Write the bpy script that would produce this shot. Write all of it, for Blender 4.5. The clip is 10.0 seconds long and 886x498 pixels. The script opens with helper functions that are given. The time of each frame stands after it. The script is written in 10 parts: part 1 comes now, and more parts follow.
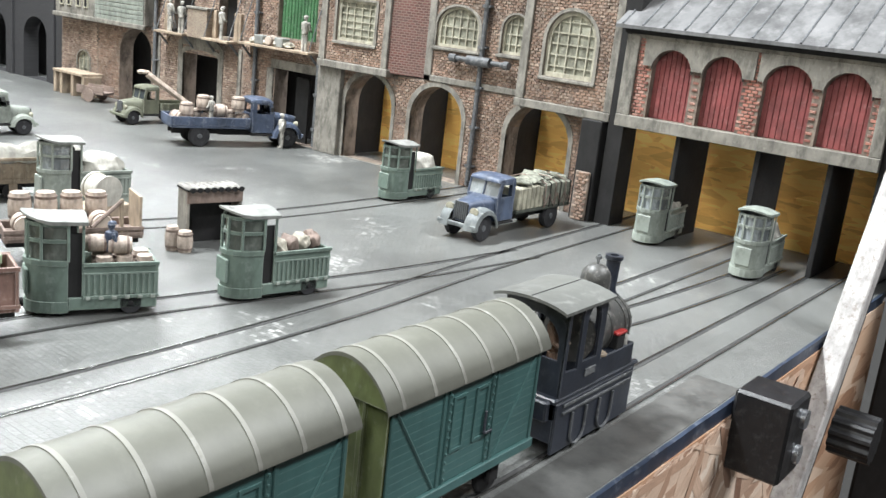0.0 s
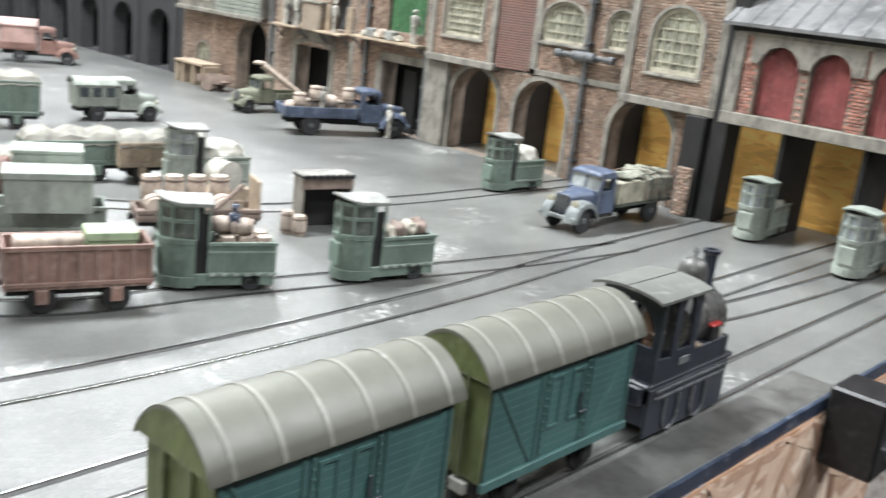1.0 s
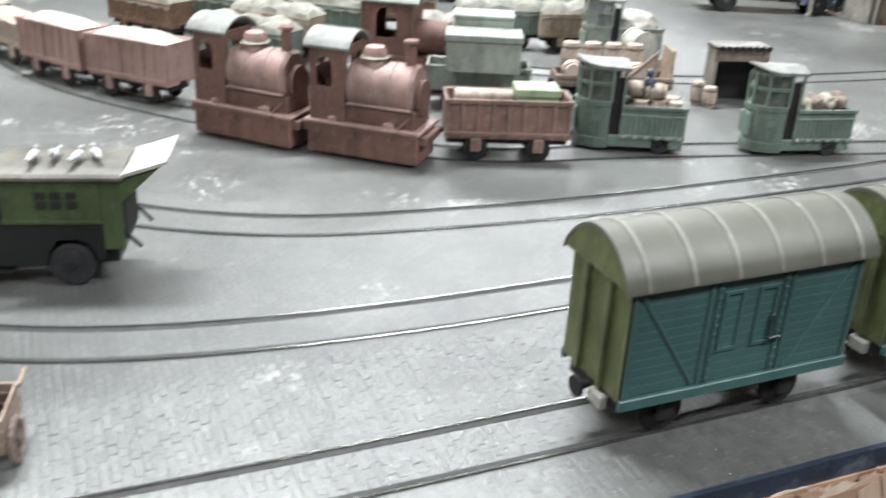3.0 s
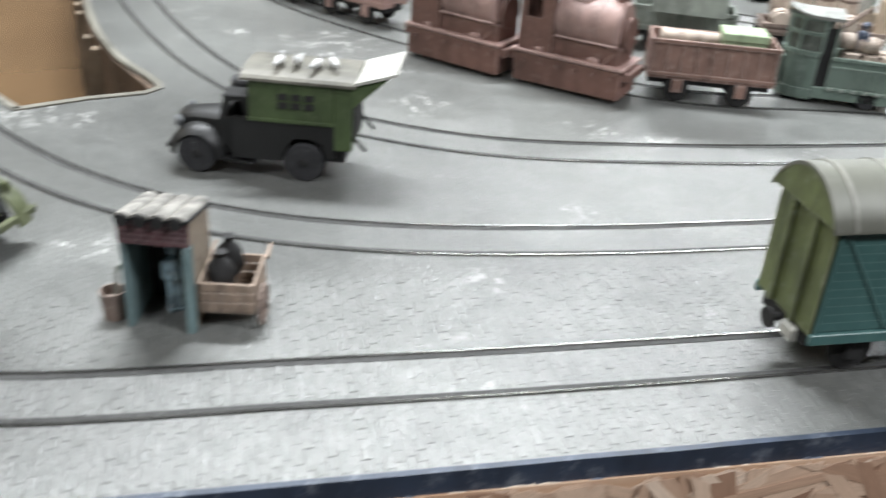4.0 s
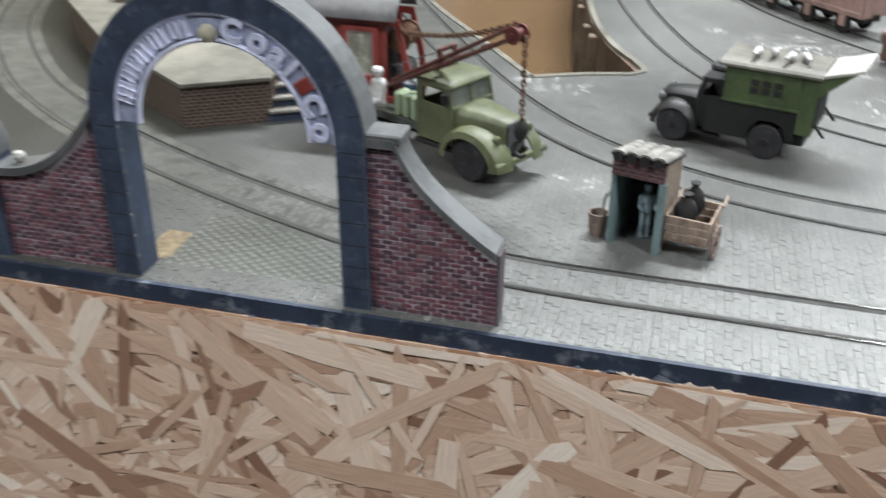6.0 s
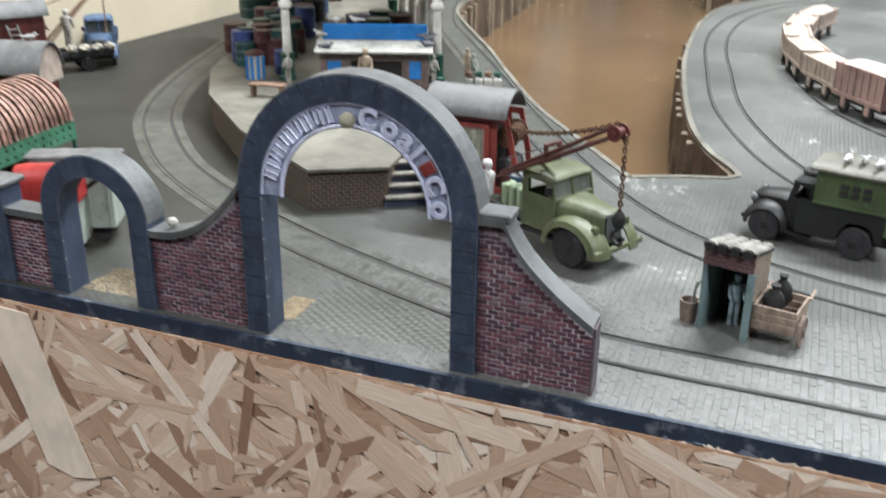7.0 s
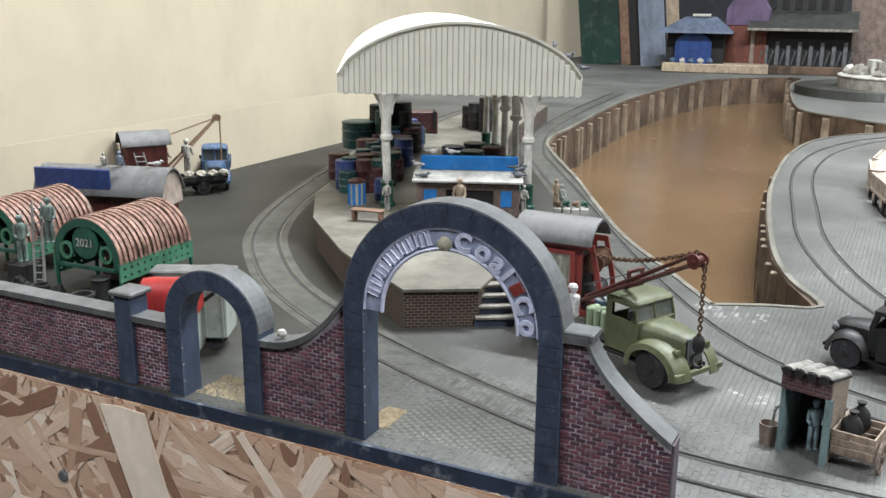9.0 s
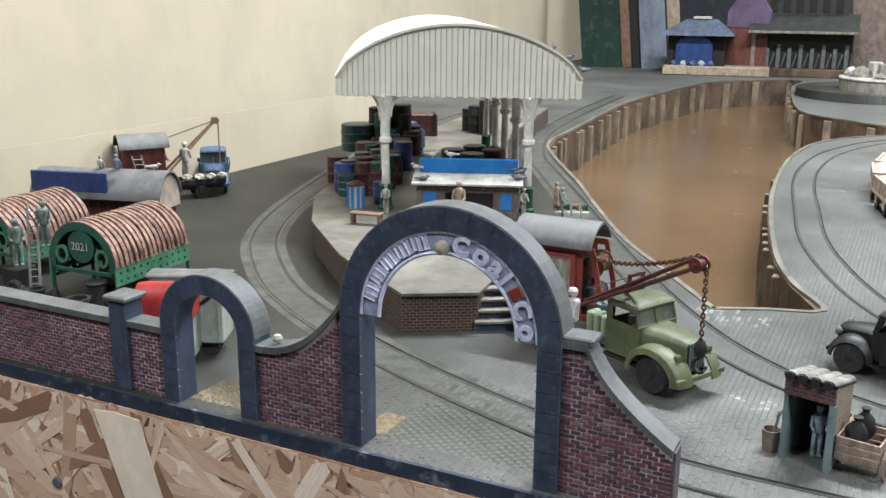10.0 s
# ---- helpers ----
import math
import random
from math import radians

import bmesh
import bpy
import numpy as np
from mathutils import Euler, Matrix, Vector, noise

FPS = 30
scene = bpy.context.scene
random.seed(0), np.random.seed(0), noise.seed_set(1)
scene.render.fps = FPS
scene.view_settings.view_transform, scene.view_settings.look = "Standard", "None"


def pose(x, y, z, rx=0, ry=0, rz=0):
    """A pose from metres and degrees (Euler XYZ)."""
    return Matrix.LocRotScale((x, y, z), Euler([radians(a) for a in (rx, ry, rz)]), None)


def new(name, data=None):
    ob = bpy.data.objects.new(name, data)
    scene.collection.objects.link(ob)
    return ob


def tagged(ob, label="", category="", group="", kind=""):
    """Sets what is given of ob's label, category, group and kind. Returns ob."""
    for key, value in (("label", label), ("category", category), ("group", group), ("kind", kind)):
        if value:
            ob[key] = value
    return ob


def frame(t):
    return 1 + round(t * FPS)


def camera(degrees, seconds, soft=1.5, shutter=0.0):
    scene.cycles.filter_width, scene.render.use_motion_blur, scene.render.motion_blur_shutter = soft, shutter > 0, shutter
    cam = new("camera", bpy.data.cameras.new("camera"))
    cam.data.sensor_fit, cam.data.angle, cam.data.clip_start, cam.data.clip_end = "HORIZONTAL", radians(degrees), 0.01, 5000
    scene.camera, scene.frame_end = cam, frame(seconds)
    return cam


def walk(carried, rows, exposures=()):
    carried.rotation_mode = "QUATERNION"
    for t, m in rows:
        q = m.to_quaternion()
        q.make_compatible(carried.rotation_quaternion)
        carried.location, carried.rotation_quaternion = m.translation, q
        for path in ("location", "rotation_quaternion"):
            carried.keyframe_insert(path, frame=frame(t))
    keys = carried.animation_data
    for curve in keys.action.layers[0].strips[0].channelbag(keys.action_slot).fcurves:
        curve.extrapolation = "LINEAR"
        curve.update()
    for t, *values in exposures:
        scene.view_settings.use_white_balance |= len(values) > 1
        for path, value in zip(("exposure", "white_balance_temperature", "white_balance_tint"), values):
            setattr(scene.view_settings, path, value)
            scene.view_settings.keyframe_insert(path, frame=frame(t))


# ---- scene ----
# All lengths below are millimetres unless they end in "m"; MM turns them into metres.
MM = 0.001
cam = camera(50.00, 10.0, soft=1.5, shutter=0.7)
PATH = [
    (0, pose(0.1948, -0.0957, 0.1205) @ pose(0, 0, 0, 0, 0, -53.85) @ pose(0, 0, 0, 75.35) @ pose(0, 0, 0, 0, 0, 6.39)),
    (0.5, pose(0.1901, -0.0999, 0.1217) @ pose(0, 0, 0, 0, 0, -52.57) @ pose(0, 0, 0, 75.02) @ pose(0, 0, 0, 0, 0, 6.45)),
    (1, pose(0.1818, -0.1039, 0.1232) @ pose(0, 0, 0, 0, 0, -47.85) @ pose(0, 0, 0, 74.18) @ pose(0, 0, 0, 0, 0, 6.54)),
    (1.5, pose(0.1746, -0.1090, 0.1238) @ pose(0, 0, 0, 0, 0, -42.41) @ pose(0, 0, 0, 73.37) @ pose(0, 0, 0, 0, 0, 6.47)),
    (2, pose(0.1663, -0.1165, 0.1259) @ pose(0, 0, 0, 0, 0, -35.50) @ pose(0, 0, 0, 71.75) @ pose(0, 0, 0, 0, 0, 6.37)),
    (2.5, pose(0.1643, -0.1154, 0.1210) @ pose(0, 0, 0, 0, 0, -28.90) @ pose(0, 0, 0, 67.02) @ pose(0, 0, 0, 0, 0, 5.83)),
    (2.7, pose(0.1667, -0.1161, 0.1186) @ pose(0, 0, 0, 0, 0, -26.63) @ pose(0, 0, 0, 66.75) @ pose(0, 0, 0, 0, 0, 4.05)),
    (3.8, pose(0.1503, -0.1270, 0.1201) @ pose(0, 0, 0, 0, 0, -16.51) @ pose(0, 0, 0, 61.77) @ pose(0, 0, 0, 0, 0, 4.59)),
    (4, pose(0.1477, -0.1312, 0.1198) @ pose(0, 0, 0, 0, 0, -13.67) @ pose(0, 0, 0, 61.52) @ pose(0, 0, 0, 0, 0, 4.23)),
    (4.5, pose(0.1432, -0.1456, 0.1227) @ pose(0, 0, 0, 0, 0, -5.31) @ pose(0, 0, 0, 60.66) @ pose(0, 0, 0, 0, 0, 2.84)),
    (5, pose(0.1406, -0.1570, 0.1243) @ pose(0, 0, 0, 0, 0, 1.05) @ pose(0, 0, 0, 60.22) @ pose(0, 0, 0, 0, 0, 2.18)),
    (5.5, pose(0.1378, -0.1720, 0.1263) @ pose(0, 0, 0, 0, 0, 8.75) @ pose(0, 0, 0, 59.80) @ pose(0, 0, 0, 0, 0, 1.07)),
    (7, pose(0.1418, -0.2120, 0.1309) @ pose(0, 0, 0, 0, 0, 20.77) @ pose(0, 0, 0, 67.42) @ pose(0, 0, 0, 0, 0, 0.74)),
    (7.5, pose(0.1448, -0.2222, 0.1333) @ pose(0, 0, 0, 0, 0, 22.70) @ pose(0, 0, 0, 70.42) @ pose(0, 0, 0, 0, 0, 0.68)),
    (8, pose(0.1474, -0.2305, 0.1351) @ pose(0, 0, 0, 0, 0, 24.49) @ pose(0, 0, 0, 73.07) @ pose(0, 0, 0, 0, 0, 0.76)),
    (8.5, pose(0.1493, -0.2323, 0.1356) @ pose(0, 0, 0, 0, 0, 25.57) @ pose(0, 0, 0, 74.53) @ pose(0, 0, 0, 0, 0, 0.58)),
    (9, pose(0.1490, -0.2316, 0.1360) @ pose(0, 0, 0, 0, 0, 26.35) @ pose(0, 0, 0, 74.92) @ pose(0, 0, 0, 0, 0, 0.45)),
    (9.5, pose(0.1486, -0.2295, 0.1351) @ pose(0, 0, 0, 0, 0, 26.44) @ pose(0, 0, 0, 75.10) @ pose(0, 0, 0, 0, 0, 0.36)),
    (10, pose(0.1481, -0.2276, 0.1352) @ pose(0, 0, 0, 0, 0, 26.42) @ pose(0, 0, 0, 75.10) @ pose(0, 0, 0, 0, 0, 0.39)),
]
walk(cam, PATH, exposures=((0.0, 0.32), (1.5, 0.28), (2.5, 0.08), (4.0, 0.04), (5.5, -0.04), (7.0, 0.08), (8.5, -0.02), (10.0, -0.05)))

# ---------------------------------------------------------------- light
world = bpy.data.worlds.new("room")
scene.world = world
world.use_nodes = True
world.node_tree.nodes["Background"].inputs[0].default_value = (0.75, 0.8, 0.9, 1)
world.node_tree.nodes["Background"].inputs[1].default_value = 0.015


def tube_light(x, y, z, length, width, watts, rz=0, colour=(1.0, 0.97, 0.92)):
    lamp = bpy.data.lights.new("ceiling_tube", "AREA")
    lamp.shape, lamp.size, lamp.size_y, lamp.energy, lamp.color = "RECTANGLE", length * MM, width * MM, watts, colour
    ob = new("ceiling_tube", lamp)
    ob.matrix_world = pose(x * MM, y * MM, z * MM, 0, 0, rz)


tube_light(210, 560, 1120, 750, 70, 47.0, 0, (0.94, 0.985, 1.02))
tube_light(1200, 1850, 1120, 1150, 160, 44.0, 0, (0.94, 0.985, 1.02))
tube_light(1020, -600, 1120, 600, 80, 27.0, 0, (0.96, 0.985, 1.02))
tube_light(-780, -720, 1120, 800, 80, 20.0, 0, (0.96, 0.985, 1.02))


# ---------------------------------------------------------------- materials
def nodes_of(m):
    m.use_nodes = True
    nt = m.node_tree
    return nt, nt.nodes, nt.links, nt.nodes["Principled BSDF"]


def node(nodes, kind, **inputs):
    n = nodes.new(kind)
    for k, v in inputs.items():
        n.inputs[k.replace("_", " ")].default_value = v
    return n


def rgba(c):
    return (c[0], c[1], c[2], 1.0)


def paint(name, colour, rough=0.6, metal=0.0, grain=2.0, worn=(0.5, 0.5, 0.47), wear=0.25, bump=0.25, vary=0.25, spec=0.4, edge=0.0, dirt=0.35):
    """Painted or bare model surface: mottled colour, pale dry-brushed wear and fine relief. grain: mm."""
    m = bpy.data.materials.new(name)
    nt, nodes, links, bsdf = nodes_of(m)
    tc = nodes.new("ShaderNodeTexCoord")
    big = node(nodes, "ShaderNodeTexNoise", Scale=1000.0 / (grain * 6), Detail=4.0, Roughness=0.6)
    small = node(nodes, "ShaderNodeTexNoise", Scale=1000.0 / grain, Detail=6.0, Roughness=0.7)
    for n in (big, small):
        links.new(tc.outputs["Object"], n.inputs["Vector"])
    ramp = nodes.new("ShaderNodeMapRange")
    ramp.inputs["From Min"].default_value, ramp.inputs["From Max"].default_value = 0.3, 0.7
    ramp.inputs["To Min"].default_value, ramp.inputs["To Max"].default_value = 1.0 - vary, 1.0 + vary
    links.new(big.outputs["Fac"], ramp.inputs["Value"])
    tint = nodes.new("ShaderNodeVectorMath")
    tint.operation = "SCALE"
    tint.inputs[0].default_value = colour
    wash = node(nodes, "ShaderNodeTexNoise", Scale=1000.0 / (grain * 2.2), Detail=5.0, Roughness=0.7)
    streak = nodes.new("ShaderNodeMapping")
    streak.inputs["Scale"].default_value = (1.0, 1.0, 0.4)
    links.new(tc.outputs["Object"], streak.inputs["Vector"])
    links.new(streak.outputs[0], wash.inputs["Vector"])
    stain = nodes.new("ShaderNodeMapRange")
    stain.inputs["From Min"].default_value, stain.inputs["From Max"].default_value = 0.36, 0.56
    stain.inputs["To Min"].default_value, stain.inputs["To Max"].default_value = 1.0 - dirt, 1.0
    links.new(wash.outputs["Fac"], stain.inputs["Value"])
    shade = nodes.new("ShaderNodeMath")
    shade.operation = "MULTIPLY"
    links.new(ramp.outputs["Result"], shade.inputs[0])
    links.new(stain.outputs["Result"], shade.inputs[1])
    links.new(shade.outputs[0], tint.inputs["Scale"])
    mask = nodes.new("ShaderNodeMapRange")
    mask.inputs["From Min"].default_value, mask.inputs["From Max"].default_value = 0.54, 0.74
    mask.inputs["To Max"].default_value = wear * 2.2
    links.new(small.outputs["Fac"], mask.inputs["Value"])
    mix = nodes.new("ShaderNodeMix")
    mix.data_type = "RGBA"
    fac = mask.outputs["Result"]
    if edge:
        # paint rubbed pale along the corners
        bev = nodes.new("ShaderNodeBevel")
        bev.samples = 3
        bev.inputs["Radius"].default_value = 0.0004
        geo = nodes.new("ShaderNodeNewGeometry")
        dot = nodes.new("ShaderNodeVectorMath")
        dot.operation = "DOT_PRODUCT"
        links.new(bev.outputs["Normal"], dot.inputs[0])
        links.new(geo.outputs["Normal"], dot.inputs[1])
        rub = nodes.new("ShaderNodeMapRange")
        rub.inputs["From Min"].default_value, rub.inputs["From Max"].default_value = 0.985, 0.86
        rub.inputs["To Max"].default_value = edge
        links.new(dot.outputs["Value"], rub.inputs["Value"])
        patch = nodes.new("ShaderNodeMath")
        patch.operation = "MULTIPLY"
        links.new(rub.outputs["Result"], patch.inputs[0])
        links.new(ramp.outputs["Result"], patch.inputs[1])
        both = nodes.new("ShaderNodeMath")
        both.operation = "MAXIMUM"
        links.new(mask.outputs["Result"], both.inputs[0])
        links.new(patch.outputs[0], both.inputs[1])
        fac = both.outputs[0]
    links.new(fac, mix.inputs["Factor"])
    links.new(tint.outputs["Vector"], mix.inputs["A"])
    mix.inputs["B"].default_value = rgba(worn)
    links.new(mix.outputs["Result"], bsdf.inputs["Base Color"])
    rr = nodes.new("ShaderNodeMapRange")
    rr.inputs["To Min"].default_value, rr.inputs["To Max"].default_value = max(0.05, rough - 0.15), min(1.0, rough + 0.15)
    links.new(small.outputs["Fac"], rr.inputs["Value"])
    links.new(rr.outputs["Result"], bsdf.inputs["Roughness"])
    bsdf.inputs["Metallic"].default_value = metal
    bsdf.inputs["Specular IOR Level"].default_value = spec
    if bump:
        b = node(nodes, "ShaderNodeBump", Strength=bump, Distance=0.0003)
        links.new(small.outputs["Fac"], b.inputs["Height"])
        links.new(b.outputs["Normal"], bsdf.inputs["Normal"])
    return m


def bricks(name, c1, c2, mortar, length, height, joint=0.25, axes="yz", rough=0.8, bump=0.6, chalk=0.25, grime=0.0):
    """Modelled brickwork or setts with recessed joints; length and height of one brick in mm."""
    m = bpy.data.materials.new(name)
    nt, nodes, links, bsdf = nodes_of(m)
    tc = nodes.new("ShaderNodeTexCoord")
    sep = nodes.new("ShaderNodeSeparateXYZ")
    links.new(tc.outputs["Object"], sep.inputs[0])
    com = nodes.new("ShaderNodeCombineXYZ")
    links.new(sep.outputs["xyz".index(axes[0])], com.inputs[0])
    links.new(sep.outputs["xyz".index(axes[1])], com.inputs[1])
    warp = node(nodes, "ShaderNodeTexNoise", Scale=160.0, Detail=2.0)
    links.new(tc.outputs["Object"], warp.inputs["Vector"])
    off = nodes.new("ShaderNodeVectorMath")
    off.operation = "MULTIPLY_ADD"
    off.inputs[1].default_value = (0.0006, 0.0006, 0)
    links.new(warp.outputs["Color"], off.inputs[0])
    links.new(com.outputs[0], off.inputs[2])
    t = nodes.new("ShaderNodeTexBrick")
    t.inputs["Scale"].default_value = 1.0
    t.inputs["Brick Width"].default_value, t.inputs["Row Height"].default_value = length * MM, height * MM
    t.inputs["Mortar Size"].default_value = joint * MM
    t.inputs["Mortar Smooth"].default_value = 0.4
    t.inputs["Color1"].default_value, t.inputs["Color2"].default_value, t.inputs["Mortar"].default_value = rgba(c1), rgba(c2), rgba(mortar)
    links.new(off.outputs[0], t.inputs["Vector"])
    big = node(nodes, "ShaderNodeTexNoise", Scale=45.0, Detail=5.0, Roughness=0.65)
    fine = node(nodes, "ShaderNodeTexNoise", Scale=900.0, Detail=5.0, Roughness=0.7)
    for n in (big, fine):
        links.new(tc.outputs["Object"], n.inputs["Vector"])
    mr = nodes.new("ShaderNodeMapRange")
    mr.inputs["From Min"].default_value, mr.inputs["From Max"].default_value = 0.45, 0.75
    mr.inputs["To Max"].default_value = chalk * 2
    links.new(big.outputs["Fac"], mr.inputs["Value"])
    mix = nodes.new("ShaderNodeMix")
    mix.data_type = "RGBA"
    links.new(mr.outputs["Result"], mix.inputs["Factor"])
    links.new(t.outputs["Color"], mix.inputs["A"])
    mix.inputs["B"].default_value = rgba(mortar)
    out = mix.outputs["Result"]
    if grime:
        soot = node(nodes, "ShaderNodeTexNoise", Scale=22.0, Detail=6.0, Roughness=0.7)
        links.new(tc.outputs["Object"], soot.inputs["Vector"])
        sm = nodes.new("ShaderNodeMapRange")
        sm.inputs["From Min"].default_value, sm.inputs["From Max"].default_value = 0.42, 0.68
        sm.inputs["To Max"].default_value = grime
        links.new(soot.outputs["Fac"], sm.inputs["Value"])
        dirty = nodes.new("ShaderNodeMix")
        dirty.data_type = "RGBA"
        links.new(sm.outputs["Result"], dirty.inputs["Factor"])
        links.new(out, dirty.inputs["A"])
        dirty.inputs["B"].default_value = (0.1, 0.085, 0.072, 1)
        out = dirty.outputs["Result"]
    links.new(out, bsdf.inputs["Base Color"])
    bsdf.inputs["Roughness"].default_value = rough
    bsdf.inputs["Specular IOR Level"].default_value = 0.35
    h = nodes.new("ShaderNodeMath")
    h.operation = "MULTIPLY_ADD"
    h.inputs[1].default_value = -1.0
    links.new(t.outputs["Fac"], h.inputs[0])
    links.new(fine.outputs["Fac"], h.inputs[2])
    b = node(nodes, "ShaderNodeBump", Strength=bump, Distance=0.0004)
    links.new(h.outputs[0], b.inputs["Height"])
    links.new(b.outputs["Normal"], bsdf.inputs["Normal"])
    return m


def strand_board(name, axes, lum=1.0, hue=(1.0, 1.0, 1.0), fine=1.0, contrast=1.0):
    """Oriented strand board: overlapping wood strands in many directions."""
    m = bpy.data.materials.new(name)
    nt, nodes, links, bsdf = nodes_of(m)
    tc = nodes.new("ShaderNodeTexCoord")
    sep = nodes.new("ShaderNodeSeparateXYZ")
    links.new(tc.outputs["Object"], sep.inputs[0])
    com = nodes.new("ShaderNodeCombineXYZ")
    links.new(sep.outputs["xyz".index(axes[0])], com.inputs[0])
    links.new(sep.outputs["xyz".index(axes[1])], com.inputs[1])
    colour = None
    height = None
    for k, (angle, size) in enumerate(((20, 120.0), (-38, 96.0), (75, 112.0), (-70, 88.0), (48, 104.0), (5, 80.0), (-15, 100.0))):
        mp = nodes.new("ShaderNodeMapping")
        mp.inputs["Rotation"].default_value = (0, 0, radians(angle))
        mp.inputs["Scale"].default_value = (0.26, 1.0, 1.0)
        mp.inputs["Location"].default_value = (k * 0.37, k * 0.71, 0)
        links.new(com.outputs[0], mp.inputs["Vector"])
        v = nodes.new("ShaderNodeTexVoronoi")
        v.inputs["Scale"].default_value = size * fine
        v.inputs["Randomness"].default_value = 1.0
        links.new(mp.outputs[0], v.inputs["Vector"])
        grain = nodes.new("ShaderNodeMapping")
        grain.inputs["Rotation"].default_value = (0, 0, radians(angle))
        grain.inputs["Scale"].default_value = (0.06, 1.0, 1.0)
        links.new(com.outputs[0], grain.inputs["Vector"])
        gn = node(nodes, "ShaderNodeTexNoise", Scale=900.0, Detail=3.0)
        links.new(grain.outputs[0], gn.inputs["Vector"])
        sc = nodes.new("ShaderNodeSeparateColor")
        links.new(v.outputs["Color"], sc.inputs[0])
        ramp = nodes.new("ShaderNodeValToRGB")
        e = ramp.color_ramp.elements
        mean = (0.56, 0.36, 0.23)
        tones = [rgba([(m + (c - m) * contrast) * lum for m, c in zip(mean, t)]) for t in ((0.27, 0.14, 0.08), (0.50, 0.29, 0.175), (0.62, 0.42, 0.285), (0.74, 0.56, 0.42))]
        e[0].position, e[0].color = 0.0, tones[0]
        e[1].position, e[1].color = 1.0, tones[3]
        e.new(0.28).color = tones[1]
        e.new(0.7).color = tones[2]
        addg = nodes.new("ShaderNodeMath")
        addg.operation = "MULTIPLY_ADD"
        addg.inputs[1].default_value = 0.5
        links.new(gn.outputs["Fac"], addg.inputs[0])
        sub = nodes.new("ShaderNodeMath")
        sub.operation = "ADD"
        sub.inputs[1].default_value = -0.25
        links.new(sc.outputs["Red"], sub.inputs[0])
        links.new(sub.outputs[0], addg.inputs[2])
        links.new(addg.outputs[0], ramp.inputs["Fac"])
        if colour is None:
            colour, height = ramp.outputs["Color"], sc.outputs["Green"]
        else:
            pick = nodes.new("ShaderNodeMath")
            pick.operation = "GREATER_THAN"
            pick.inputs[1].default_value = 0.62
            links.new(sc.outputs["Blue"], pick.inputs[0])
            mix = nodes.new("ShaderNodeMix")
            mix.data_type = "RGBA"
            links.new(pick.outputs[0], mix.inputs["Factor"])
            links.new(colour, mix.inputs["A"])
            links.new(ramp.outputs["Color"], mix.inputs["B"])
            colour = mix.outputs["Result"]
            hm = nodes.new("ShaderNodeMix")
            links.new(pick.outputs[0], hm.inputs["Factor"])
            links.new(height, hm.inputs["A"])
            links.new(sc.outputs["Green"], hm.inputs["B"])
            height = hm.outputs["Result"]
    tone = nodes.new("ShaderNodeVectorMath")
    tone.operation = "MULTIPLY"
    tone.inputs[1].default_value = hue
    links.new(colour, tone.inputs[0])
    links.new(tone.outputs["Vector"], bsdf.inputs["Base Color"])
    bsdf.inputs["Roughness"].default_value = 0.6
    b = node(nodes, "ShaderNodeBump", Strength=0.5, Distance=0.0008)
    links.new(height, b.inputs["Height"])
    links.new(b.outputs["Normal"], bsdf.inputs["Normal"])
    return m




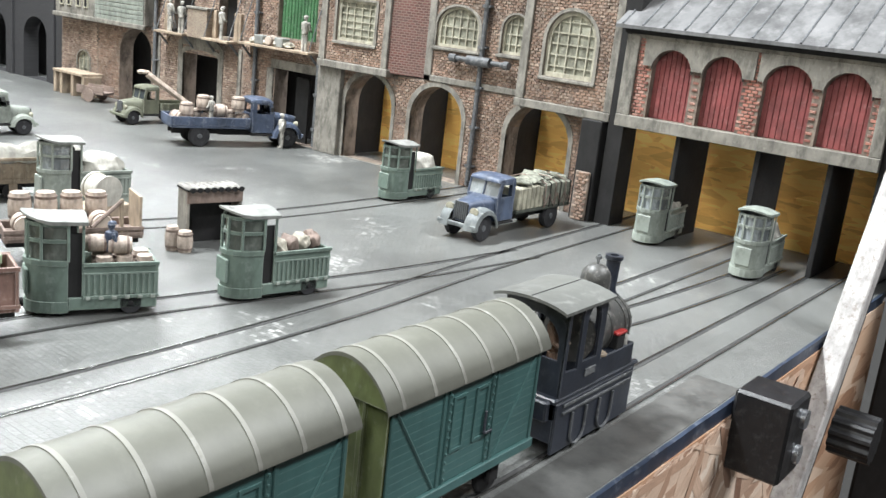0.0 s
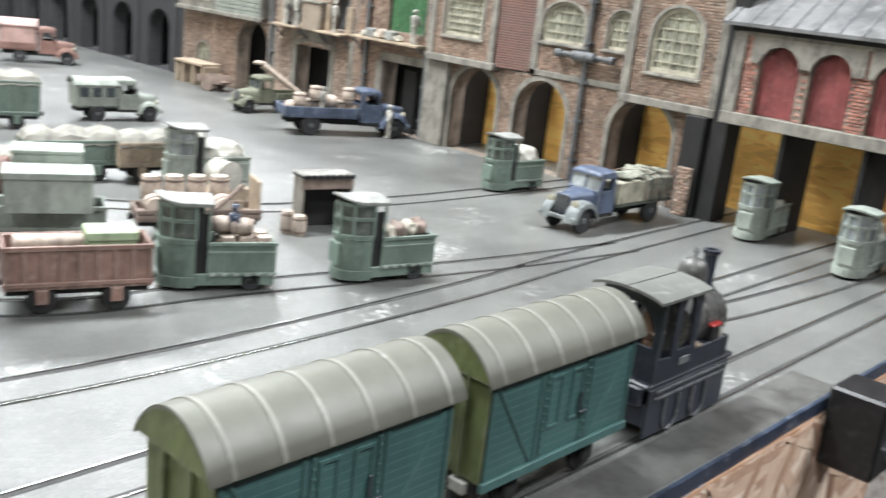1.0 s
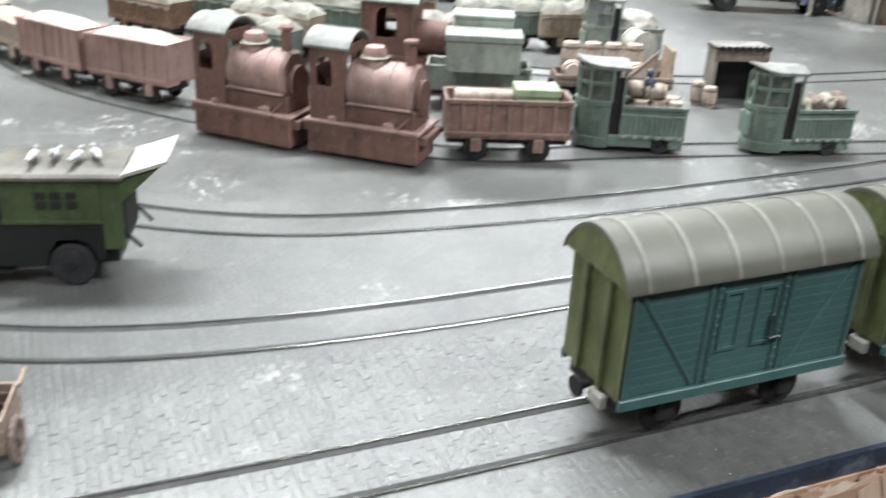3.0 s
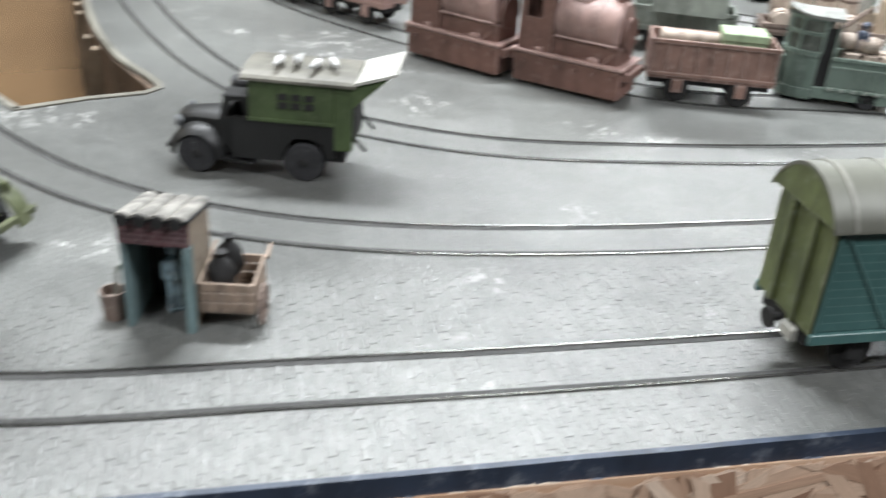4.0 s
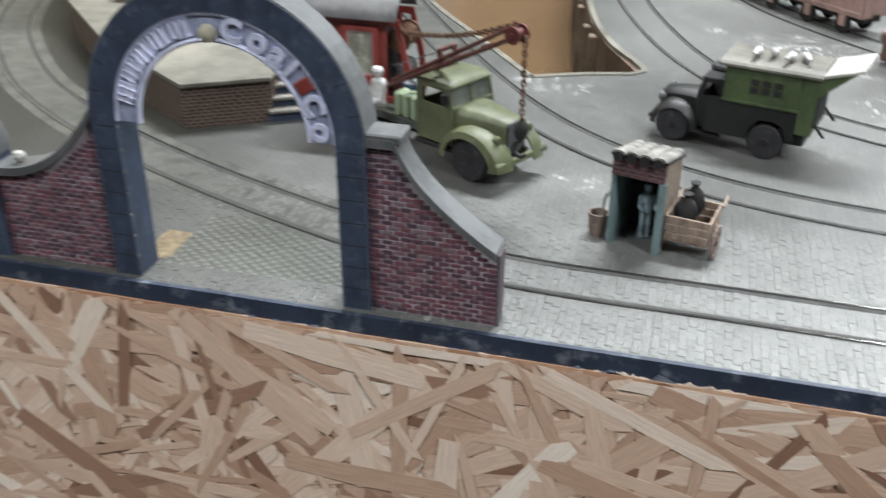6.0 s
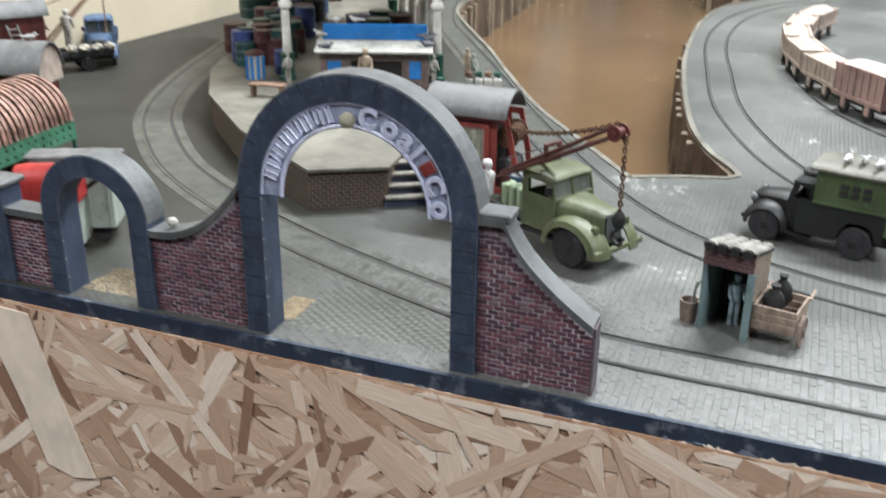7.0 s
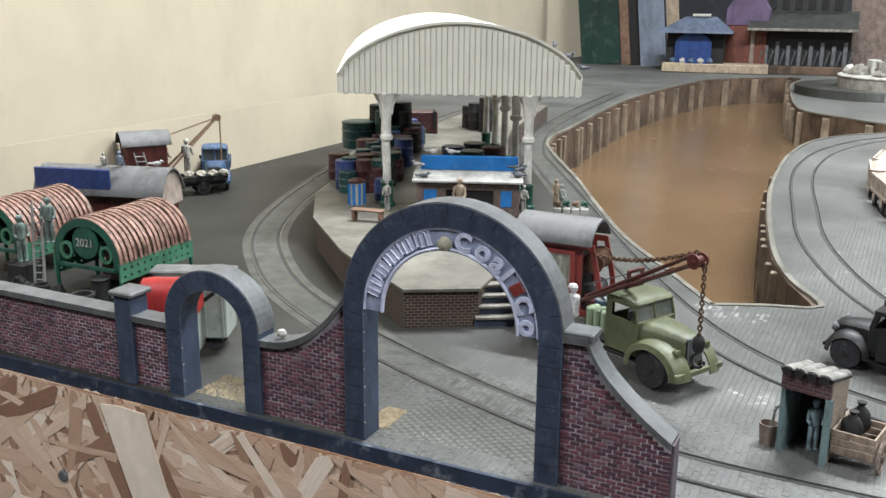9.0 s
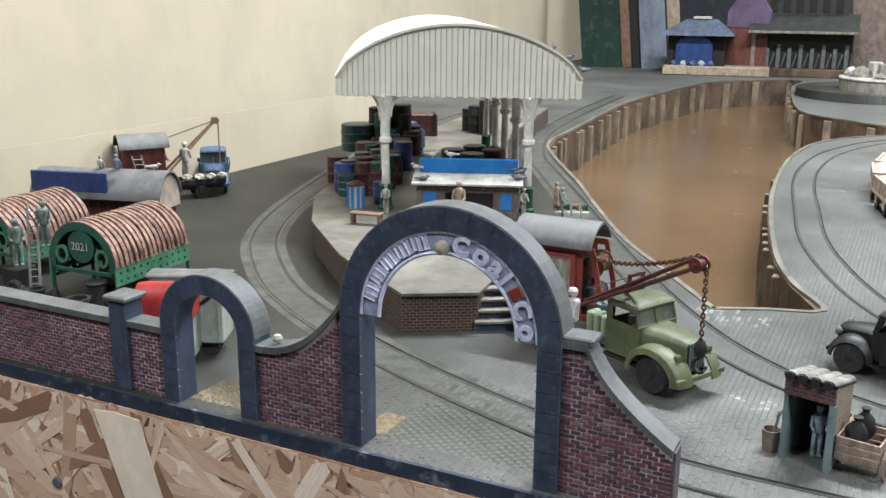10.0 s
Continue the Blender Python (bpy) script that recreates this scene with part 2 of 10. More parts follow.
def paving(name, joint):
    m = bricks(name, (0.15, 0.153, 0.146), (0.118, 0.122, 0.116), (0.088, 0.09, 0.085), 3.0, 2.1, joint, "yx", 0.4, 0.55, 0.12)
    nt, nodes, links = m.node_tree, m.node_tree.nodes, m.node_tree.links
    bsdf = nodes["Principled BSDF"]
    old = bsdf.inputs["Base Color"].links[0].from_socket
    tc = nodes.new("ShaderNodeTexCoord")
    sep = nodes.new("ShaderNodeSeparateXYZ")
    links.new(tc.outputs["Object"], sep.inputs[0])
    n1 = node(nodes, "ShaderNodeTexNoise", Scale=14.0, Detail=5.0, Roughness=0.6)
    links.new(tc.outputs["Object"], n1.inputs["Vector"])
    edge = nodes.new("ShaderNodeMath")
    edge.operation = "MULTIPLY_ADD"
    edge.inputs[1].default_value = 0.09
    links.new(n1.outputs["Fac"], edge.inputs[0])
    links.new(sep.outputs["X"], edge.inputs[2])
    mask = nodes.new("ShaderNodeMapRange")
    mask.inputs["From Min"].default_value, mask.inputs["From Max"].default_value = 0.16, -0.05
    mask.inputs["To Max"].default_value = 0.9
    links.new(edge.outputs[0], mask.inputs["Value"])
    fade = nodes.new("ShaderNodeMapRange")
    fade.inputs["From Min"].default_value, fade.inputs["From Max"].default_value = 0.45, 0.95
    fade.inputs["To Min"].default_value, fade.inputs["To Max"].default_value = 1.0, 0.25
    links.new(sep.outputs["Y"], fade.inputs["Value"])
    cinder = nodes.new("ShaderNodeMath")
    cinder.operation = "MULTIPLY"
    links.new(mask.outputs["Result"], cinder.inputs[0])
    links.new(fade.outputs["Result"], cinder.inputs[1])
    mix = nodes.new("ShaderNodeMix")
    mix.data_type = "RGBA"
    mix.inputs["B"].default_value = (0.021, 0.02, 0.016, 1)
    patchy = node(nodes, "ShaderNodeTexNoise", Scale=9.0, Detail=7.0, Roughness=0.62)
    links.new(tc.outputs["Object"], patchy.inputs["Vector"])
    grimy = nodes.new("ShaderNodeMapRange")
    grimy.inputs["From Min"].default_value, grimy.inputs["From Max"].default_value = 0.34, 0.66
    grimy.inputs["To Min"].default_value, grimy.inputs["To Max"].default_value = 0.62, 1.22
    links.new(patchy.outputs["Fac"], grimy.inputs["Value"])
    floor_tone = nodes.new("ShaderNodeVectorMath")
    floor_tone.operation = "SCALE"
    links.new(old, floor_tone.inputs[0])
    links.new(grimy.outputs["Result"], floor_tone.inputs["Scale"])
    old = floor_tone.outputs["Vector"]
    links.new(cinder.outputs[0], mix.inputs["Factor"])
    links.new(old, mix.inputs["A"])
    # pale scuffs, stretched along the tracks
    mp = nodes.new("ShaderNodeMapping")
    mp.inputs["Scale"].default_value = (0.35, 1.0, 1.0)
    links.new(tc.outputs["Object"], mp.inputs["Vector"])
    n2 = node(nodes, "ShaderNodeTexNoise", Scale=420.0, Detail=5.0, Roughness=0.8)
    n3 = node(nodes, "ShaderNodeTexNoise", Scale=17.0, Detail=6.0, Roughness=0.65)
    links.new(mp.outputs[0], n2.inputs["Vector"])
    links.new(tc.outputs["Object"], n3.inputs["Vector"])
    laid = [n for n in nodes if n.bl_idname == "ShaderNodeTexBrick"][0]
    pick = nodes.new("ShaderNodeTexBrick")
    for key in ("Scale", "Brick Width", "Row Height", "Mortar Size", "Mortar Smooth"):
        pick.inputs[key].default_value = laid.inputs[key].default_value
    pick.inputs["Color1"].default_value, pick.inputs["Color2"].default_value, pick.inputs["Mortar"].default_value = (0, 0, 0, 1), (1, 1, 1, 1), (0, 0, 0, 1)
    links.new(laid.inputs["Vector"].links[0].from_socket, pick.inputs["Vector"])
    chosen = nodes.new("ShaderNodeMapRange")
    chosen.inputs["From Min"].default_value, chosen.inputs["From Max"].default_value = 0.5, 0.75
    links.new(pick.outputs["Color"], chosen.inputs["Value"])
    crowd = nodes.new("ShaderNodeMapRange")
    crowd.inputs["From Min"].default_value, crowd.inputs["From Max"].default_value = 0.53, 0.66
    links.new(n3.outputs["Fac"], crowd.inputs["Value"])
    mul = nodes.new("ShaderNodeMath")
    mul.operation = "MULTIPLY"
    links.new(chosen.outputs["Result"], mul.inputs[0])
    links.new(crowd.outputs["Result"], mul.inputs[1])
    rub = nodes.new("ShaderNodeMath")
    rub.operation = "MULTIPLY"
    links.new(mul.outputs[0], rub.inputs[0])
    links.new(n2.outputs["Fac"], rub.inputs[1])
    sc = nodes.new("ShaderNodeMapRange")
    sc.inputs["From Min"].default_value, sc.inputs["From Max"].default_value = 0.12, 0.5
    sc.inputs["To Max"].default_value = 0.7
    links.new(rub.outputs[0], sc.inputs["Value"])
    clean = node(nodes, "ShaderNodeMath")
    clean.operation = "MULTIPLY_ADD"
    clean.inputs[1].default_value, clean.inputs[2].default_value = -1.0, 1.0
    links.new(mask.outputs["Result"], clean.inputs[0])
    tops = nodes.new("ShaderNodeMath")
    tops.operation = "MULTIPLY_ADD"
    tops.inputs[1].default_value, tops.inputs[2].default_value = -0.9, 1.0
    links.new([n for n in nodes if n.bl_idname == "ShaderNodeTexBrick"][0].outputs["Fac"], tops.inputs[0])
    worn = nodes.new("ShaderNodeMath")
    worn.operation = "MULTIPLY"
    links.new(sc.outputs["Result"], worn.inputs[0])
    links.new(tops.outputs[0], worn.inputs[1])
    keep = node(nodes, "ShaderNodeMath")
    keep.operation = "MULTIPLY"
    links.new(worn.outputs[0], keep.inputs[0])
    links.new(clean.outputs[0], keep.inputs[1])
    mix2 = nodes.new("ShaderNodeMix")
    mix2.data_type = "RGBA"
    mix2.inputs["B"].default_value = (0.47, 0.47, 0.45, 1)
    links.new(keep.outputs[0], mix2.inputs["Factor"])
    links.new(mix.outputs["Result"], mix2.inputs["A"])
    links.new(mix2.outputs["Result"], bsdf.inputs["Base Color"])
    rr = nodes.new("ShaderNodeMapRange")
    rr.inputs["To Min"].default_value, rr.inputs["To Max"].default_value = 0.22, 0.42
    links.new(n1.outputs["Fac"], rr.inputs["Value"])
    dull = nodes.new("ShaderNodeMath")
    dull.operation = "MULTIPLY_ADD"
    dull.inputs[1].default_value = 0.3
    links.new(mask.outputs["Result"], dull.inputs[0])
    links.new(rr.outputs["Result"], dull.inputs[2])
    links.new(dull.outputs[0], bsdf.inputs["Roughness"])
    sheen = nodes.new("ShaderNodeMapRange")
    sheen.inputs["To Min"].default_value, sheen.inputs["To Max"].default_value = 0.62, 0.1
    links.new(mask.outputs["Result"], sheen.inputs["Value"])
    links.new(sheen.outputs["Result"], bsdf.inputs["Specular IOR Level"])
    return m


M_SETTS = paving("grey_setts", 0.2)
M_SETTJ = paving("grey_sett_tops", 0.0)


def flake_material(name, per_object):
    m = bpy.data.materials.new(name)
    nt, nodes, links, bsdf = nodes_of(m)
    if per_object:
        rnd_out = nodes.new("ShaderNodeObjectInfo").outputs["Random"]
    else:
        rnd_out = nodes.new("ShaderNodeNewGeometry").outputs["Random Per Island"]
    ramp = nodes.new("ShaderNodeValToRGB")
    e = ramp.color_ramp.elements
    e[0].position, e[0].color = 0.0, (0.23, 0.125, 0.08, 1)
    e[1].position, e[1].color = 1.0, (0.82, 0.72, 0.61, 1)
    for p, c in ((0.12, (0.42, 0.265, 0.18, 1)), (0.34, (0.55, 0.385, 0.28, 1)), (0.72, (0.65, 0.485, 0.365, 1)), (0.92, (0.72, 0.58, 0.465, 1))):
        e.new(p).color = c
    links.new(rnd_out, ramp.inputs["Fac"])
    uv = nodes.new("ShaderNodeUVMap")
    uv.uv_map = "grain"
    shift = nodes.new("ShaderNodeVectorMath")
    shift.operation = "MULTIPLY_ADD"
    shift.inputs[1].default_value = (3.0, 7.0, 0.0)
    links.new(rnd_out, shift.inputs[0])
    links.new(uv.outputs["UV"], shift.inputs[2])
    st = nodes.new("ShaderNodeMapping")
    st.inputs["Scale"].default_value = (0.07, 1.0, 1.0)
    links.new(shift.outputs["Vector"], st.inputs["Vector"])
    n = node(nodes, "ShaderNodeTexNoise", Scale=1500.0, Detail=5.0, Roughness=0.75)
    links.new(st.outputs["Vector"], n.inputs["Vector"])
    mr = nodes.new("ShaderNodeMapRange")
    mr.inputs["From Min"].default_value, mr.inputs["From Max"].default_value = 0.25, 0.75
    mr.inputs["To Min"].default_value, mr.inputs["To Max"].default_value = 0.72, 1.18
    links.new(n.outputs["Fac"], mr.inputs["Value"])
    vm = nodes.new("ShaderNodeVectorMath")
    vm.operation = "SCALE"
    links.new(ramp.outputs["Color"], vm.inputs[0])
    links.new(mr.outputs["Result"], vm.inputs["Scale"])
    links.new(vm.outputs["Vector"], bsdf.inputs["Base Color"])
    bsdf.inputs["Roughness"].default_value = 0.62
    b = node(nodes, "ShaderNodeBump", Strength=0.35, Distance=0.0003)
    links.new(n.outputs["Fac"], b.inputs["Height"])
    links.new(b.outputs["Normal"], bsdf.inputs["Normal"])
    return m


M_FLAKE = flake_material("wood_strand", True)
M_FLAKES = flake_material("wood_strands_joined", False)
M_SETT = paint("sett_stone", (0.078, 0.082, 0.072), 0.34, grain=1.8, wear=0.35, worn=(0.2, 0.2, 0.185), bump=0.4, vary=0.5, spec=0.6)
M_RAIL = paint("worn_rail", (0.12, 0.118, 0.112), 0.22, 0.7, 9.0, (0.07, 0.07, 0.066), 0.1, 0.0, spec=0.8)
M_GROOVE = paint("flangeway_dirt", (0.035, 0.035, 0.034), 0.8, wear=0.05)
M_EDGE = paint("blue_black_edge", (0.024, 0.035, 0.058), 0.45, grain=6, wear=0.4, worn=(0.17, 0.19, 0.22))
M_OSB = strand_board("strand_board_front", "xz", 0.85)
M_CREAM = paint("cream_wall_paint", (0.47, 0.41, 0.305), 0.7, grain=30, wear=0.12, worn=(0.38, 0.32, 0.23), bump=0.1, vary=0.1, dirt=0.08)
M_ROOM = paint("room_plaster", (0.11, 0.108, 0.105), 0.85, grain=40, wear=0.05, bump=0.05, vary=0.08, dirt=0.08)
# Darker copy of the room plaster; the unlit far end is put into the colour.
M_DIM = paint("plaster_dimmed_far_wall", (0.055, 0.058, 0.068), 0.85, grain=40, wear=0.05, bump=0.05, vary=0.15, dirt=0.08)
M_FLOOR = paint("room_floor", (0.12, 0.105, 0.09), 0.6, grain=60, wear=0.05, bump=0.05, dirt=0.08)
M_WATER = paint("muddy_canal_varnish", (0.115, 0.072, 0.038), 0.22, grain=60, wear=0.0, bump=0.03, vary=0.2, spec=0.45, dirt=0.08)
M_PILE = paint("canal_piling_timber", (0.088, 0.056, 0.036), 0.7, grain=7, wear=0.25, worn=(0.17, 0.115, 0.07), vary=0.5, dirt=0.6)
M_POST = paint("canal_post_timber", (0.17, 0.13, 0.09), 0.75, grain=5, wear=0.3, worn=(0.09, 0.065, 0.045), vary=0.4, dirt=0.5)
M_COPE = paint("gate_blue_grey_stone", (0.036, 0.05, 0.082), 0.55, grain=3, wear=0.12, worn=(0.18, 0.21, 0.26), edge=0.6)
M_COPETOP = paint("gate_top_grey", (0.095, 0.1, 0.102), 0.5, grain=3, wear=0.12, worn=(0.24, 0.24, 0.235), edge=0.5)
M_MORTAR = paint("gate_mortar", (0.4, 0.36, 0.385), 0.9, grain=5, wear=0.4, worn=(0.16, 0.1, 0.115), vary=0.4)
M_GBRICK = paint("gate_brick_plum", (0.085, 0.045, 0.055), 0.75, grain=6, wear=0.1, worn=(0.26, 0.22, 0.25), vary=0.6)


def vary_bricks(m):
    """Each brick takes its own shade between dark purple and crimson."""
    nodes, links = m.node_tree.nodes, m.node_tree.links
    info = nodes.new("ShaderNodeObjectInfo")
    ramp = nodes.new("ShaderNodeValToRGB")
    e = ramp.color_ramp.elements
    e[0].position, e[0].color = 0.0, (0.05, 0.028, 0.04, 1)
    e[1].position, e[1].color = 1.0, (0.14, 0.105, 0.12, 1)
    for p, c in ((0.3, (0.075, 0.034, 0.05, 1)), (0.6, (0.11, 0.042, 0.055, 1)), (0.85, (0.15, 0.06, 0.072, 1))):
        e.new(p).color = c
    links.new(info.outputs["Random"], ramp.inputs["Fac"])
    tint = [n for n in nodes if n.bl_idname == "ShaderNodeVectorMath"][0]
    links.new(ramp.outputs["Color"], tint.inputs[0])


vary_bricks(M_GBRICK)
M_SILVER = paint("silver_blue_fretwork", (0.62, 0.65, 0.82), 0.35, 0.1, 1.5, (0.34, 0.38, 0.58), 0.2)
M_PLUMEND = paint("dark_plum_render", (0.085, 0.07, 0.08), 0.75, grain=2, wear=0.3, worn=(0.22, 0.18, 0.19), dirt=0.5)
M_HUTROOF = paint("hut_roof_dusty", (0.22, 0.21, 0.19), 0.75, grain=2, wear=0.4, worn=(0.1, 0.095, 0.085), dirt=0.6)
M_TUB = paint("tub_dull_brown", (0.2, 0.15, 0.125), 0.75, grain=2, wear=0.25, worn=(0.34, 0.29, 0.25))
M_BARROW = paint("barrow_grey_wood", (0.25, 0.185, 0.14), 0.75, grain=2, wear=0.35, worn=(0.42, 0.35, 0.29), edge=0.6, dirt=0.5)
M_DECK = paint("lorry_deck_dark", (0.06, 0.068, 0.055), 0.6, grain=2, wear=0.2)
M_CABPANE = paint("cab_pane_grey", (0.13, 0.145, 0.125), 0.15, grain=6, wear=0.2, worn=(0.3, 0.31, 0.29), bump=0.0, dirt=0.5)
M_SACKG = paint("netted_bale_grey", (0.22, 0.225, 0.18), 0.9, grain=1.2, wear=0.4, worn=(0.09, 0.1, 0.085), bump=0.8, dirt=0.6)
M_RBRICK = bricks("speckled_red_brick", (0.34, 0.15, 0.115), (0.24, 0.1, 0.08), (0.5, 0.45, 0.4), 3.2, 1.6, 0.4, "yz", 0.85, 0.7, 0.2, 0.25)
M_PANEL = paint("dark_repair_panel", (0.085, 0.085, 0.08), 0.4, grain=5, wear=0.1, worn=(0.2, 0.2, 0.19), vary=0.35, spec=0.6, dirt=0.4)
M_BED = paint("track_bed_grey", (0.07, 0.071, 0.063), 0.55, grain=4, wear=0.15, worn=(0.14, 0.14, 0.13), vary=0.3, bump=0.5, spec=0.25, dirt=0.4)
M_BALE = paint("cream_bundle", (0.34, 0.325, 0.25), 0.8, grain=1.5, wear=0.3, worn=(0.2, 0.19, 0.15), bump=0.6, dirt=0.5)
M_SCREEN = paint("dusty_screen_glass", (0.3, 0.33, 0.34), 0.12, grain=5, wear=0.3, worn=(0.6, 0.62, 0.6), bump=0.0, dirt=0.6, spec=0.7)
M_WING = paint("dusty_grey_wing", (0.15, 0.165, 0.165), 0.5, grain=2, wear=0.3, worn=(0.34, 0.36, 0.34), edge=0.6, dirt=0.5)
M_CLAMP = paint("black_clamp_plastic", (0.01, 0.01, 0.011), 0.4, grain=3, wear=0.02, dirt=0.2)
M_BANDBACK = paint("band_backing_blue", (0.26, 0.29, 0.4), 0.5, grain=2, wear=0.3, worn=(0.5, 0.53, 0.66))
M_VBLACK = paint("van_dull_black", (0.009, 0.009, 0.009), 0.5, grain=3, wear=0.04, worn=(0.08, 0.08, 0.08), dirt=0.2)
M_FILL = paint("pale_wood_filler", (0.74, 0.64, 0.53), 0.6, grain=4, wear=0.2, worn=(0.6, 0.48, 0.37), vary=0.12, dirt=0.12)
M_LIDG = paint("light_green_case", (0.3, 0.38, 0.24), 0.6, grain=3, wear=0.2, worn=(0.45, 0.5, 0.38), edge=0.4)
M_HUB = paint("wheel_hub_grey", (0.09, 0.095, 0.1), 0.6, grain=1.5, wear=0.3, worn=(0.25, 0.25, 0.25), edge=0.4)
M_WORK = paint("workman_grey_green", (0.13, 0.18, 0.16), 0.6, grain=0.9, wear=0.3, worn=(0.4, 0.42, 0.38), vary=0.5, dirt=0.6)
M_WORKB = paint("workman_pale_blue", (0.26, 0.36, 0.4), 0.6, grain=1.2, wear=0.3, worn=(0.55, 0.58, 0.58), vary=0.5, dirt=0.4)
M_OLIVE = paint("dusty_olive", (0.135, 0.14, 0.1), 0.6, grain=3, wear=0.15, worn=(0.34, 0.35, 0.28), edge=0.6)
M_REDP = paint("red_paint", (0.3, 0.022, 0.02), 0.45, grain=3, wear=0.1, worn=(0.4, 0.12, 0.1), dirt=0.3)
M_FBRICK = bricks("facade_brick", (0.27, 0.16, 0.115), (0.19, 0.11, 0.08), (0.34, 0.29, 0.23), 3.6, 1.75, 0.36, "yz", 0.85, 0.6, 0.35, 0.6)
M_FBRICKD = bricks("dark_red_brick", (0.16, 0.065, 0.052), (0.095, 0.042, 0.036), (0.22, 0.155, 0.13), 3.6, 1.75, 0.34, "yz", 0.85, 0.9, 0.12, 0.4)
M_TRIM = paint("grey_stone_trim", (0.21, 0.197, 0.17), 0.8, grain=2.5, wear=0.2, worn=(0.4, 0.375, 0.325), edge=0.5, dirt=0.5)
M_FRAME = paint("window_frame_drab", (0.38, 0.36, 0.28), 0.7, grain=2, wear=0.2, worn=(0.55, 0.54, 0.48))
M_PANE = paint("dusty_pane", (0.27, 0.27, 0.215), 0.25, grain=4, wear=0.3, worn=(0.5, 0.5, 0.42), vary=0.35, dirt=0.5)
# Black for sooty parts, and for shade put into sheets behind openings.
M_DARK = paint("soot_and_shade_black", (0.013, 0.0125, 0.0125), 0.75, grain=2, wear=0.06, worn=(0.06, 0.06, 0.06))
# Grey brick darkened to carry the dim light at the far-left arcade.
M_DWALL = bricks("dimmed_grey_brick", (0.036, 0.035, 0.037), (0.028, 0.028, 0.03), (0.045, 0.045, 0.046), 3.4, 1.4, 0.2, "yz", 0.85, 0.5, 0.1)
M_PIPE = paint("drain_pipe_grey", (0.10, 0.105, 0.11), 0.5, grain=2, wear=0.2)
M_RDOOR = paint("faded_red_door", (0.23, 0.062, 0.06), 0.7, grain=3, wear=0.2, worn=(0.4, 0.24, 0.22))
M_SLATE = paint("grey_sheet_roof", (0.14, 0.14, 0.14), 0.6, grain=9, wear=0.2, worn=(0.27, 0.265, 0.265), vary=0.25, dirt=0.5)
M_TILEB = strand_board("strand_board_yellow", "yz", 1.75, (1.0, 0.93, 0.4), 2.6, 0.45)
M_GSHUT = paint("green_shutter", (0.05, 0.14, 0.06), 0.6, grain=2, wear=0.15)
M_WOOD = paint("weathered_planks", (0.33, 0.26, 0.19), 0.75, grain=2, wear=0.25, worn=(0.5, 0.44, 0.36))
M_WOODR = paint("brown_planks", (0.17, 0.1, 0.065), 0.7, grain=2, wear=0.25, worn=(0.4, 0.32, 0.24), edge=0.5)
M_FIG = paint("pale_cast_figure", (0.4, 0.385, 0.345), 0.6, grain=0.8, wear=0.2, worn=(0.16, 0.16, 0.17), vary=0.5, dirt=0.6)
M_GULL = paint("white_gull", (0.5, 0.5, 0.49), 0.6, grain=0.8, wear=0.15, worn=(0.2, 0.2, 0.22))
M_PIGEON = paint("slate_grey_bird", (0.09, 0.1, 0.12), 0.6, grain=0.8, wear=0.1)
M_VGREEN = paint("van_teal_green", (0.045, 0.105, 0.1), 0.38, grain=5, wear=0.06, worn=(0.16, 0.25, 0.23), dirt=0.15, edge=0.4)
M_VEND = paint("van_end_olive", (0.105, 0.125, 0.05), 0.5, grain=3, wear=0.08, edge=0.4)
M_VROOF = paint("van_roof_grey", (0.115, 0.116, 0.096), 0.5, grain=7, wear=0.1, worn=(0.2, 0.2, 0.17), vary=0.12, dirt=0.12)
M_STRAP = paint("roof_strap_pale", (0.22, 0.218, 0.19), 0.55, grain=5, wear=0.15, dirt=0.1)
# Pale corner rub is wear, raised to paint in pale reflections too.
M_BLACK = paint("loco_black", (0.016, 0.02, 0.03), 0.38, grain=2.5, wear=0.08, worn=(0.16, 0.17, 0.18), edge=0.6, spec=0.6)
M_BOILER = paint("boiler_dusty_black", (0.085, 0.085, 0.08), 0.45, 0.2, 2, (0.38, 0.36, 0.32), 0.35)
M_CABROOF = paint("cab_roof_grey", (0.125, 0.128, 0.118), 0.45, grain=6, wear=0.12, vary=0.15, dirt=0.15)
M_RUST = paint("rust_red_primer", (0.15, 0.08, 0.064), 0.7, grain=3, wear=0.14, worn=(0.38, 0.28, 0.25), edge=0.7)
M_RUSTP = paint("dusty_pink_tank", (0.33, 0.215, 0.19), 0.55, grain=4, wear=0.14, worn=(0.5, 0.4, 0.37), edge=0.5)
M_RWAG = paint("red_oxide_wagon", (0.21, 0.125, 0.1), 0.7, grain=3, wear=0.18, worn=(0.48, 0.4, 0.36), edge=0.8)
M_SGREEN = paint("sage_railcar_green", (0.135, 0.182, 0.152), 0.55, grain=4, wear=0.12, worn=(0.38, 0.43, 0.39), edge=0.7)
M_SGREY = paint("pale_grey_green", (0.26, 0.29, 0.255), 0.55, grain=3, wear=0.22, worn=(0.42, 0.45, 0.41), edge=0.5)
M_SROOF = paint("pale_cab_roof", (0.22, 0.225, 0.21), 0.6, grain=3, wear=0.2, worn=(0.32, 0.32, 0.3), edge=0.3, dirt=0.3)
M_LBLUE = paint("lorry_blue", (0.062, 0.082, 0.128), 0.5, grain=3, wear=0.25, worn=(0.3, 0.32, 0.36), edge=0.7, dirt=0.5)
M_LGREEN = paint("lorry_olive_green", (0.088, 0.1, 0.05), 0.5, grain=3, wear=0.15, worn=(0.25, 0.26, 0.17), edge=0.6)
M_VANG = paint("van_body_green", (0.055, 0.082, 0.032), 0.55, grain=3, wear=0.1, worn=(0.2, 0.22, 0.14))
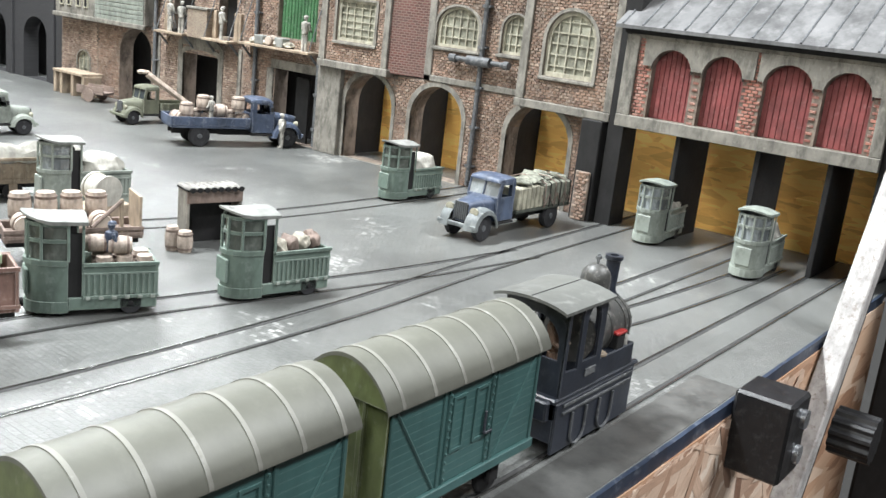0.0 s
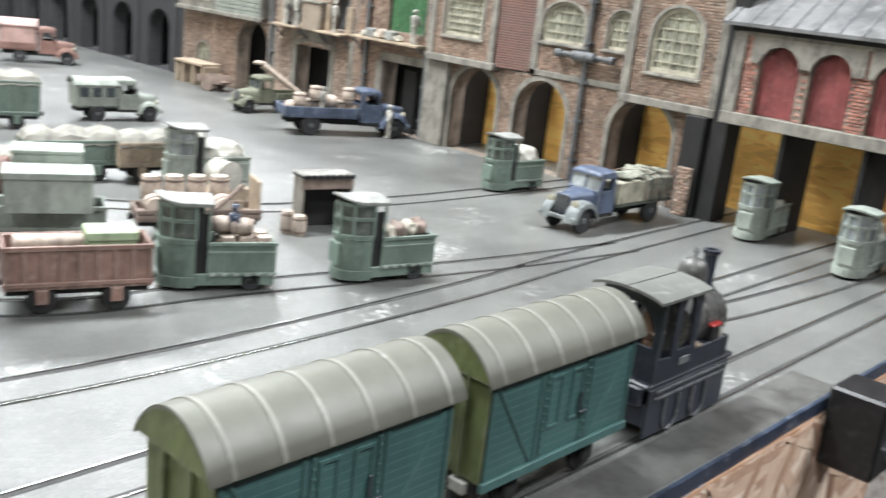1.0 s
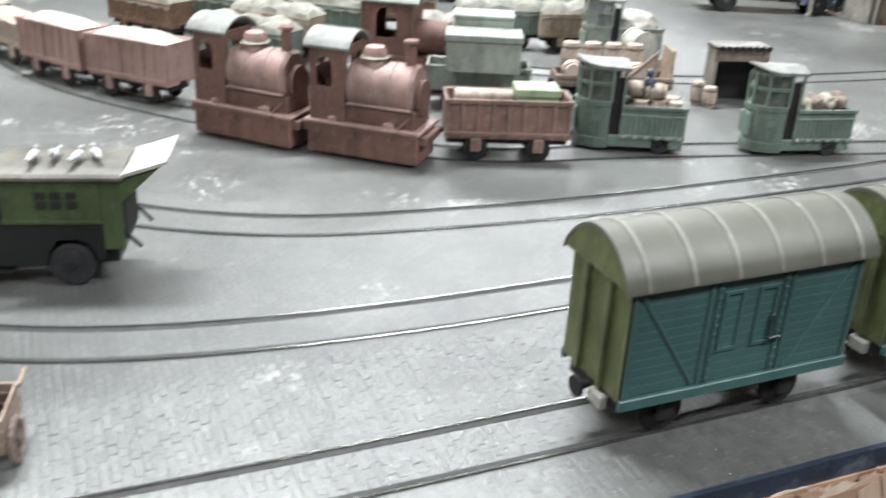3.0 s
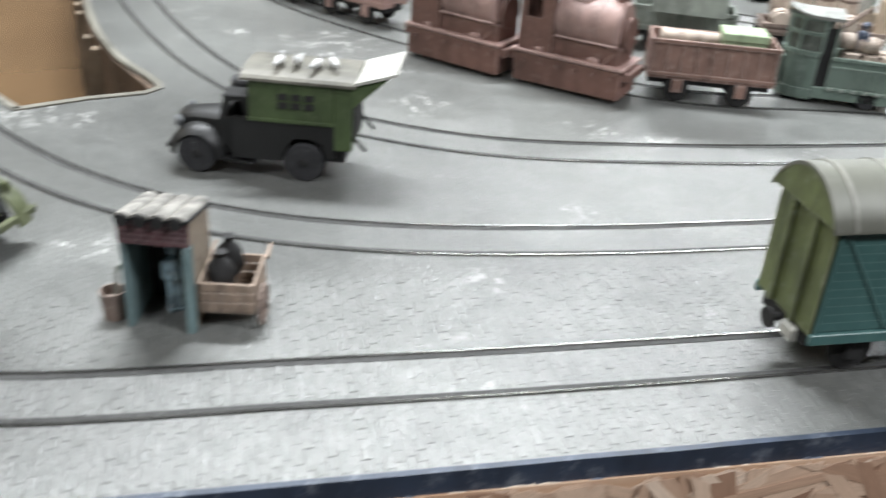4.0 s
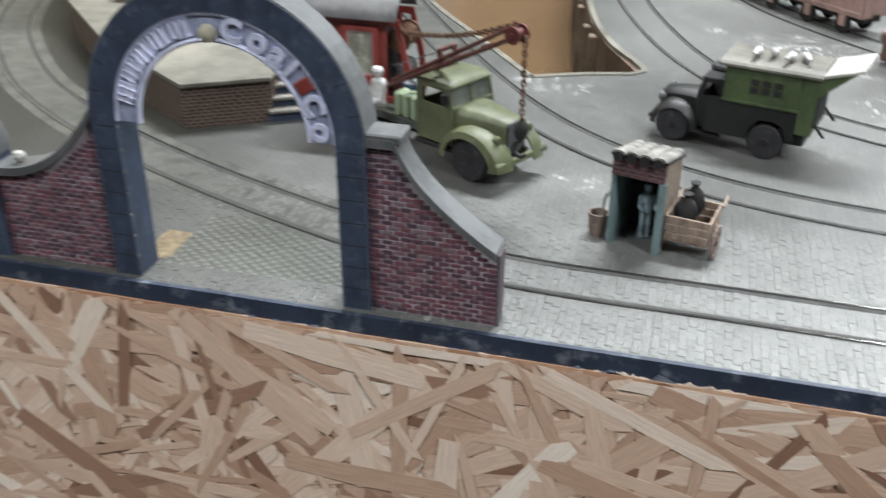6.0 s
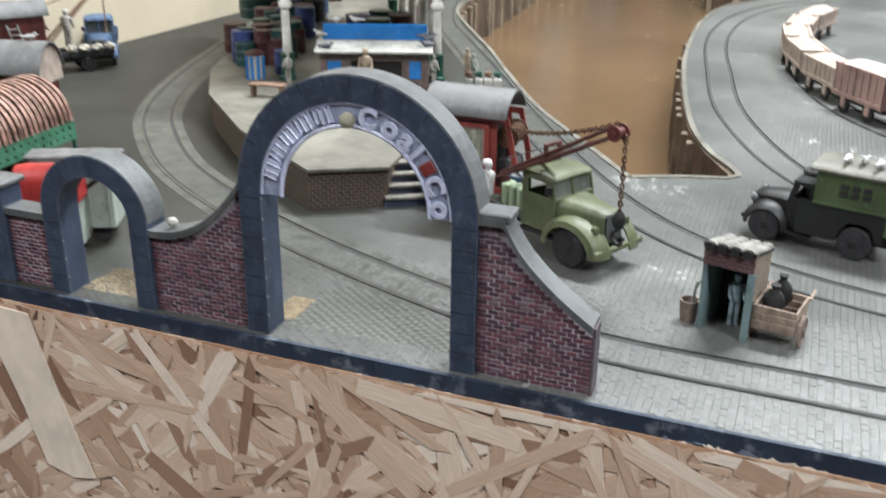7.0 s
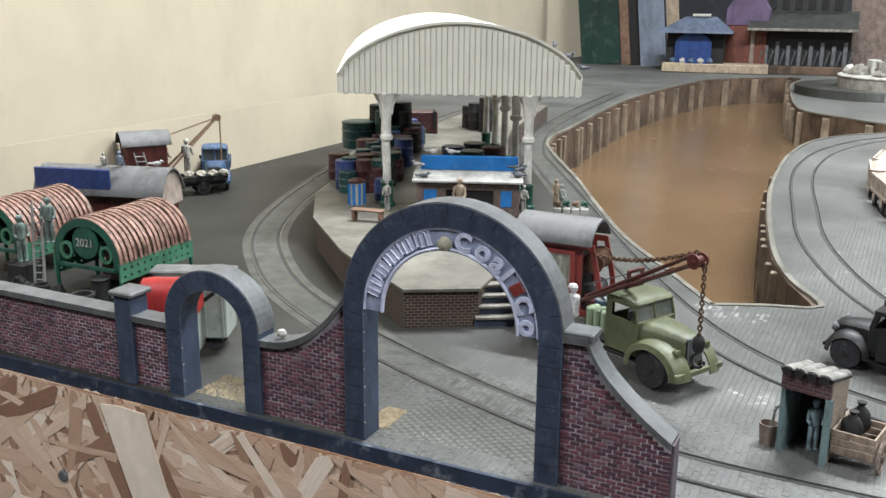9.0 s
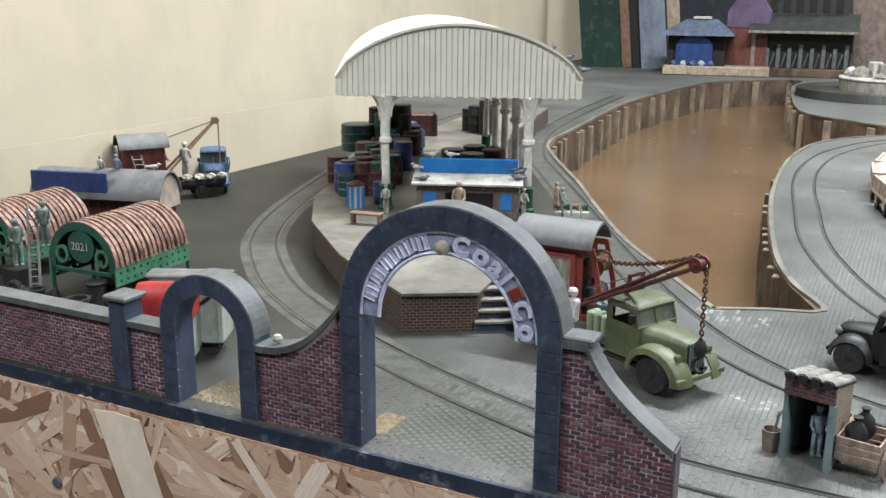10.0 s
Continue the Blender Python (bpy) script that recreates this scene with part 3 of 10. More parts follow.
M_KHAKI = paint("car_grey_khaki", (0.2, 0.22, 0.19), 0.6, grain=2, wear=0.2, worn=(0.42, 0.43, 0.4), edge=0.5)
M_TYRE = paint("tyre_rubber", (0.022, 0.022, 0.024), 0.8, grain=1.5, wear=0.2, worn=(0.12, 0.12, 0.12))
M_TARP = paint("white_tarpaulin", (0.5, 0.485, 0.43), 0.8, grain=4, wear=0.25, worn=(0.3, 0.28, 0.23), bump=0.5, dirt=0.4)
M_SACK = paint("sackcloth", (0.36, 0.335, 0.275), 0.9, grain=1, wear=0.4, worn=(0.25, 0.22, 0.18), bump=0.6)
M_BARREL = paint("barrel_wood_pale", (0.46, 0.38, 0.315), 0.7, grain=1.5, wear=0.3, worn=(0.52, 0.47, 0.42), dirt=0.45)
M_GLASS = paint("dark_cab_glass", (0.05, 0.06, 0.065), 0.12, grain=8, wear=0.05, bump=0.0)
M_CHAIN = paint("rusty_chain", (0.15, 0.085, 0.055), 0.5, 0.6, 1.0, (0.36, 0.26, 0.18), 0.4)
M_CRED = paint("crane_jib_red", (0.085, 0.02, 0.017), 0.5, grain=2, wear=0.1, worn=(0.2, 0.09, 0.075), edge=0.3, dirt=0.5)
M_CCAB = paint("crane_cab_red", (0.2, 0.036, 0.03), 0.45, grain=3, wear=0.08, worn=(0.34, 0.14, 0.12), edge=0.3, dirt=0.35)
M_COPPER = paint("copper_roof_strip", (0.32, 0.19, 0.15), 0.4, 0.2, 1.2, (0.1, 0.05, 0.04), 0.8, dirt=0.8)
M_SGR = paint("stall_dark_green", (0.012, 0.075, 0.05), 0.45, grain=2, wear=0.05)
M_SGRL = paint("stall_valance_green", (0.05, 0.17, 0.10), 0.5, grain=2, wear=0.1)
M_CANOPY = paint("canopy_white", (0.72, 0.71, 0.62), 0.65, grain=4, wear=0.08, worn=(0.58, 0.55, 0.46), vary=0.06, dirt=0.06)
M_COLUMN = paint("column_pale_cream", (0.72, 0.71, 0.66), 0.5, grain=2, wear=0.15)
M_KBLUE = paint("kiosk_bright_blue", (0.015, 0.16, 0.46), 0.4, grain=3, wear=0.05, dirt=0.08)
M_KWALL = paint("kiosk_wall_brown", (0.13, 0.095, 0.085), 0.7, grain=2, wear=0.15)
M_WHITE = paint("white_paint", (0.4, 0.395, 0.36), 0.6, grain=3, wear=0.15, worn=(0.3, 0.29, 0.25))
M_PBRICK = bricks("platform_brick", (0.062, 0.04, 0.03), (0.04, 0.026, 0.021), (0.17, 0.14, 0.11), 2.6, 1.3, 0.16, "xz", 0.85, 0.8, 0.06)
M_PTOP = paint("platform_paving", (0.145, 0.138, 0.115), 0.5, grain=9, wear=0.15, worn=(0.24, 0.23, 0.195), vary=0.35, dirt=0.45)
M_NAVY = paint("navy_sign", (0.03, 0.05, 0.16), 0.4, wear=0.05)
M_TEAL = paint("drum_teal", (0.012, 0.05, 0.048), 0.4, wear=0.12, edge=0.4)
M_BLUEW = paint("wagon_dull_blue", (0.048, 0.088, 0.16), 0.5, grain=2, wear=0.2)
M_HUT = paint("hut_blue_green", (0.13, 0.19, 0.195), 0.6, grain=3, wear=0.25, worn=(0.27, 0.33, 0.32), dirt=0.5)
M_LUGG = paint("brown_leather", (0.065, 0.02, 0.02), 0.5, wear=0.1)
M_BGREEN = paint("dark_green_board", (0.008, 0.035, 0.026), 0.6, grain=20, wear=0.05)
M_GREYB = paint("blue_grey_board", (0.16, 0.19, 0.245), 0.6, grain=10, wear=0.1)
M_DBLUE = paint("boathouse_deep_blue", (0.016, 0.045, 0.17), 0.5, grain=5, wear=0.2, worn=(0.1, 0.14, 0.26))
M_SLATEB = paint("blue_grey_slates", (0.075, 0.095, 0.14), 0.6, grain=6, wear=0.25, worn=(0.2, 0.22, 0.26))
M_DGREY = paint("shed_dark_grey", (0.028, 0.03, 0.027), 0.7, grain=8, wear=0.25, worn=(0.09, 0.09, 0.085), vary=0.4)
M_GABLE = paint("gable_brick_red", (0.12, 0.04, 0.028), 0.8, grain=6, wear=0.25, worn=(0.2, 0.1, 0.08), vary=0.4)
M_PLUM = paint("faded_purple_render", (0.1, 0.07, 0.125), 0.7, grain=8, wear=0.2, worn=(0.16, 0.12, 0.17))
M_PALER = paint("pale_rail_wagon", (0.38, 0.31, 0.26), 0.7, grain=2, wear=0.3, worn=(0.5, 0.44, 0.4))
M_GRAVEL = paint("yellow_gravel_mat", (0.42, 0.35, 0.24), 0.9, grain=0.8, wear=0.4, worn=(0.55, 0.47, 0.34), bump=1.0, dirt=0.4)
M_BOLT = paint("zinc_bolt", (0.55, 0.57, 0.6), 0.3, 0.9, wear=0.1)
M_TIMBER = paint("white_painted_batten", (0.42, 0.405, 0.39), 0.7, grain=3, wear=0.6, worn=(0.2, 0.17, 0.15), bump=0.6)
M_BRICKW = bricks("brick_hut_wall", (0.3, 0.23, 0.165), (0.19, 0.13, 0.1), (0.34, 0.3, 0.24), 2.2, 1.1, 0.2, "yz", 0.85, 0.7, 0.25, 0.3)
M_PBR = bricks("plum_brick", (0.1, 0.045, 0.05), (0.065, 0.034, 0.038), (0.13, 0.085, 0.088), 2.6, 1.2, 0.2, "xz", 0.85, 0.5, 0.15, 0.4)


def brick_piece(name, shades, chalk):
    """Modelled bricks: each takes its own shade, with soot patches and pale dry-brushed relief."""
    m = bpy.data.materials.new(name)
    nt, nodes, links, bsdf = nodes_of(m)
    geo = nodes.new("ShaderNodeNewGeometry")
    info = nodes.new("ShaderNodeObjectInfo")
    add = nodes.new("ShaderNodeMath")
    links.new(geo.outputs["Random Per Island"], add.inputs[0])
    links.new(info.outputs["Random"], add.inputs[1])
    turn = nodes.new("ShaderNodeMath")
    turn.operation = "FRACT"
    links.new(add.outputs[0], turn.inputs[0])
    ramp = nodes.new("ShaderNodeValToRGB")
    e = ramp.color_ramp.elements
    e[0].position, e[0].color = 0.0, rgba(shades[0])
    e[1].position, e[1].color = 1.0, rgba(shades[-1])
    for k, c in enumerate(shades[1:-1]):
        e.new((k + 1) / (len(shades) - 1)).color = rgba(c)
    links.new(turn.outputs[0], ramp.inputs["Fac"])
    big = node(nodes, "ShaderNodeTexNoise", Scale=30.0, Detail=6.0, Roughness=0.65)
    fine = node(nodes, "ShaderNodeTexNoise", Scale=650.0, Detail=5.0, Roughness=0.7)
    for n in (big, fine):
        links.new(geo.outputs["Position"], n.inputs["Vector"])
    soot = nodes.new("ShaderNodeMapRange")
    soot.inputs["From Min"].default_value, soot.inputs["From Max"].default_value = 0.36, 0.62
    soot.inputs["To Min"].default_value, soot.inputs["To Max"].default_value = 0.5, 1.25
    links.new(big.outputs["Fac"], soot.inputs["Value"])
    vm = nodes.new("ShaderNodeVectorMath")
    vm.operation = "SCALE"
    links.new(ramp.outputs["Color"], vm.inputs[0])
    links.new(soot.outputs["Result"], vm.inputs["Scale"])
    dry = nodes.new("ShaderNodeMapRange")
    dry.inputs["From Min"].default_value, dry.inputs["From Max"].default_value = 0.5, 0.72
    dry.inputs["To Max"].default_value = chalk
    links.new(fine.outputs["Fac"], dry.inputs["Value"])
    mix = nodes.new("ShaderNodeMix")
    mix.data_type = "RGBA"
    mix.inputs["B"].default_value = (0.5, 0.44, 0.38, 1)
    links.new(dry.outputs["Result"], mix.inputs["Factor"])
    links.new(vm.outputs["Vector"], mix.inputs["A"])
    links.new(mix.outputs["Result"], bsdf.inputs["Base Color"])
    bsdf.inputs["Roughness"].default_value = 0.8
    b = node(nodes, "ShaderNodeBump", Strength=0.7, Distance=0.0004)
    links.new(fine.outputs["Fac"], b.inputs["Height"])
    links.new(b.outputs["Normal"], bsdf.inputs["Normal"])
    return m


M_BPF = brick_piece("warehouse_brick_piece", ((0.12, 0.075, 0.056), (0.19, 0.12, 0.085), (0.26, 0.165, 0.118), (0.22, 0.145, 0.105), (0.33, 0.25, 0.19)), 0.6)
M_BPR = brick_piece("red_house_brick_piece", ((0.16, 0.06, 0.045), (0.27, 0.1, 0.075), (0.36, 0.15, 0.11), (0.3, 0.12, 0.09), (0.42, 0.24, 0.19)), 0.6)
M_BPB = brick_piece("pale_house_brick_piece", ((0.17, 0.11, 0.085), (0.28, 0.19, 0.145), (0.36, 0.26, 0.2), (0.42, 0.33, 0.26)), 0.5)
M_WMORTAR = paint("wall_mortar", (0.23, 0.185, 0.15), 0.9, grain=3, wear=0.3, worn=(0.36, 0.3, 0.25), dirt=0.6)


# ---------------------------------------------------------------- mesh helpers (all in mm)
def thing(name, x=0, y=0, z=0, rz=0, label="", category="", group="", kind="", rx=0, ry=0):
    e = new(name)
    e.empty_display_size = 0.005
    e.matrix_world = pose(x * MM, y * MM, z * MM, rx, ry, rz)
    return tagged(e, label, category, group, kind)


def part(name, bm, material, parent=None, label="", smooth=False):
    """Links a bmesh (mm) as ONE mesh object under a thing or a part."""
    bmesh.ops.recalc_face_normals(bm, faces=bm.faces)
    bmesh.ops.scale(bm, vec=(MM, MM, MM), verts=bm.verts)
    me = bpy.data.meshes.new(name)
    bm.to_mesh(me)
    bm.free()
    me.materials.append(material)
    if smooth:
        for p in me.polygons:
            p.use_smooth = True
        me.set_sharp_from_angle(angle=radians(35))
    ob = new(name, me)
    if parent is not None:
        ob.parent = parent
    if label:
        ob["label"] = label
    return ob


def solid(name, bm, material, label="", category="", group="", kind="", smooth=False):
    return tagged(part(name, bm, material, None, "", smooth), label, category, group, kind)


def mesh():
    return bmesh.new()


def box(bm, x0, y0, z0, x1, y1, z1, bevel=0.0, m=None):
    geom = bmesh.ops.create_cube(bm, size=1.0)
    vs = geom["verts"]
    for v in vs:
        v.co = Vector(((x0 + x1) / 2 + v.co.x * (x1 - x0), (y0 + y1) / 2 + v.co.y * (y1 - y0), (z0 + z1) / 2 + v.co.z * (z1 - z0)))
    if m is not None:
        for v in vs:
            v.co = m @ v.co
    if bevel:
        es = list({e for v in vs for e in v.link_edges})
        bmesh.ops.bevel(bm, geom=es, offset=bevel, segments=1, affect="EDGES", clamp_overlap=True)
    return bm


def rod(bm, a, b, r0, r1=None, n=12, caps=True):
    """Tapered cylinder from a to b."""
    a, b = Vector(a), Vector(b)
    r1 = r0 if r1 is None else r1
    d = b - a
    q = d.to_track_quat("Z", "Y").to_matrix()
    rings = []
    for c, r in ((a, r0), (b, r1)):
        rings.append([bm.verts.new(c + q @ Vector((r * math.cos(2 * math.pi * k / n), r * math.sin(2 * math.pi * k / n), 0))) for k in range(n)])
    for k in range(n):
        bm.faces.new((rings[0][k], rings[0][(k + 1) % n], rings[1][(k + 1) % n], rings[1][k]))
    if caps:
        bm.faces.new(rings[0][::-1])
        bm.faces.new(rings[1])
    return bm


def lathe(bm, centre, profile, n=20, axis="z"):
    """Turned solid: profile of (radius, height) along an axis through centre."""
    c = Vector(centre)
    rings = []
    for r, h in profile:
        ring = []
        for k in range(n):
            a = 2 * math.pi * k / n
            u, v = r * math.cos(a), r * math.sin(a)
            p = {"z": (u, v, h), "x": (h, u, v), "y": (u, h, v)}[axis]
            ring.append(bm.verts.new(c + Vector(p)))
        rings.append(ring)
    for a, b in zip(rings, rings[1:]):
        for k in range(n):
            bm.faces.new((a[k], a[(k + 1) % n], b[(k + 1) % n], b[k]))
    bm.faces.new(rings[0])
    bm.faces.new(rings[-1])
    return bm


def plate(bm, outline, holes, w0, w1, place):
    """Flat plate with holes: 2D loops (u, v), from depth w0 to w1, set by place(u, v, w)."""
    loops = [outline] + list(holes)
    lows, edges = [], []
    for lp in loops:
        vs = [bm.verts.new(place(u, v, w0)) for u, v in lp]
        es = [bm.edges.new((vs[i], vs[(i + 1) % len(vs)])) for i in range(len(vs))]
        lows.append(vs)
        edges += es
    res = bmesh.ops.triangle_fill(bm, use_beauty=True, use_dissolve=False, edges=edges)
    faces = [g for g in res["geom"] if isinstance(g, bmesh.types.BMFace)]
    twin = {}
    for lp, vs in zip(loops, lows):
        for (u, v), a in zip(lp, vs):
            twin[a] = bm.verts.new(place(u, v, w1))
    for f in faces:
        bm.faces.new([twin[v] for v in reversed(f.verts)])
    for vs in lows:
        for i in range(len(vs)):
            a, b = vs[i], vs[(i + 1) % len(vs)]
            bm.faces.new((a, b, twin[b], twin[a]))
    return bm


def arch(u0, u1, v0, spring, top, n=14):
    """An arched opening's loop."""
    c, r = (u0 + u1) / 2, (u1 - u0) / 2
    pts = [(u0, v0), (u1, v0)]
    for k in range(n + 1):
        a = math.pi * k / n
        pts.append((c + r * math.cos(a), spring + (top - spring) * math.sin(a)))
    return pts


def rect(u0, v0, u1, v1):
    return [(u0, v0), (u1, v0), (u1, v1), (u0, v1)]


def on_yz(u, v, w):
    return Vector((w, u, v))


def on_xz(u, v, w):
    return Vector((u, w, v))


def on_xy(u, v, w):
    return Vector((u, v, w))


def spline(points, step=4.0):
    """Smooth line through 2D or 3D points, sampled about every step mm."""
    ps = [Vector((*p, 0.0)) if len(p) == 2 else Vector(p) for p in points]
    ps = [2 * ps[0] - ps[1]] + ps + [2 * ps[-1] - ps[-2]]
    out = []
    for a, b, c, d in zip(ps, ps[1:], ps[2:], ps[3:]):
        n = max(2, int((c - b).length / step))
        for k in range(n):
            t = k / n
            out.append(0.5 * (2 * b + (c - a) * t + (2 * a - 5 * b + 4 * c - d) * t * t + (3 * b - a - 3 * c + d) * t ** 3))
    out.append(ps[-2])
    return out


def ribbon(bm, line, off0, off1, z0, z1):
    """A bar of rectangular section along a line, between two sideways offsets."""
    prev = None
    for i, p in enumerate(line):
        d = (line[min(i + 1, len(line) - 1)] - line[max(i - 1, 0)]).normalized()
        s = Vector((-d.y, d.x, 0))
        ring = [bm.verts.new((p + s * o) + Vector((0, 0, z))) for o, z in ((off0, z0), (off1, z0), (off1, z1), (off0, z1))]
        if prev:
            for k in range(4):
                bm.faces.new((prev[k], prev[(k + 1) % 4], ring[(k + 1) % 4], ring[k]))
        else:
            bm.faces.new(ring)
        prev = ring
    bm.faces.new(prev[::-1])
    return bm


def pipe(bm, pts, r, n=8):
    for a, b in zip(pts, pts[1:]):
        rod(bm, a, b, r, r, n)
    return bm


def vault(bm, x0, x1, y0, y1, z_eave, z_top, thick=1.0, n=14):
    """A curved roof skin spanning y0..y1, running along x."""
    c, hw = (y0 + y1) / 2, (y1 - y0) / 2
    prof = []
    for k in range(n + 1):
        s = -1 + 2 * k / n
        prof.append((c + hw * s, z_eave + (z_top - z_eave) * (1 - s * s) ** 0.8))
    inner = [(y, z - thick) for y, z in reversed(prof)]
    plate(bm, prof + inner, [], x0, x1, on_yz)
    return bm


def lump(bm, centre, size, seed, rough=0.25, sub=3):
    g = bmesh.ops.create_icosphere(bm, subdivisions=sub, radius=1.0)
    for v in g["verts"]:
        f = 1 + rough * noise.noise(v.co * 1.7 + Vector((seed * 3.1, seed, 0)))
        v.co = Vector((centre[0] + v.co.x * size[0] * f, centre[1] + v.co.y * size[1] * f, centre[2] + max(v.co.z, -0.75) * size[2] * f))
    return bm


def loft(bm, sections):
    """Skin over a row of closed loops with the same number of points, capped at both ends."""
    rings = [[bm.verts.new(p) for p in s] for s in sections]
    n = len(rings[0])
    for a, b in zip(rings, rings[1:]):
        for k in range(n):
            bm.faces.new((a[k], a[(k + 1) % n], b[(k + 1) % n], b[k]))
    bm.faces.new(rings[0][::-1])
    bm.faces.new(rings[-1])
    return bm


# ---------------------------------------------------------------- room and layout board
CANAL = [(76, 190), (40, 243), (3, 298), (-38, 375), (-78, 454), (-120, 530), (-157, 603), (-172, 660), (-177, 725), (-190, 860), (-203, 1030), (-196, 1200), (-174, 1401),
         (-120, 1480), (-56, 1535), (-30, 1500), (-34, 1400), (-22, 1280), (-9, 1183), (8, 1080), (28, 1013), (77, 965), (118, 931), (190, 905), (195, 870),
         (150, 862), (118, 840), (84, 800), (62, 744), (54, 665), (55, 582), (62, 480), (72, 402), (82, 340), (92, 289), (105, 248), (122, 211), (98, 200)]
WALL_X = -548


def room():
    b = mesh()
    box(b, -2200, -2200, -920, 2400, 3200, -900)
    solid("floor", b, M_FLOOR, "dull brown floor of the room", "floor", kind="structure")
    b = mesh()
    box(b, -2200, -2200, 1500, 2400, 3200, 1530)
    solid("ceiling", b, M_ROOM, "plain pale ceiling of the room", "ceiling", kind="structure")
    for name, c in (("wall_south", (-2200, -2200, -900, 2400, -2180, 1500)), ("wall_north", (-2200, 2700, -900, 2400, 2720, 1500)), ("wall_east", (2380, -2180, -900, 2400, 2700, 1500)), ("wall_west_far", (-2200, -2180, -900, -2180, 2700, 1500))):
        b = mesh()
        box(b, *c)
        # North wall takes the darkened plaster copy in place of real dimness.
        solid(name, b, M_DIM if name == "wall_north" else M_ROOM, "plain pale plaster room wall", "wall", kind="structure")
    b = mesh()
    box(b, WALL_X - 15, -160, -20, WALL_X, 1915, 900)
    solid("wall_west", b, M_CREAM, "cream painted wall board behind the station", "wall", kind="structure")
    b = mesh()
    box(b, -330.4, -160, 0, -330, 600, 47)
    solid("backboard", b, M_CREAM, "low cream painted board behind the sidings", "board", kind="structure")


def board():
    b = mesh()
    plate(b, [(-546, 0), (950, 0), (950, 2050), (-546, 2050)], [CANAL], -4.5, 0.0, on_xy)
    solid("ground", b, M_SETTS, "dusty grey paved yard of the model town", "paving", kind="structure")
    b = mesh()
    line = [Vector((x, -0.6 - 0.25 * noise.noise(Vector((x * 0.05, 0, 0))), 0)) for x in range(-546, 712, 6)]
    ribbon(b, line, -0.9, 0.5, -5.2, 0.35)
    solid("edge_strip", b, M_EDGE, "chipped blue-black painted edge of the board", "edging", kind="structure")
    b = mesh()
    box(b, -546, -2.0, -420, 712, 16, -4.9)
    solid("fascia", b, M_OSB, "pale strand board panel under the front edge", "panel", kind="structure")
    # overlapping wood strands on the face of the panel
    fascia = bpy.data.objects["fascia"]
    rnd = random.Random(77)
    kinds = []
    for k in range(10):
        L, W = rnd.uniform(24, 58), rnd.uniform(2.2, 8)
        outline = [(-L / 2, rnd.uniform(-W, 0) / 2), (-L / 2 * rnd.uniform(0.8, 1), W / 2), (rnd.uniform(-4, 4), W / 2 * rnd.uniform(0.9, 1.15)), (L / 2 * rnd.uniform(0.8, 1), W / 2), (L / 2, rnd.uniform(0, W) / 2), (L / 2 * rnd.uniform(0.75, 1), -W / 2), (rnd.uniform(-4, 4), -W / 2 * rnd.uniform(0.85, 1.1))]
        bm = mesh()
        plate(bm, outline, [], 0, 0.05, lambda u, v, w: Vector((u, -w, v)))
        bmesh.ops.recalc_face_normals(bm, faces=bm.faces)
        bmesh.ops.scale(bm, vec=(MM, MM, MM), verts=bm.verts)
        me = bpy.data.meshes.new("wood_strand")
        bm.to_mesh(me)
        bm.free()
        me.materials.append(M_FLAKE)
        layer = me.uv_layers.new(name="grain")
        for lp in me.loops:
            c = me.vertices[lp.vertex_index].co
            layer.data[lp.index].uv = (c.x, c.z)
        kinds.append(me)
    verts, faces, grain = [], [], []
    singles = 0
    for k in range(4600):
        x, z = rnd.uniform(-330, 560), -5 - 150 * rnd.random() ** 1.2
        spin = rnd.gauss(0, 42) if k % 3 else rnd.uniform(-90, 90)
        tilt = rnd.uniform(-0.5, 0.5)
        m = pose(x * MM, (-2.0 - k * 0.0003 - rnd.uniform(0, 0.08)) * MM, z * MM, tilt, 0, 0) @ pose(0, 0, 0, 0, spin, 0)
        me = rnd.choice(kinds)
        over = max((m @ v.co).z for v in me.vertices) + 0.005
        if over > 0:
            m = pose(0, 0, -over) @ m
        if singles < 300 and k > 1500 and -60 < x < 160 and z > -75:
            o = new("wood_strand", me)
            o.parent = fascia
            o.matrix_basis = m
            singles += 1
        else:
            n0 = len(verts)
            verts += [tuple(m @ v.co) for v in me.vertices]
            faces += [tuple(n0 + i for i in p.vertices) for p in me.polygons]
            grain += [(v.co.x, v.co.z) for v in me.vertices]
    me = bpy.data.meshes.new("strand_layer")
    me.from_pydata(verts, [], faces)
    layer = me.uv_layers.new(name="grain")
    for lp in me.loops:
        layer.data[lp.index].uv = grain[lp.vertex_index]
    me.materials.append(M_FLAKES)
    tagged(new("strand_layer", me), "pale overlapping wood strands of the front panel", "strand board", kind="stuff")
    b = mesh()
    plate(b, [(-101, -7.5), (-92, -6.6), (-80, -7.2), (-76, -22), (-70, -42), (-62, -66), (-71, -68), (-82, -65), (-88, -44), (-96, -22)], [], -4.0, -3.4, on_xz)
    part("filler_patch", b, M_FILL, fascia, "broad pale smooth strand")
    for x, z in ((-124, -42), (-113, -58)):
        b = mesh()
        lathe(b, (x, -4.0, z), [(0.3, -0.5), (2.0, -0.3), (2.4, 0.4), (2.4, 0.7)], 14, "y")
        part("screw_head", b, M_PIPE, fascia, "small zinc screw head", smooth=True)
    strip = bpy.data.objects["edge_strip"]
    chip = random.Random(31)
    for k in range(70):
        x, L = chip.uniform(-280, 420), chip.uniform(2, 16)
        if k < 12:
            x, L = 118 + k * 3.6, chip.uniform(4, 9)
        h = chip.uniform(0.3, 1.1) * (1.8 if k < 12 else 1.0)
        pts = [(x + L * q / 5, -5.25 + h * (chip.random() if 0 < q < 5 else 0.05)) for q in range(6)]
        b = mesh()
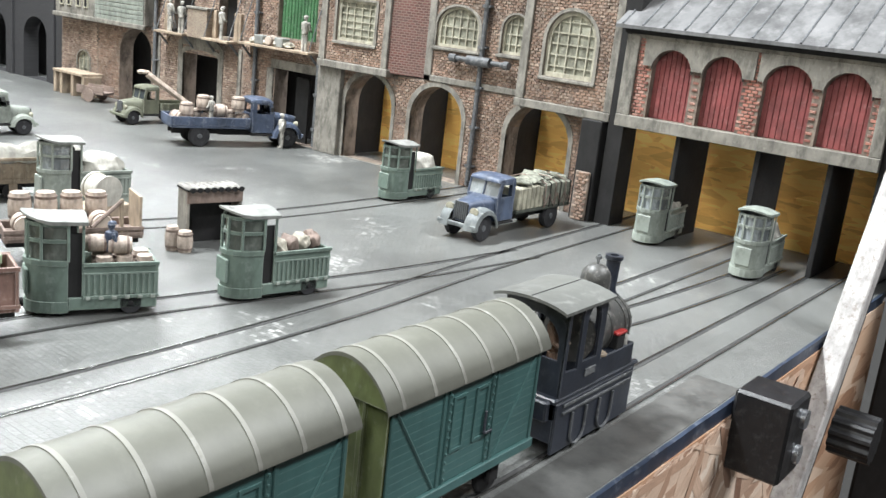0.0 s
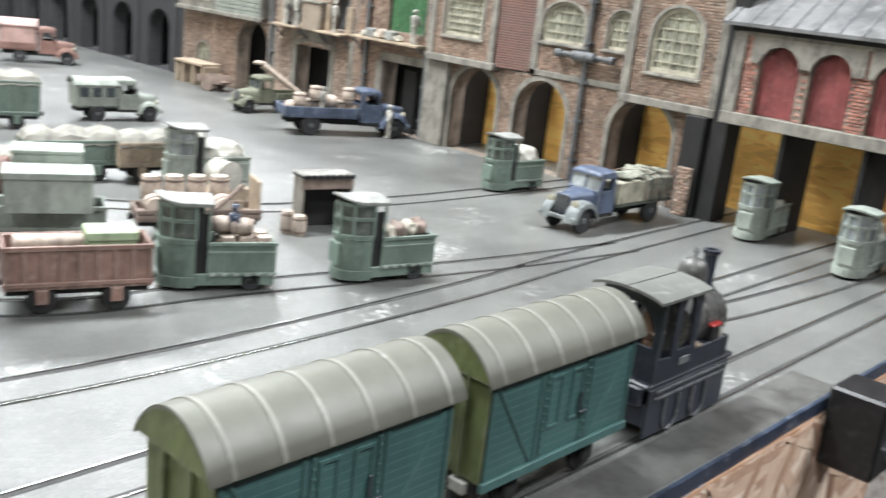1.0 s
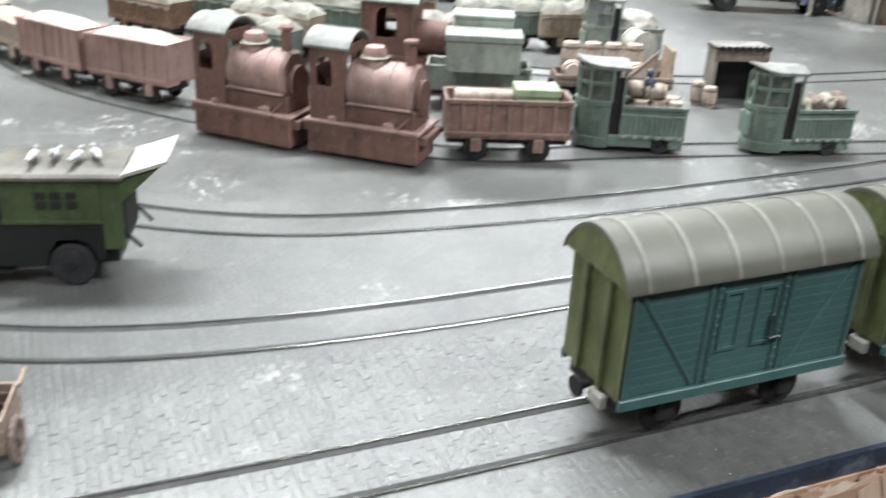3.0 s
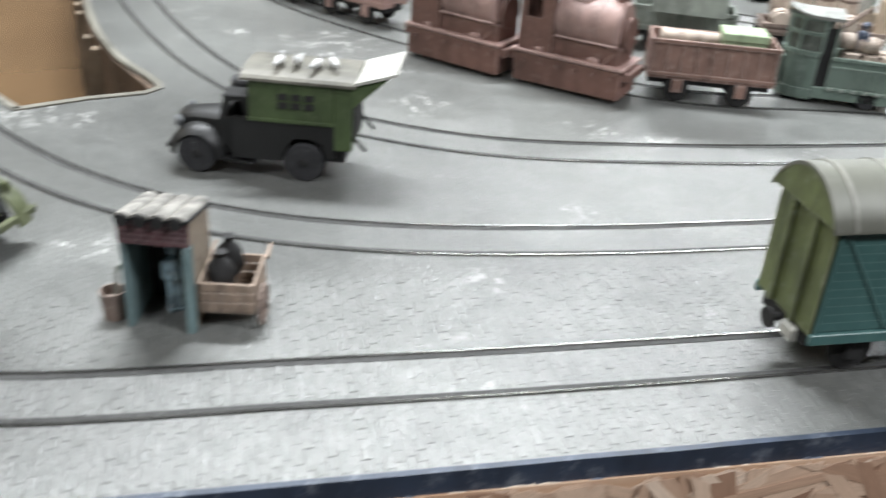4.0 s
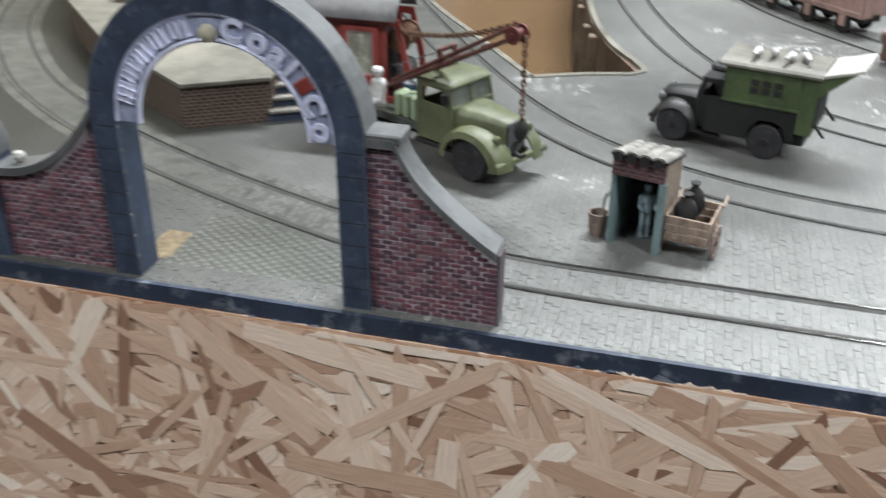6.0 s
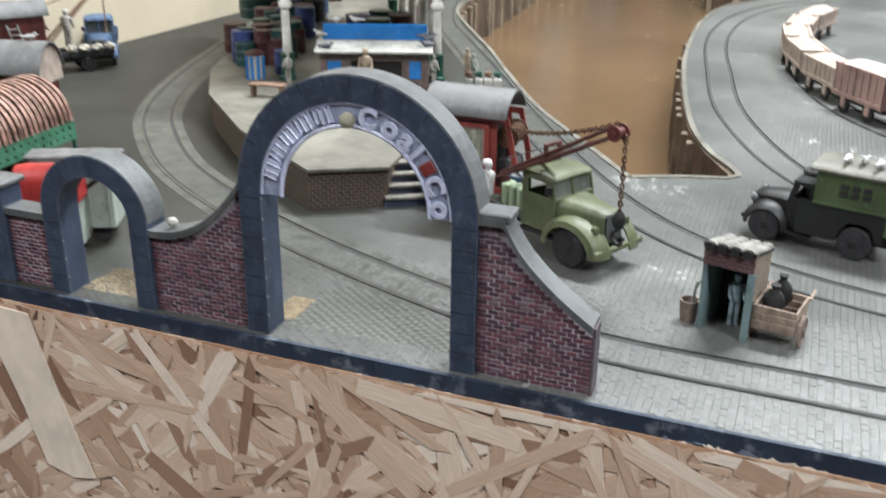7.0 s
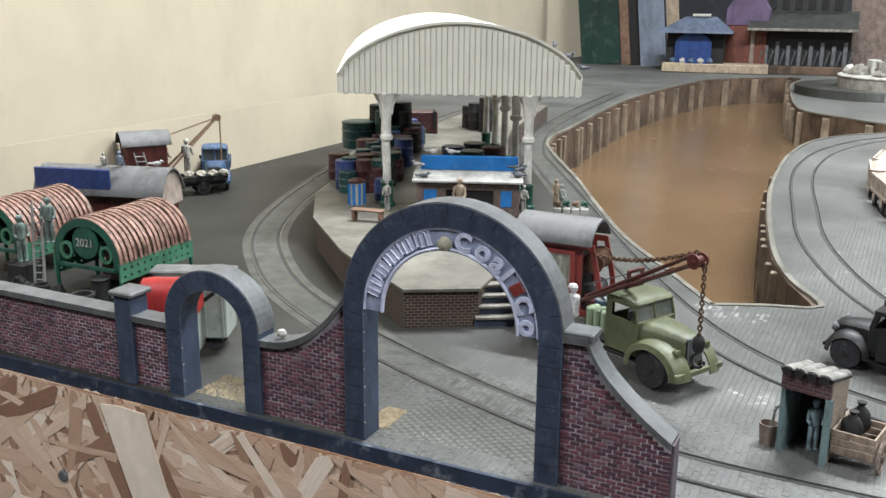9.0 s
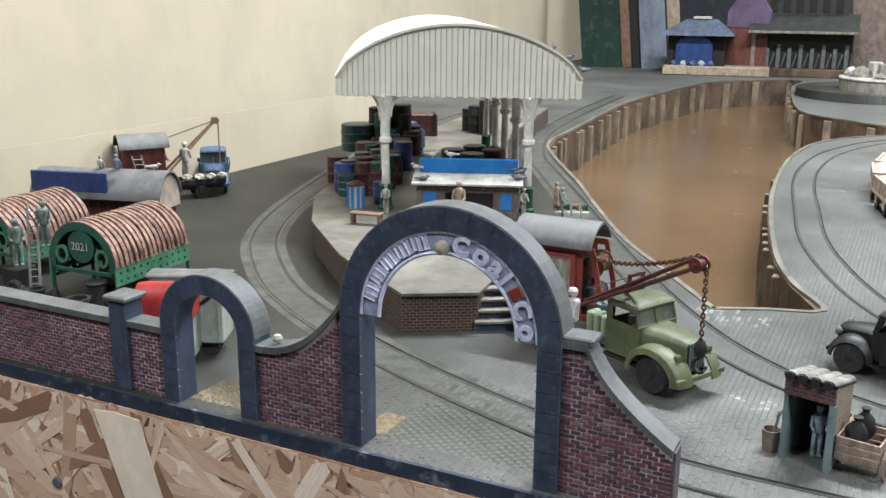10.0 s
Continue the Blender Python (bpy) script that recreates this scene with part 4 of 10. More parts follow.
        plate(b, [(x, -5.5), (x + L, -5.5)] + pts[::-1], [], -1.75, -1.2, on_xz)
        part("paint_chip", b, M_FILL if k % 3 else M_GREYB, strip, "pale chipped paint")
    b = mesh()
    plate(b, [(-300, 120), (260, 120), (260, 1620), (-300, 1620)], [], -52, -45, on_xy)
    solid("water", b, M_WATER, "glossy brown muddy canal water", "water", kind="structure")
    # bank boards, one per stretch, with posts
    bank = thing("canal_bank", label="brown timber piling along the canal bank", category="canal bank", kind="structure")
    n = len(CANAL)
    pts = [Vector((*p, 0)) for p in CANAL]
    along = 0.0
    for i in range(n):
        a, c = pts[i], pts[(i + 1) % n]
        d = (c - a).normalized()
        s = Vector((-d.y, d.x, 0))
        bm = mesh()
        vs = []
        for p, o in ((a, 0.0), (c, 0.0), (c, 3.0), (a, 3.0)):
            vs.append(p - s * o)
        lo = [bm.verts.new(v + Vector((0, 0, -46))) for v in vs]
        hi = [bm.verts.new(v + Vector((0, 0, -1.0))) for v in vs]
        bm.faces.new(lo)
        bm.faces.new(hi)
        for k in range(4):
            bm.faces.new((lo[k], lo[(k + 1) % 4], hi[(k + 1) % 4], hi[k]))
        part("board", bm, M_PILE, bank)
        span = (c - a).length
        while along < span:
            p = a + d * along - s * 3.6
            bm = mesh()
            wide = 2.6 + min(2.2, max(0.0, p.y - 500) * 0.004)
            box(bm, p.x - wide, p.y - wide, -46, p.x + wide, p.y + wide, -3 - 2.5 * rnd.random(), 0.5)
            part("post", bm, M_POST, bank)
            along += rnd.choice((44, 52, 58, 16)) if p.y < 900 else rnd.choice((50, 66, 74))
        along -= span
    b = mesh()
    ring = spline(CANAL + [CANAL[0]], 8)
    ribbon(b, ring, -2.2, 0.6, -1.0, 0.6)
    solid("quay_kerb", b, M_PTOP, "worn pale kerb along the canal rim", "kerb", kind="structure")


TRACK_A = [(760, 28.5), (600, 28.5), (450, 28), (350, 28), (230, 28), (160, 29), (97, 31), (46, 43), (-34, 76), (-104, 119), (-150, 163), (-182, 205), (-210, 262), (-240, 345), (-272, 450), (-300, 560), (-330, 760), (-345, 1000)]
TRACK_B = [(800, 84), (500, 84), (300, 84), (240, 85), (190, 90), (150, 101), (112, 122), (78, 156), (40, 212), (0, 280), (-60, 390), (-110, 480), (-152, 560), (-190, 680), (-215, 850), (-235, 1100)]
TRACK_C = [(860, 156), (700, 152), (560, 147), (460, 140), (350, 139), (284, 143), (233, 151), (192, 170), (163, 197), (137, 240), (115, 300), (101, 356), (90, 430), (78, 520), (74, 600), (82, 690), (110, 775), (150, 830)]
TRACK_D = [(600, 147), (520, 158), (460, 170), (410, 181), (370, 189), (330, 195), (296, 211), (262, 240), (232, 266), (198, 305), (174, 342), (155, 390), (140, 460), (132, 540), (136, 640)]
TRACK_E = [(720, 262), (640, 264), (560, 268), (480, 280), (420, 305), (370, 345), (320, 400), (285, 470), (265, 560)]
TRACK_F = [(705, 56), (640, 58), (560, 64), (500, 74), (440, 83)]


def track(points, label):
    line = spline(points, 5)
    t = thing("tram_track", label=label, category="track", kind="structure")
    for o in (-8.25, 8.25):
        s = 1 if o > 0 else -1
        b = mesh()
        ribbon(b, line, o - 0.35, o + 0.35, -0.2, 0.42)
        part("rail", b, M_RAIL, t)
        b = mesh()
        ribbon(b, line, o - s * 0.35, o - s * 2.0, -0.2, 0.14)
        part("flangeway", b, M_GROOVE, t)
    return t


# ---------------------------------------------------------------- gate wall on the front edge
GATE_Y0, GATE_Y1 = 3.0, 9.5


def gate():
    g = thing("gate_wall", label="plum brick gate wall with blue-grey stone arches", category="wall")
    rnd = random.Random(5)
    brick = bpy.data.meshes.new("brick")
    bm = mesh()
    box(bm, -1.36, -0.28, -0.53, 1.36, 0.28, 0.53, 0.13)
    bmesh.ops.scale(bm, vec=(MM, MM, MM), verts=bm.verts)
    bm.to_mesh(brick)
    bm.free()
    brick.materials.append(M_GBRICK)
    def panel(x0, x1, top, name="brick_panel"):
        """Brick panel between x0 and x1 whose top is top(x); coping follows it."""
        n = 14
        xs = [x0 + (x1 - x0) * k / n for k in range(n + 1)]
        b = mesh()
        plate(b, [(x0, 0), (x1, 0)] + [(x, top(x) - 1) for x in reversed(xs)], [], GATE_Y0 + 0.5, GATE_Y1 - 0.5, on_xz)
        p = part(name, b, M_MORTAR, g, "plum brickwork with pale mortar")
        b = mesh()
        line = [(x, top(x)) for x in xs]
        low = [(x, top(x) - 2.2) for x in reversed(xs)]
        plate(b, line + low, [], GATE_Y0 - 0.8, GATE_Y1 + 0.8, on_xz)
        part("coping", b, M_COPETOP, g, "smooth grey sloping coping")
        row, z = 0, 0.8
        while z < 46:
            x = x0 + 0.9 + (1.55 if row % 2 else 0.0)
            while x < x1 - 1.2:
                if z + 0.6 < min(top(x - 1.3), top(x + 1.3)) - 2.0:
                    o = new("brick", brick)
                    o.parent = p
                    o.matrix_basis = pose((x + 0.5 + rnd.uniform(-0.12, 0.12)) * MM, (GATE_Y0 + 0.58 + rnd.uniform(-0.06, 0.06)) * MM, (z + rnd.uniform(-0.06, 0.06)) * MM, 0, rnd.uniform(-2, 2), 0)
                x += 3.1
            # cut bricks close the row at both ends
            for a, c in ((x0 + 0.05, x0 + 1.5 if row % 2 else x0), (x - 3.1 + 1.96, x1 - 0.05)):
                mid = (a + c) / 2
                if c - a > 0.6 and z + 0.6 < min(top(a), top(c)) - 2.0:
                    o = new("brick", brick)
                    o.parent = p
                    o.matrix_basis = pose(mid * MM, (GATE_Y0 + 0.58) * MM, z * MM) @ Matrix.Diagonal(((c - a - 0.1) / 2.72, 1, 1, 1))
            z += 1.32
            row += 1
        if x1 > 95:
            b = mesh()
            box(b, x1 - 0.02, GATE_Y0 + 0.2, 0, x1 + 0.7, GATE_Y1 - 0.2, top(x1) - 0.8, 0.15)
            part("end_face", b, M_PLUMEND, p, "dark plum end face")

    def ease(x, xa, xb, za, zb, p=2.0):
        t = min(1, max(0, (x - xa) / (xb - xa)))
        return za + (zb - za) * t ** p

    def stone_arch(x0, x1, w, spring, top_out, name):
        c = (x0 + x1) / 2
        ro, rv = (x1 - x0) / 2, top_out - spring
        ri, riv = ro - w, rv - w
        n = 28
        outer = [(c + ro * math.cos(math.pi * k / n), spring + rv * math.sin(math.pi * k / n)) for k in range(n + 1)]
        inner = [(c + ri * math.cos(math.pi * k / n), spring + riv * math.sin(math.pi * k / n)) for k in range(n + 1)]
        b = mesh()
        plate(b, [(x1, 0)] + outer + [(x0, 0), (x0 + w, 0)] + inner[::-1] + [(x1 - w, 0)], [], GATE_Y0 - 1.2, GATE_Y1 + 1.2, on_xz)
        a = part(name, b, M_COPE, g, "blue-grey stone arch")
        b = mesh()
        cap = [(c + (ro + 0.35) * math.cos(math.pi * k / n), spring + (rv + 0.35) * math.sin(math.pi * k / n)) for k in range(n + 1)]
        plate(b, cap + outer[::-1], [], GATE_Y0 - 0.9, GATE_Y1 + 1.4, on_xz)
        part("arch_back", b, M_COPETOP, a, "pale worn top of the arch")
        # fine joints and proud quoins down the inner faces
        z = 6.0
        while z < spring:
            for xa, xb in ((x0 + w - 0.25, x0 + w + 0.3), (x1 - w - 0.3, x1 - w + 0.25)):
                b = mesh()
                box(b, xa, GATE_Y0 - 1.35, z - 0.3, xb, GATE_Y0 - 0.6, z + 0.3, 0.08)
                part("quoin_chip", b, M_COPETOP, a)
            b = mesh()
            for xa in (x0, x1 - w):
                box(b, xa + 0.1, GATE_Y0 - 1.23, z - 0.09, xa + w - 0.1, GATE_Y0 - 1.0, z + 0.09)
            part("joint", b, M_DARK, a)
            z += 6.0
        for k in range(2, n - 1, 2):
            an = math.pi * k / n
            b = mesh()
            mm = Matrix.Translation((c + (ro - 1.6) * math.cos(an), GATE_Y0 - 1.15, spring + (rv - 1.6) * math.sin(an))) @ Matrix.Rotation(-an, 4, "Y")
            box(b, -1.5, -0.08, -0.1, 1.5, 0.1, 0.1, 0, mm)
            part("joint", b, M_DARK, a)
        return a, c, ri, riv

    big, c, ri, riv = stone_arch(-0.5, 70.0, 7.0, 43.5, 79.0, "main_arch")
    # fretwork band inside the main arch
    n = 40
    def polar(r, an):
        return (c + (ri - r) * math.cos(an), 43.5 + (riv - r) * math.sin(an))

    b = mesh()
    plate(b, [polar(-0.2, math.pi * k / n) for k in range(n + 1)] + [polar(6.6, math.pi * k / n) for k in range(n, -1, -1)], [], 2.6, 3.4, on_xz)
    fret = part("fretwork", b, M_BANDBACK, g, "silvery blue lettered band inside the arch")
    for r in (0.2, 6.3):
        b = mesh()
        pipe(b, [Vector((polar(r, math.pi * k / n)[0], 2.5, polar(r, math.pi * k / n)[1])) for k in range(n + 1)], 0.6, 6)
        part("rim", b, M_SILVER, fret, "silver rim")
    for k in range(5):
        an = radians(163 - k * 13.5)
        p = polar(3.1, an)
        mm = Matrix.Translation((p[0], 2.4, p[1])) @ Matrix.Rotation(-an, 4, "Y")
        b = mesh()
        box(b, -2.0, -0.4, -2.6, 2.0, 0.4, -1.3, 0.2, mm)
        box(b, -2.0, -0.4, -0.6, 2.0, 0.4, 0.7, 0.2, mm)
        box(b, -1.6, -0.4, 1.3, 2.0, 0.4, 2.3, 0.2, mm)
        part("bar", b, M_SILVER, fret, "silver bars")
    for glyph, deg in (("C", 79), ("o", 64), ("a", 52), ("l", 43), ("C", 21), ("o", 6)):
        an = radians(deg)
        cu = bpy.data.curves.new("letter", "FONT")
        cu.body, cu.size, cu.extrude, cu.offset = glyph, 7.2 * MM if glyph == "C" else 8.4 * MM, 0.5 * MM, 0.3 * MM
        cu.align_x = "CENTER"
        cu.materials.append(M_SILVER)
        o = new("letter", cu)
        o.parent = fret
        p = polar(5.6, an)
        m = Matrix(((math.sin(an), math.cos(an), 0), (0, 0, -1), (-math.cos(an), math.sin(an), 0))).to_4x4()
        m.translation = Vector((p[0], 2.4, p[1])) * MM
        o.matrix_basis = m
        o["label"] = "silver letter"
    p = polar(4.6, radians(92))
    b = mesh()
    lathe(b, (p[0], 1.6, p[1]), [(1.2, 1.4), (2.2, 0.4), (2.0, -0.8), (0.6, -1.6)], 12, "y")
    part("boss", b, M_BALE, fret, "small pale boss at the crown", smooth=True)
    an = radians(32)
    b = mesh()
    box(b, -2.0, -0.5, -1.7, 2.0, 0.4, 1.7, 0.2, Matrix.Translation((c + (ri - 3.1) * math.cos(an), 2.5, 43.5 + (riv - 3.2) * math.sin(an))) @ Matrix.Rotation(-an, 4, "Y"))
    part("red_badge", b, M_CCAB, fret, "small red badge")
    stone_arch(-72.5, -33.5, 6.5, 28.5, 47.0, "side_arch")
    b = mesh()
    box(b, -96, GATE_Y0 - 1.2, 0, -88.5, GATE_Y1 + 1.2, 32.5, 0.3)
    pier = part("pier", b, M_COPE, g, "blue-grey stone pier")
    b = mesh()
    box(b, -97.5, GATE_Y0 - 2.2, 32.5, -87, GATE_Y1 + 2.2, 34.4, 0.5)
    part("pier_cap", b, M_COPETOP, pier)
    b = mesh()
    box(b, 69.5, GATE_Y0 - 0.7, 45, 78.5, GATE_Y1 + 0.9, 47.2, 0.4)
    part("shoulder", b, M_COPETOP, g)
    panel(70.0, 101.5, lambda x: 46.0 if x < 77.5 else 46 - 25.5 * min(1, (x - 77.5) / 24) ** 0.62)
    panel(-33.5, -0.5, lambda x: 26.5 + 20.0 * max(0, (x + 33.5) / 33) ** 2.4)
    panel(-88.5, -72.5, lambda x: 26.0)
    panel(-168.0, -96.0, lambda x: 26.0)
    panel(-270.0, -168.0, lambda x: 26.0)
    b = mesh()
    lathe(b, (-27, 6, 28.5), [(0.3, -1.2), (1.4, -0.6), (1.7, 0.4), (1.2, 1.4), (0.2, 1.8)], 12)
    part("stone_ball", b, M_WHITE, g, "small white ball on the coping")


# ---------------------------------------------------------------- street facade at x = 712
FX = 712.0


def window(parent, y0, y1, z0, spring, top, x=FX, cols=5, rows=5, rectangular=False):
    loop = rect(y0, z0, y1, top) if rectangular else arch(y0, y1, z0, spring, top)
    k = 0.86
    cy, cz = (y0 + y1) / 2, (z0 + top) / 2
    inner = [(cy + (u - cy) * k, cz + (v - cz) * k) for u, v in loop]
    grow = [(cy + (u - cy) * 1.12, cz + (v - cz) * 1.10) for u, v in loop]
    b = mesh()
    plate(b, loop, [inner], x + 1.0, x + 3.0, on_yz)
    w = part("window", b, M_FRAME, parent, "drab iron-framed window")
    b = mesh()
    plate(b, grow, [[(cy + (u - cy) * 1.002, cz + (v - cz) * 1.002) for u, v in loop]], x - 1.2, x + 0.8, on_yz)
    part("surround", b, M_TRIM, w)
    b = mesh()
    plate(b, [(cy + (u - cy) * 0.92, cz + (v - cz) * 0.92) for u, v in loop], [], x + 2.6, x + 3.2, on_yz)
    part("pane", b, M_PANE, w, "dusty pale pane")
    for q in range(1, cols):
        y = y0 + (y1 - y0) * q / cols
        t = abs(2 * q / cols - 1)
        zt = top - 1 if rectangular else spring + (top - spring) * math.sqrt(max(0, 1 - t * t)) - 0.5
        b = mesh()
        box(b, y - 0.4, 0, 0, y + 0.4, 1, 1)
        for v in b.verts:
            v.co = Vector((x + 1.4 + v.co.y, v.co.x, z0 + 1 + v.co.z * (zt - z0 - 1)))
        part("muntin", b, M_FRAME, w)
    for q in range(1, rows):
        z = z0 + (top - z0) * q / rows
        hw = (y1 - y0) / 2
        if not rectangular and z > spring:
            hw *= math.sqrt(max(0, 1 - ((z - spring) / (top - spring)) ** 2))
        b = mesh()
        box(b, x + 1.5, cy - hw + 0.6, z - 0.4, x + 2.3, cy + hw - 0.6, z + 0.4)
        part("transom", b, M_FRAME, w)
    b = mesh()
    box(b, x - 2.2, y0 - 2.5, z0 - 2.4, x + 0.5, y1 + 2.5, z0 - 0.6, 0.3)
    part("sill", b, M_TRIM, w)
    return w


def trim_bar(parent, y0, y1, z0, z1, x0=FX - 1.6, x1=FX + 1, material=None, name="trim"):
    b = mesh()
    box(b, x0, y0, z0, x1, y1, z1, 0.35)
    return part(name, b, material or M_TRIM, parent)


def inside(u, v, loop):
    odd = False
    for (ua, va), (ub, vb) in zip(loop, loop[1:] + loop[:1]):
        if (va > v) != (vb > v) and u < ua + (ub - ua) * (v - va) / (vb - va):
            odd = not odd
    return odd


def brick_field(wall, y0, y1, z0, z1, holes, x, material, singles=0, length=3.7, height=1.85):
    """Rows of proud bricks over the face of a wall, cut back round its openings."""
    rnd = random.Random(int(y0 * 7 + z0))
    verts, faces, made, row, z = [], [], 0, 0, z0 + 0.3
    a, c = length / 2 - 0.22, height / 2 - 0.2
    shape = [(-a, -c, 0.1), (a, -c, 0.1), (a, c, 0.1), (-a, c, 0.1), (-a + 0.16, -c + 0.16, -0.5), (a - 0.16, -c + 0.16, -0.5), (a - 0.16, c - 0.16, -0.5), (-a + 0.16, c - 0.16, -0.5)]
    sides = [(4, 5, 6, 7), (0, 1, 5, 4), (1, 2, 6, 5), (2, 3, 7, 6), (3, 0, 4, 7)]
    one = bpy.data.meshes.new("brick")
    one.from_pydata([(w * MM, u * MM, v * MM) for u, v, w in shape], [], sides)
    one.materials.append(material)
    while z + height < z1:
        y = y0 + (0.2 if row % 2 else -length / 2 + 0.2)
        while y + length < y1 + 0.1:
            cy, cz = y + length / 2, z + height / 2
            spots = [(cy + p * a * 0.9, cz + q * c * 0.9) for p in (-1, 0, 1) for q in (-1, 1)]
            if y >= y0 - 0.1 and rnd.random() > 0.012 and not any(inside(u, v, h) for h in holes for u, v in spots):
                dx, dz, k = rnd.uniform(-0.18, 0.14), rnd.uniform(-0.08, 0.08), rnd.uniform(0.94, 1.03)
                if made < singles:
                    o = new("brick", one)
                    o.parent = wall
                    o.matrix_basis = pose((x + dx) * MM, cy * MM, (cz + dz) * MM)
                    made += 1
                else:
                    n0 = len(verts)
                    verts += [((x + dx + w) * MM, (cy + u * k) * MM, (cz + dz + v) * MM) for u, v, w in shape]
                    faces += [tuple(n0 + i for i in f) for f in sides]
            y += length
        z += height
        row += 1
    if faces:
        me = bpy.data.meshes.new("brickwork")
        me.from_pydata(verts, [], faces)
        me.materials.append(material)
        o = new("brickwork", me)
        o.parent = wall
        tagged(o, "weathered courses of proud bricks", kind="stuff")


def wall_part(parent, y0, y1, z0, z1, holes, x0=FX, x1=FX + 14, material=None, name="wall", singles=0):
    """A wall with its openings; brick walls carry real courses on their face."""
    material = material or M_FBRICK
    piece = {M_FBRICK.name: M_BPF, M_RBRICK.name: M_BPR, M_BRICKW.name: M_BPB}.get(material.name)
    b = mesh()
    plate(b, rect(y0, z0, y1, z1), holes, x0, x1, on_yz)
    w = part(name, b, M_WMORTAR if piece else material, parent)
    if piece:
        brick_field(w, y0, y1, z0, z1, holes, x0, piece, singles)
    return w


def arch_ring(parent, y0, y1, spring, top, w=3.0, x=FX, z0=0.0):
    a = arch(y0, y1, z0, spring, top, 18)
    c = (y0 + y1) / 2
    out = [(c + (u - c) * (1 + 2 * w / (y1 - y0)), v + (w if v > z0 + 0.1 else 0)) for u, v in a]
    b = mesh()
    plate(b, out, [[(u, v if v > z0 + 0.1 else v + 0.02) for u, v in a]], x - 1.0, x + 1.5, on_yz)
    return part("arch_surround", b, M_TRIM, parent)


def drain_pipe(y, z0, z1, x=FX - 3.5, label="dark grey cast drain pipe on the wall"):
    t = thing("drain_pipe", x, y, 0, 0, label, "pipe")
    b = mesh()
    rod(b, (0, 0, z0), (0, 0, z1), 1.7, 1.7, 12)
    part("pipe", b, M_PIPE, t, smooth=True)
    z = z0 + 12
    while z < z1:
        b = mesh()
        rod(b, (0, 0, z), (0, 0, z + 2.2), 2.5, 2.5, 12)
        box(b, -1, -3.4, z + 0.4, 3.2, 3.4, z + 1.8, 0.3)
        part("collar", b, M_PIPE, t)
        z += 26
    return t


def partition(y, x0=FX + 14, x1=FX + 46, top=64):
    b = mesh()
    box(b, x0, y - 1.5, 0, x1, y + 1.5, top)
    return b


def figure(x, y, z, rz=0, h=23.0, material=None, sitting=False, label="small pale cast figure"):
    """A cast figure as ONE plain mesh."""
    k = h / 23.0
    b = mesh()
    leg = 2 if sitting else 11
    for s in (-1, 1):
        if sitting:
            rod(b, (s * 1.3, 0, 4), (s * 1.3, -5, 4.5), 1.3, 1.1, 8)
            rod(b, (s * 1.3, -5, 4.5), (s * 1.3, -5.5, -1), 1.1, 0.9, 8)
        else:
            rod(b, (s * 1.3, 0, 0), (s * 1.1, 0, leg), 1.1, 1.3, 8)
            box(b, s * 1.3 - 0.9, -2.2, 0, s * 1.3 + 0.9, 0.9, 1.2, 0.3)
        zt = leg + 1
        rod(b, (s * 2.6, 0, zt + 7), (s * 3.3, -1.4, zt + 2.5), 0.9, 0.8, 7)
        rod(b, (s * 3.3, -1.4, zt + 2.5), (s * 2.6, -3.2, zt + 1.2), 0.8, 0.6, 7)
    zt = leg + (1 if not sitting else 1)
    lathe(b, (0, 0, zt), [(1.6, -1), (2.3, 0), (2.2, 3), (2.8, 6), (2.3, 7.6), (0.9, 8.2), (0.8, 8.8)], 10)
    lathe(b, (0, 0, zt + 8.6), [(0.7, 0), (1.4, 0.7), (1.55, 1.7), (1.3, 2.7), (0.4, 3.2)], 10)
    lathe(b, (0, -0.3, zt + 10.8), [(1.9, 0), (1.7, 0.4), (1.4, 1.0), (0.3, 1.3)], 10)
    bmesh.ops.scale(b, vec=(k, k, k), verts=b.verts)
    bmesh.ops.transform(b, matrix=Matrix.Translation((x, y, z)) @ Matrix.Rotation(radians(rz), 4, "Z"), verts=b.verts)
    return solid("figurine", b, material or M_FIG, label, "figurine", smooth=True)


def balcony(parent, y0, y1, z):
    b = mesh()
    box(b, FX - 14, y0, z - 2, FX, y1, z, 0.3)
    bal = part("loading_platform", b, M_WOOD, parent, "plank loading platform")
    for y in (y0 + 1, y1 - 1):
        b = mesh()
        rod(b, (FX - 12, y, z), (FX, y, z + 36), 0.4, 0.4, 6)
        rod(b, (FX - 11, y, z - 1), (FX, y, z - 12), 0.9, 0.9, 6)
        part("stay", b, M_PIPE, bal)
    return bal


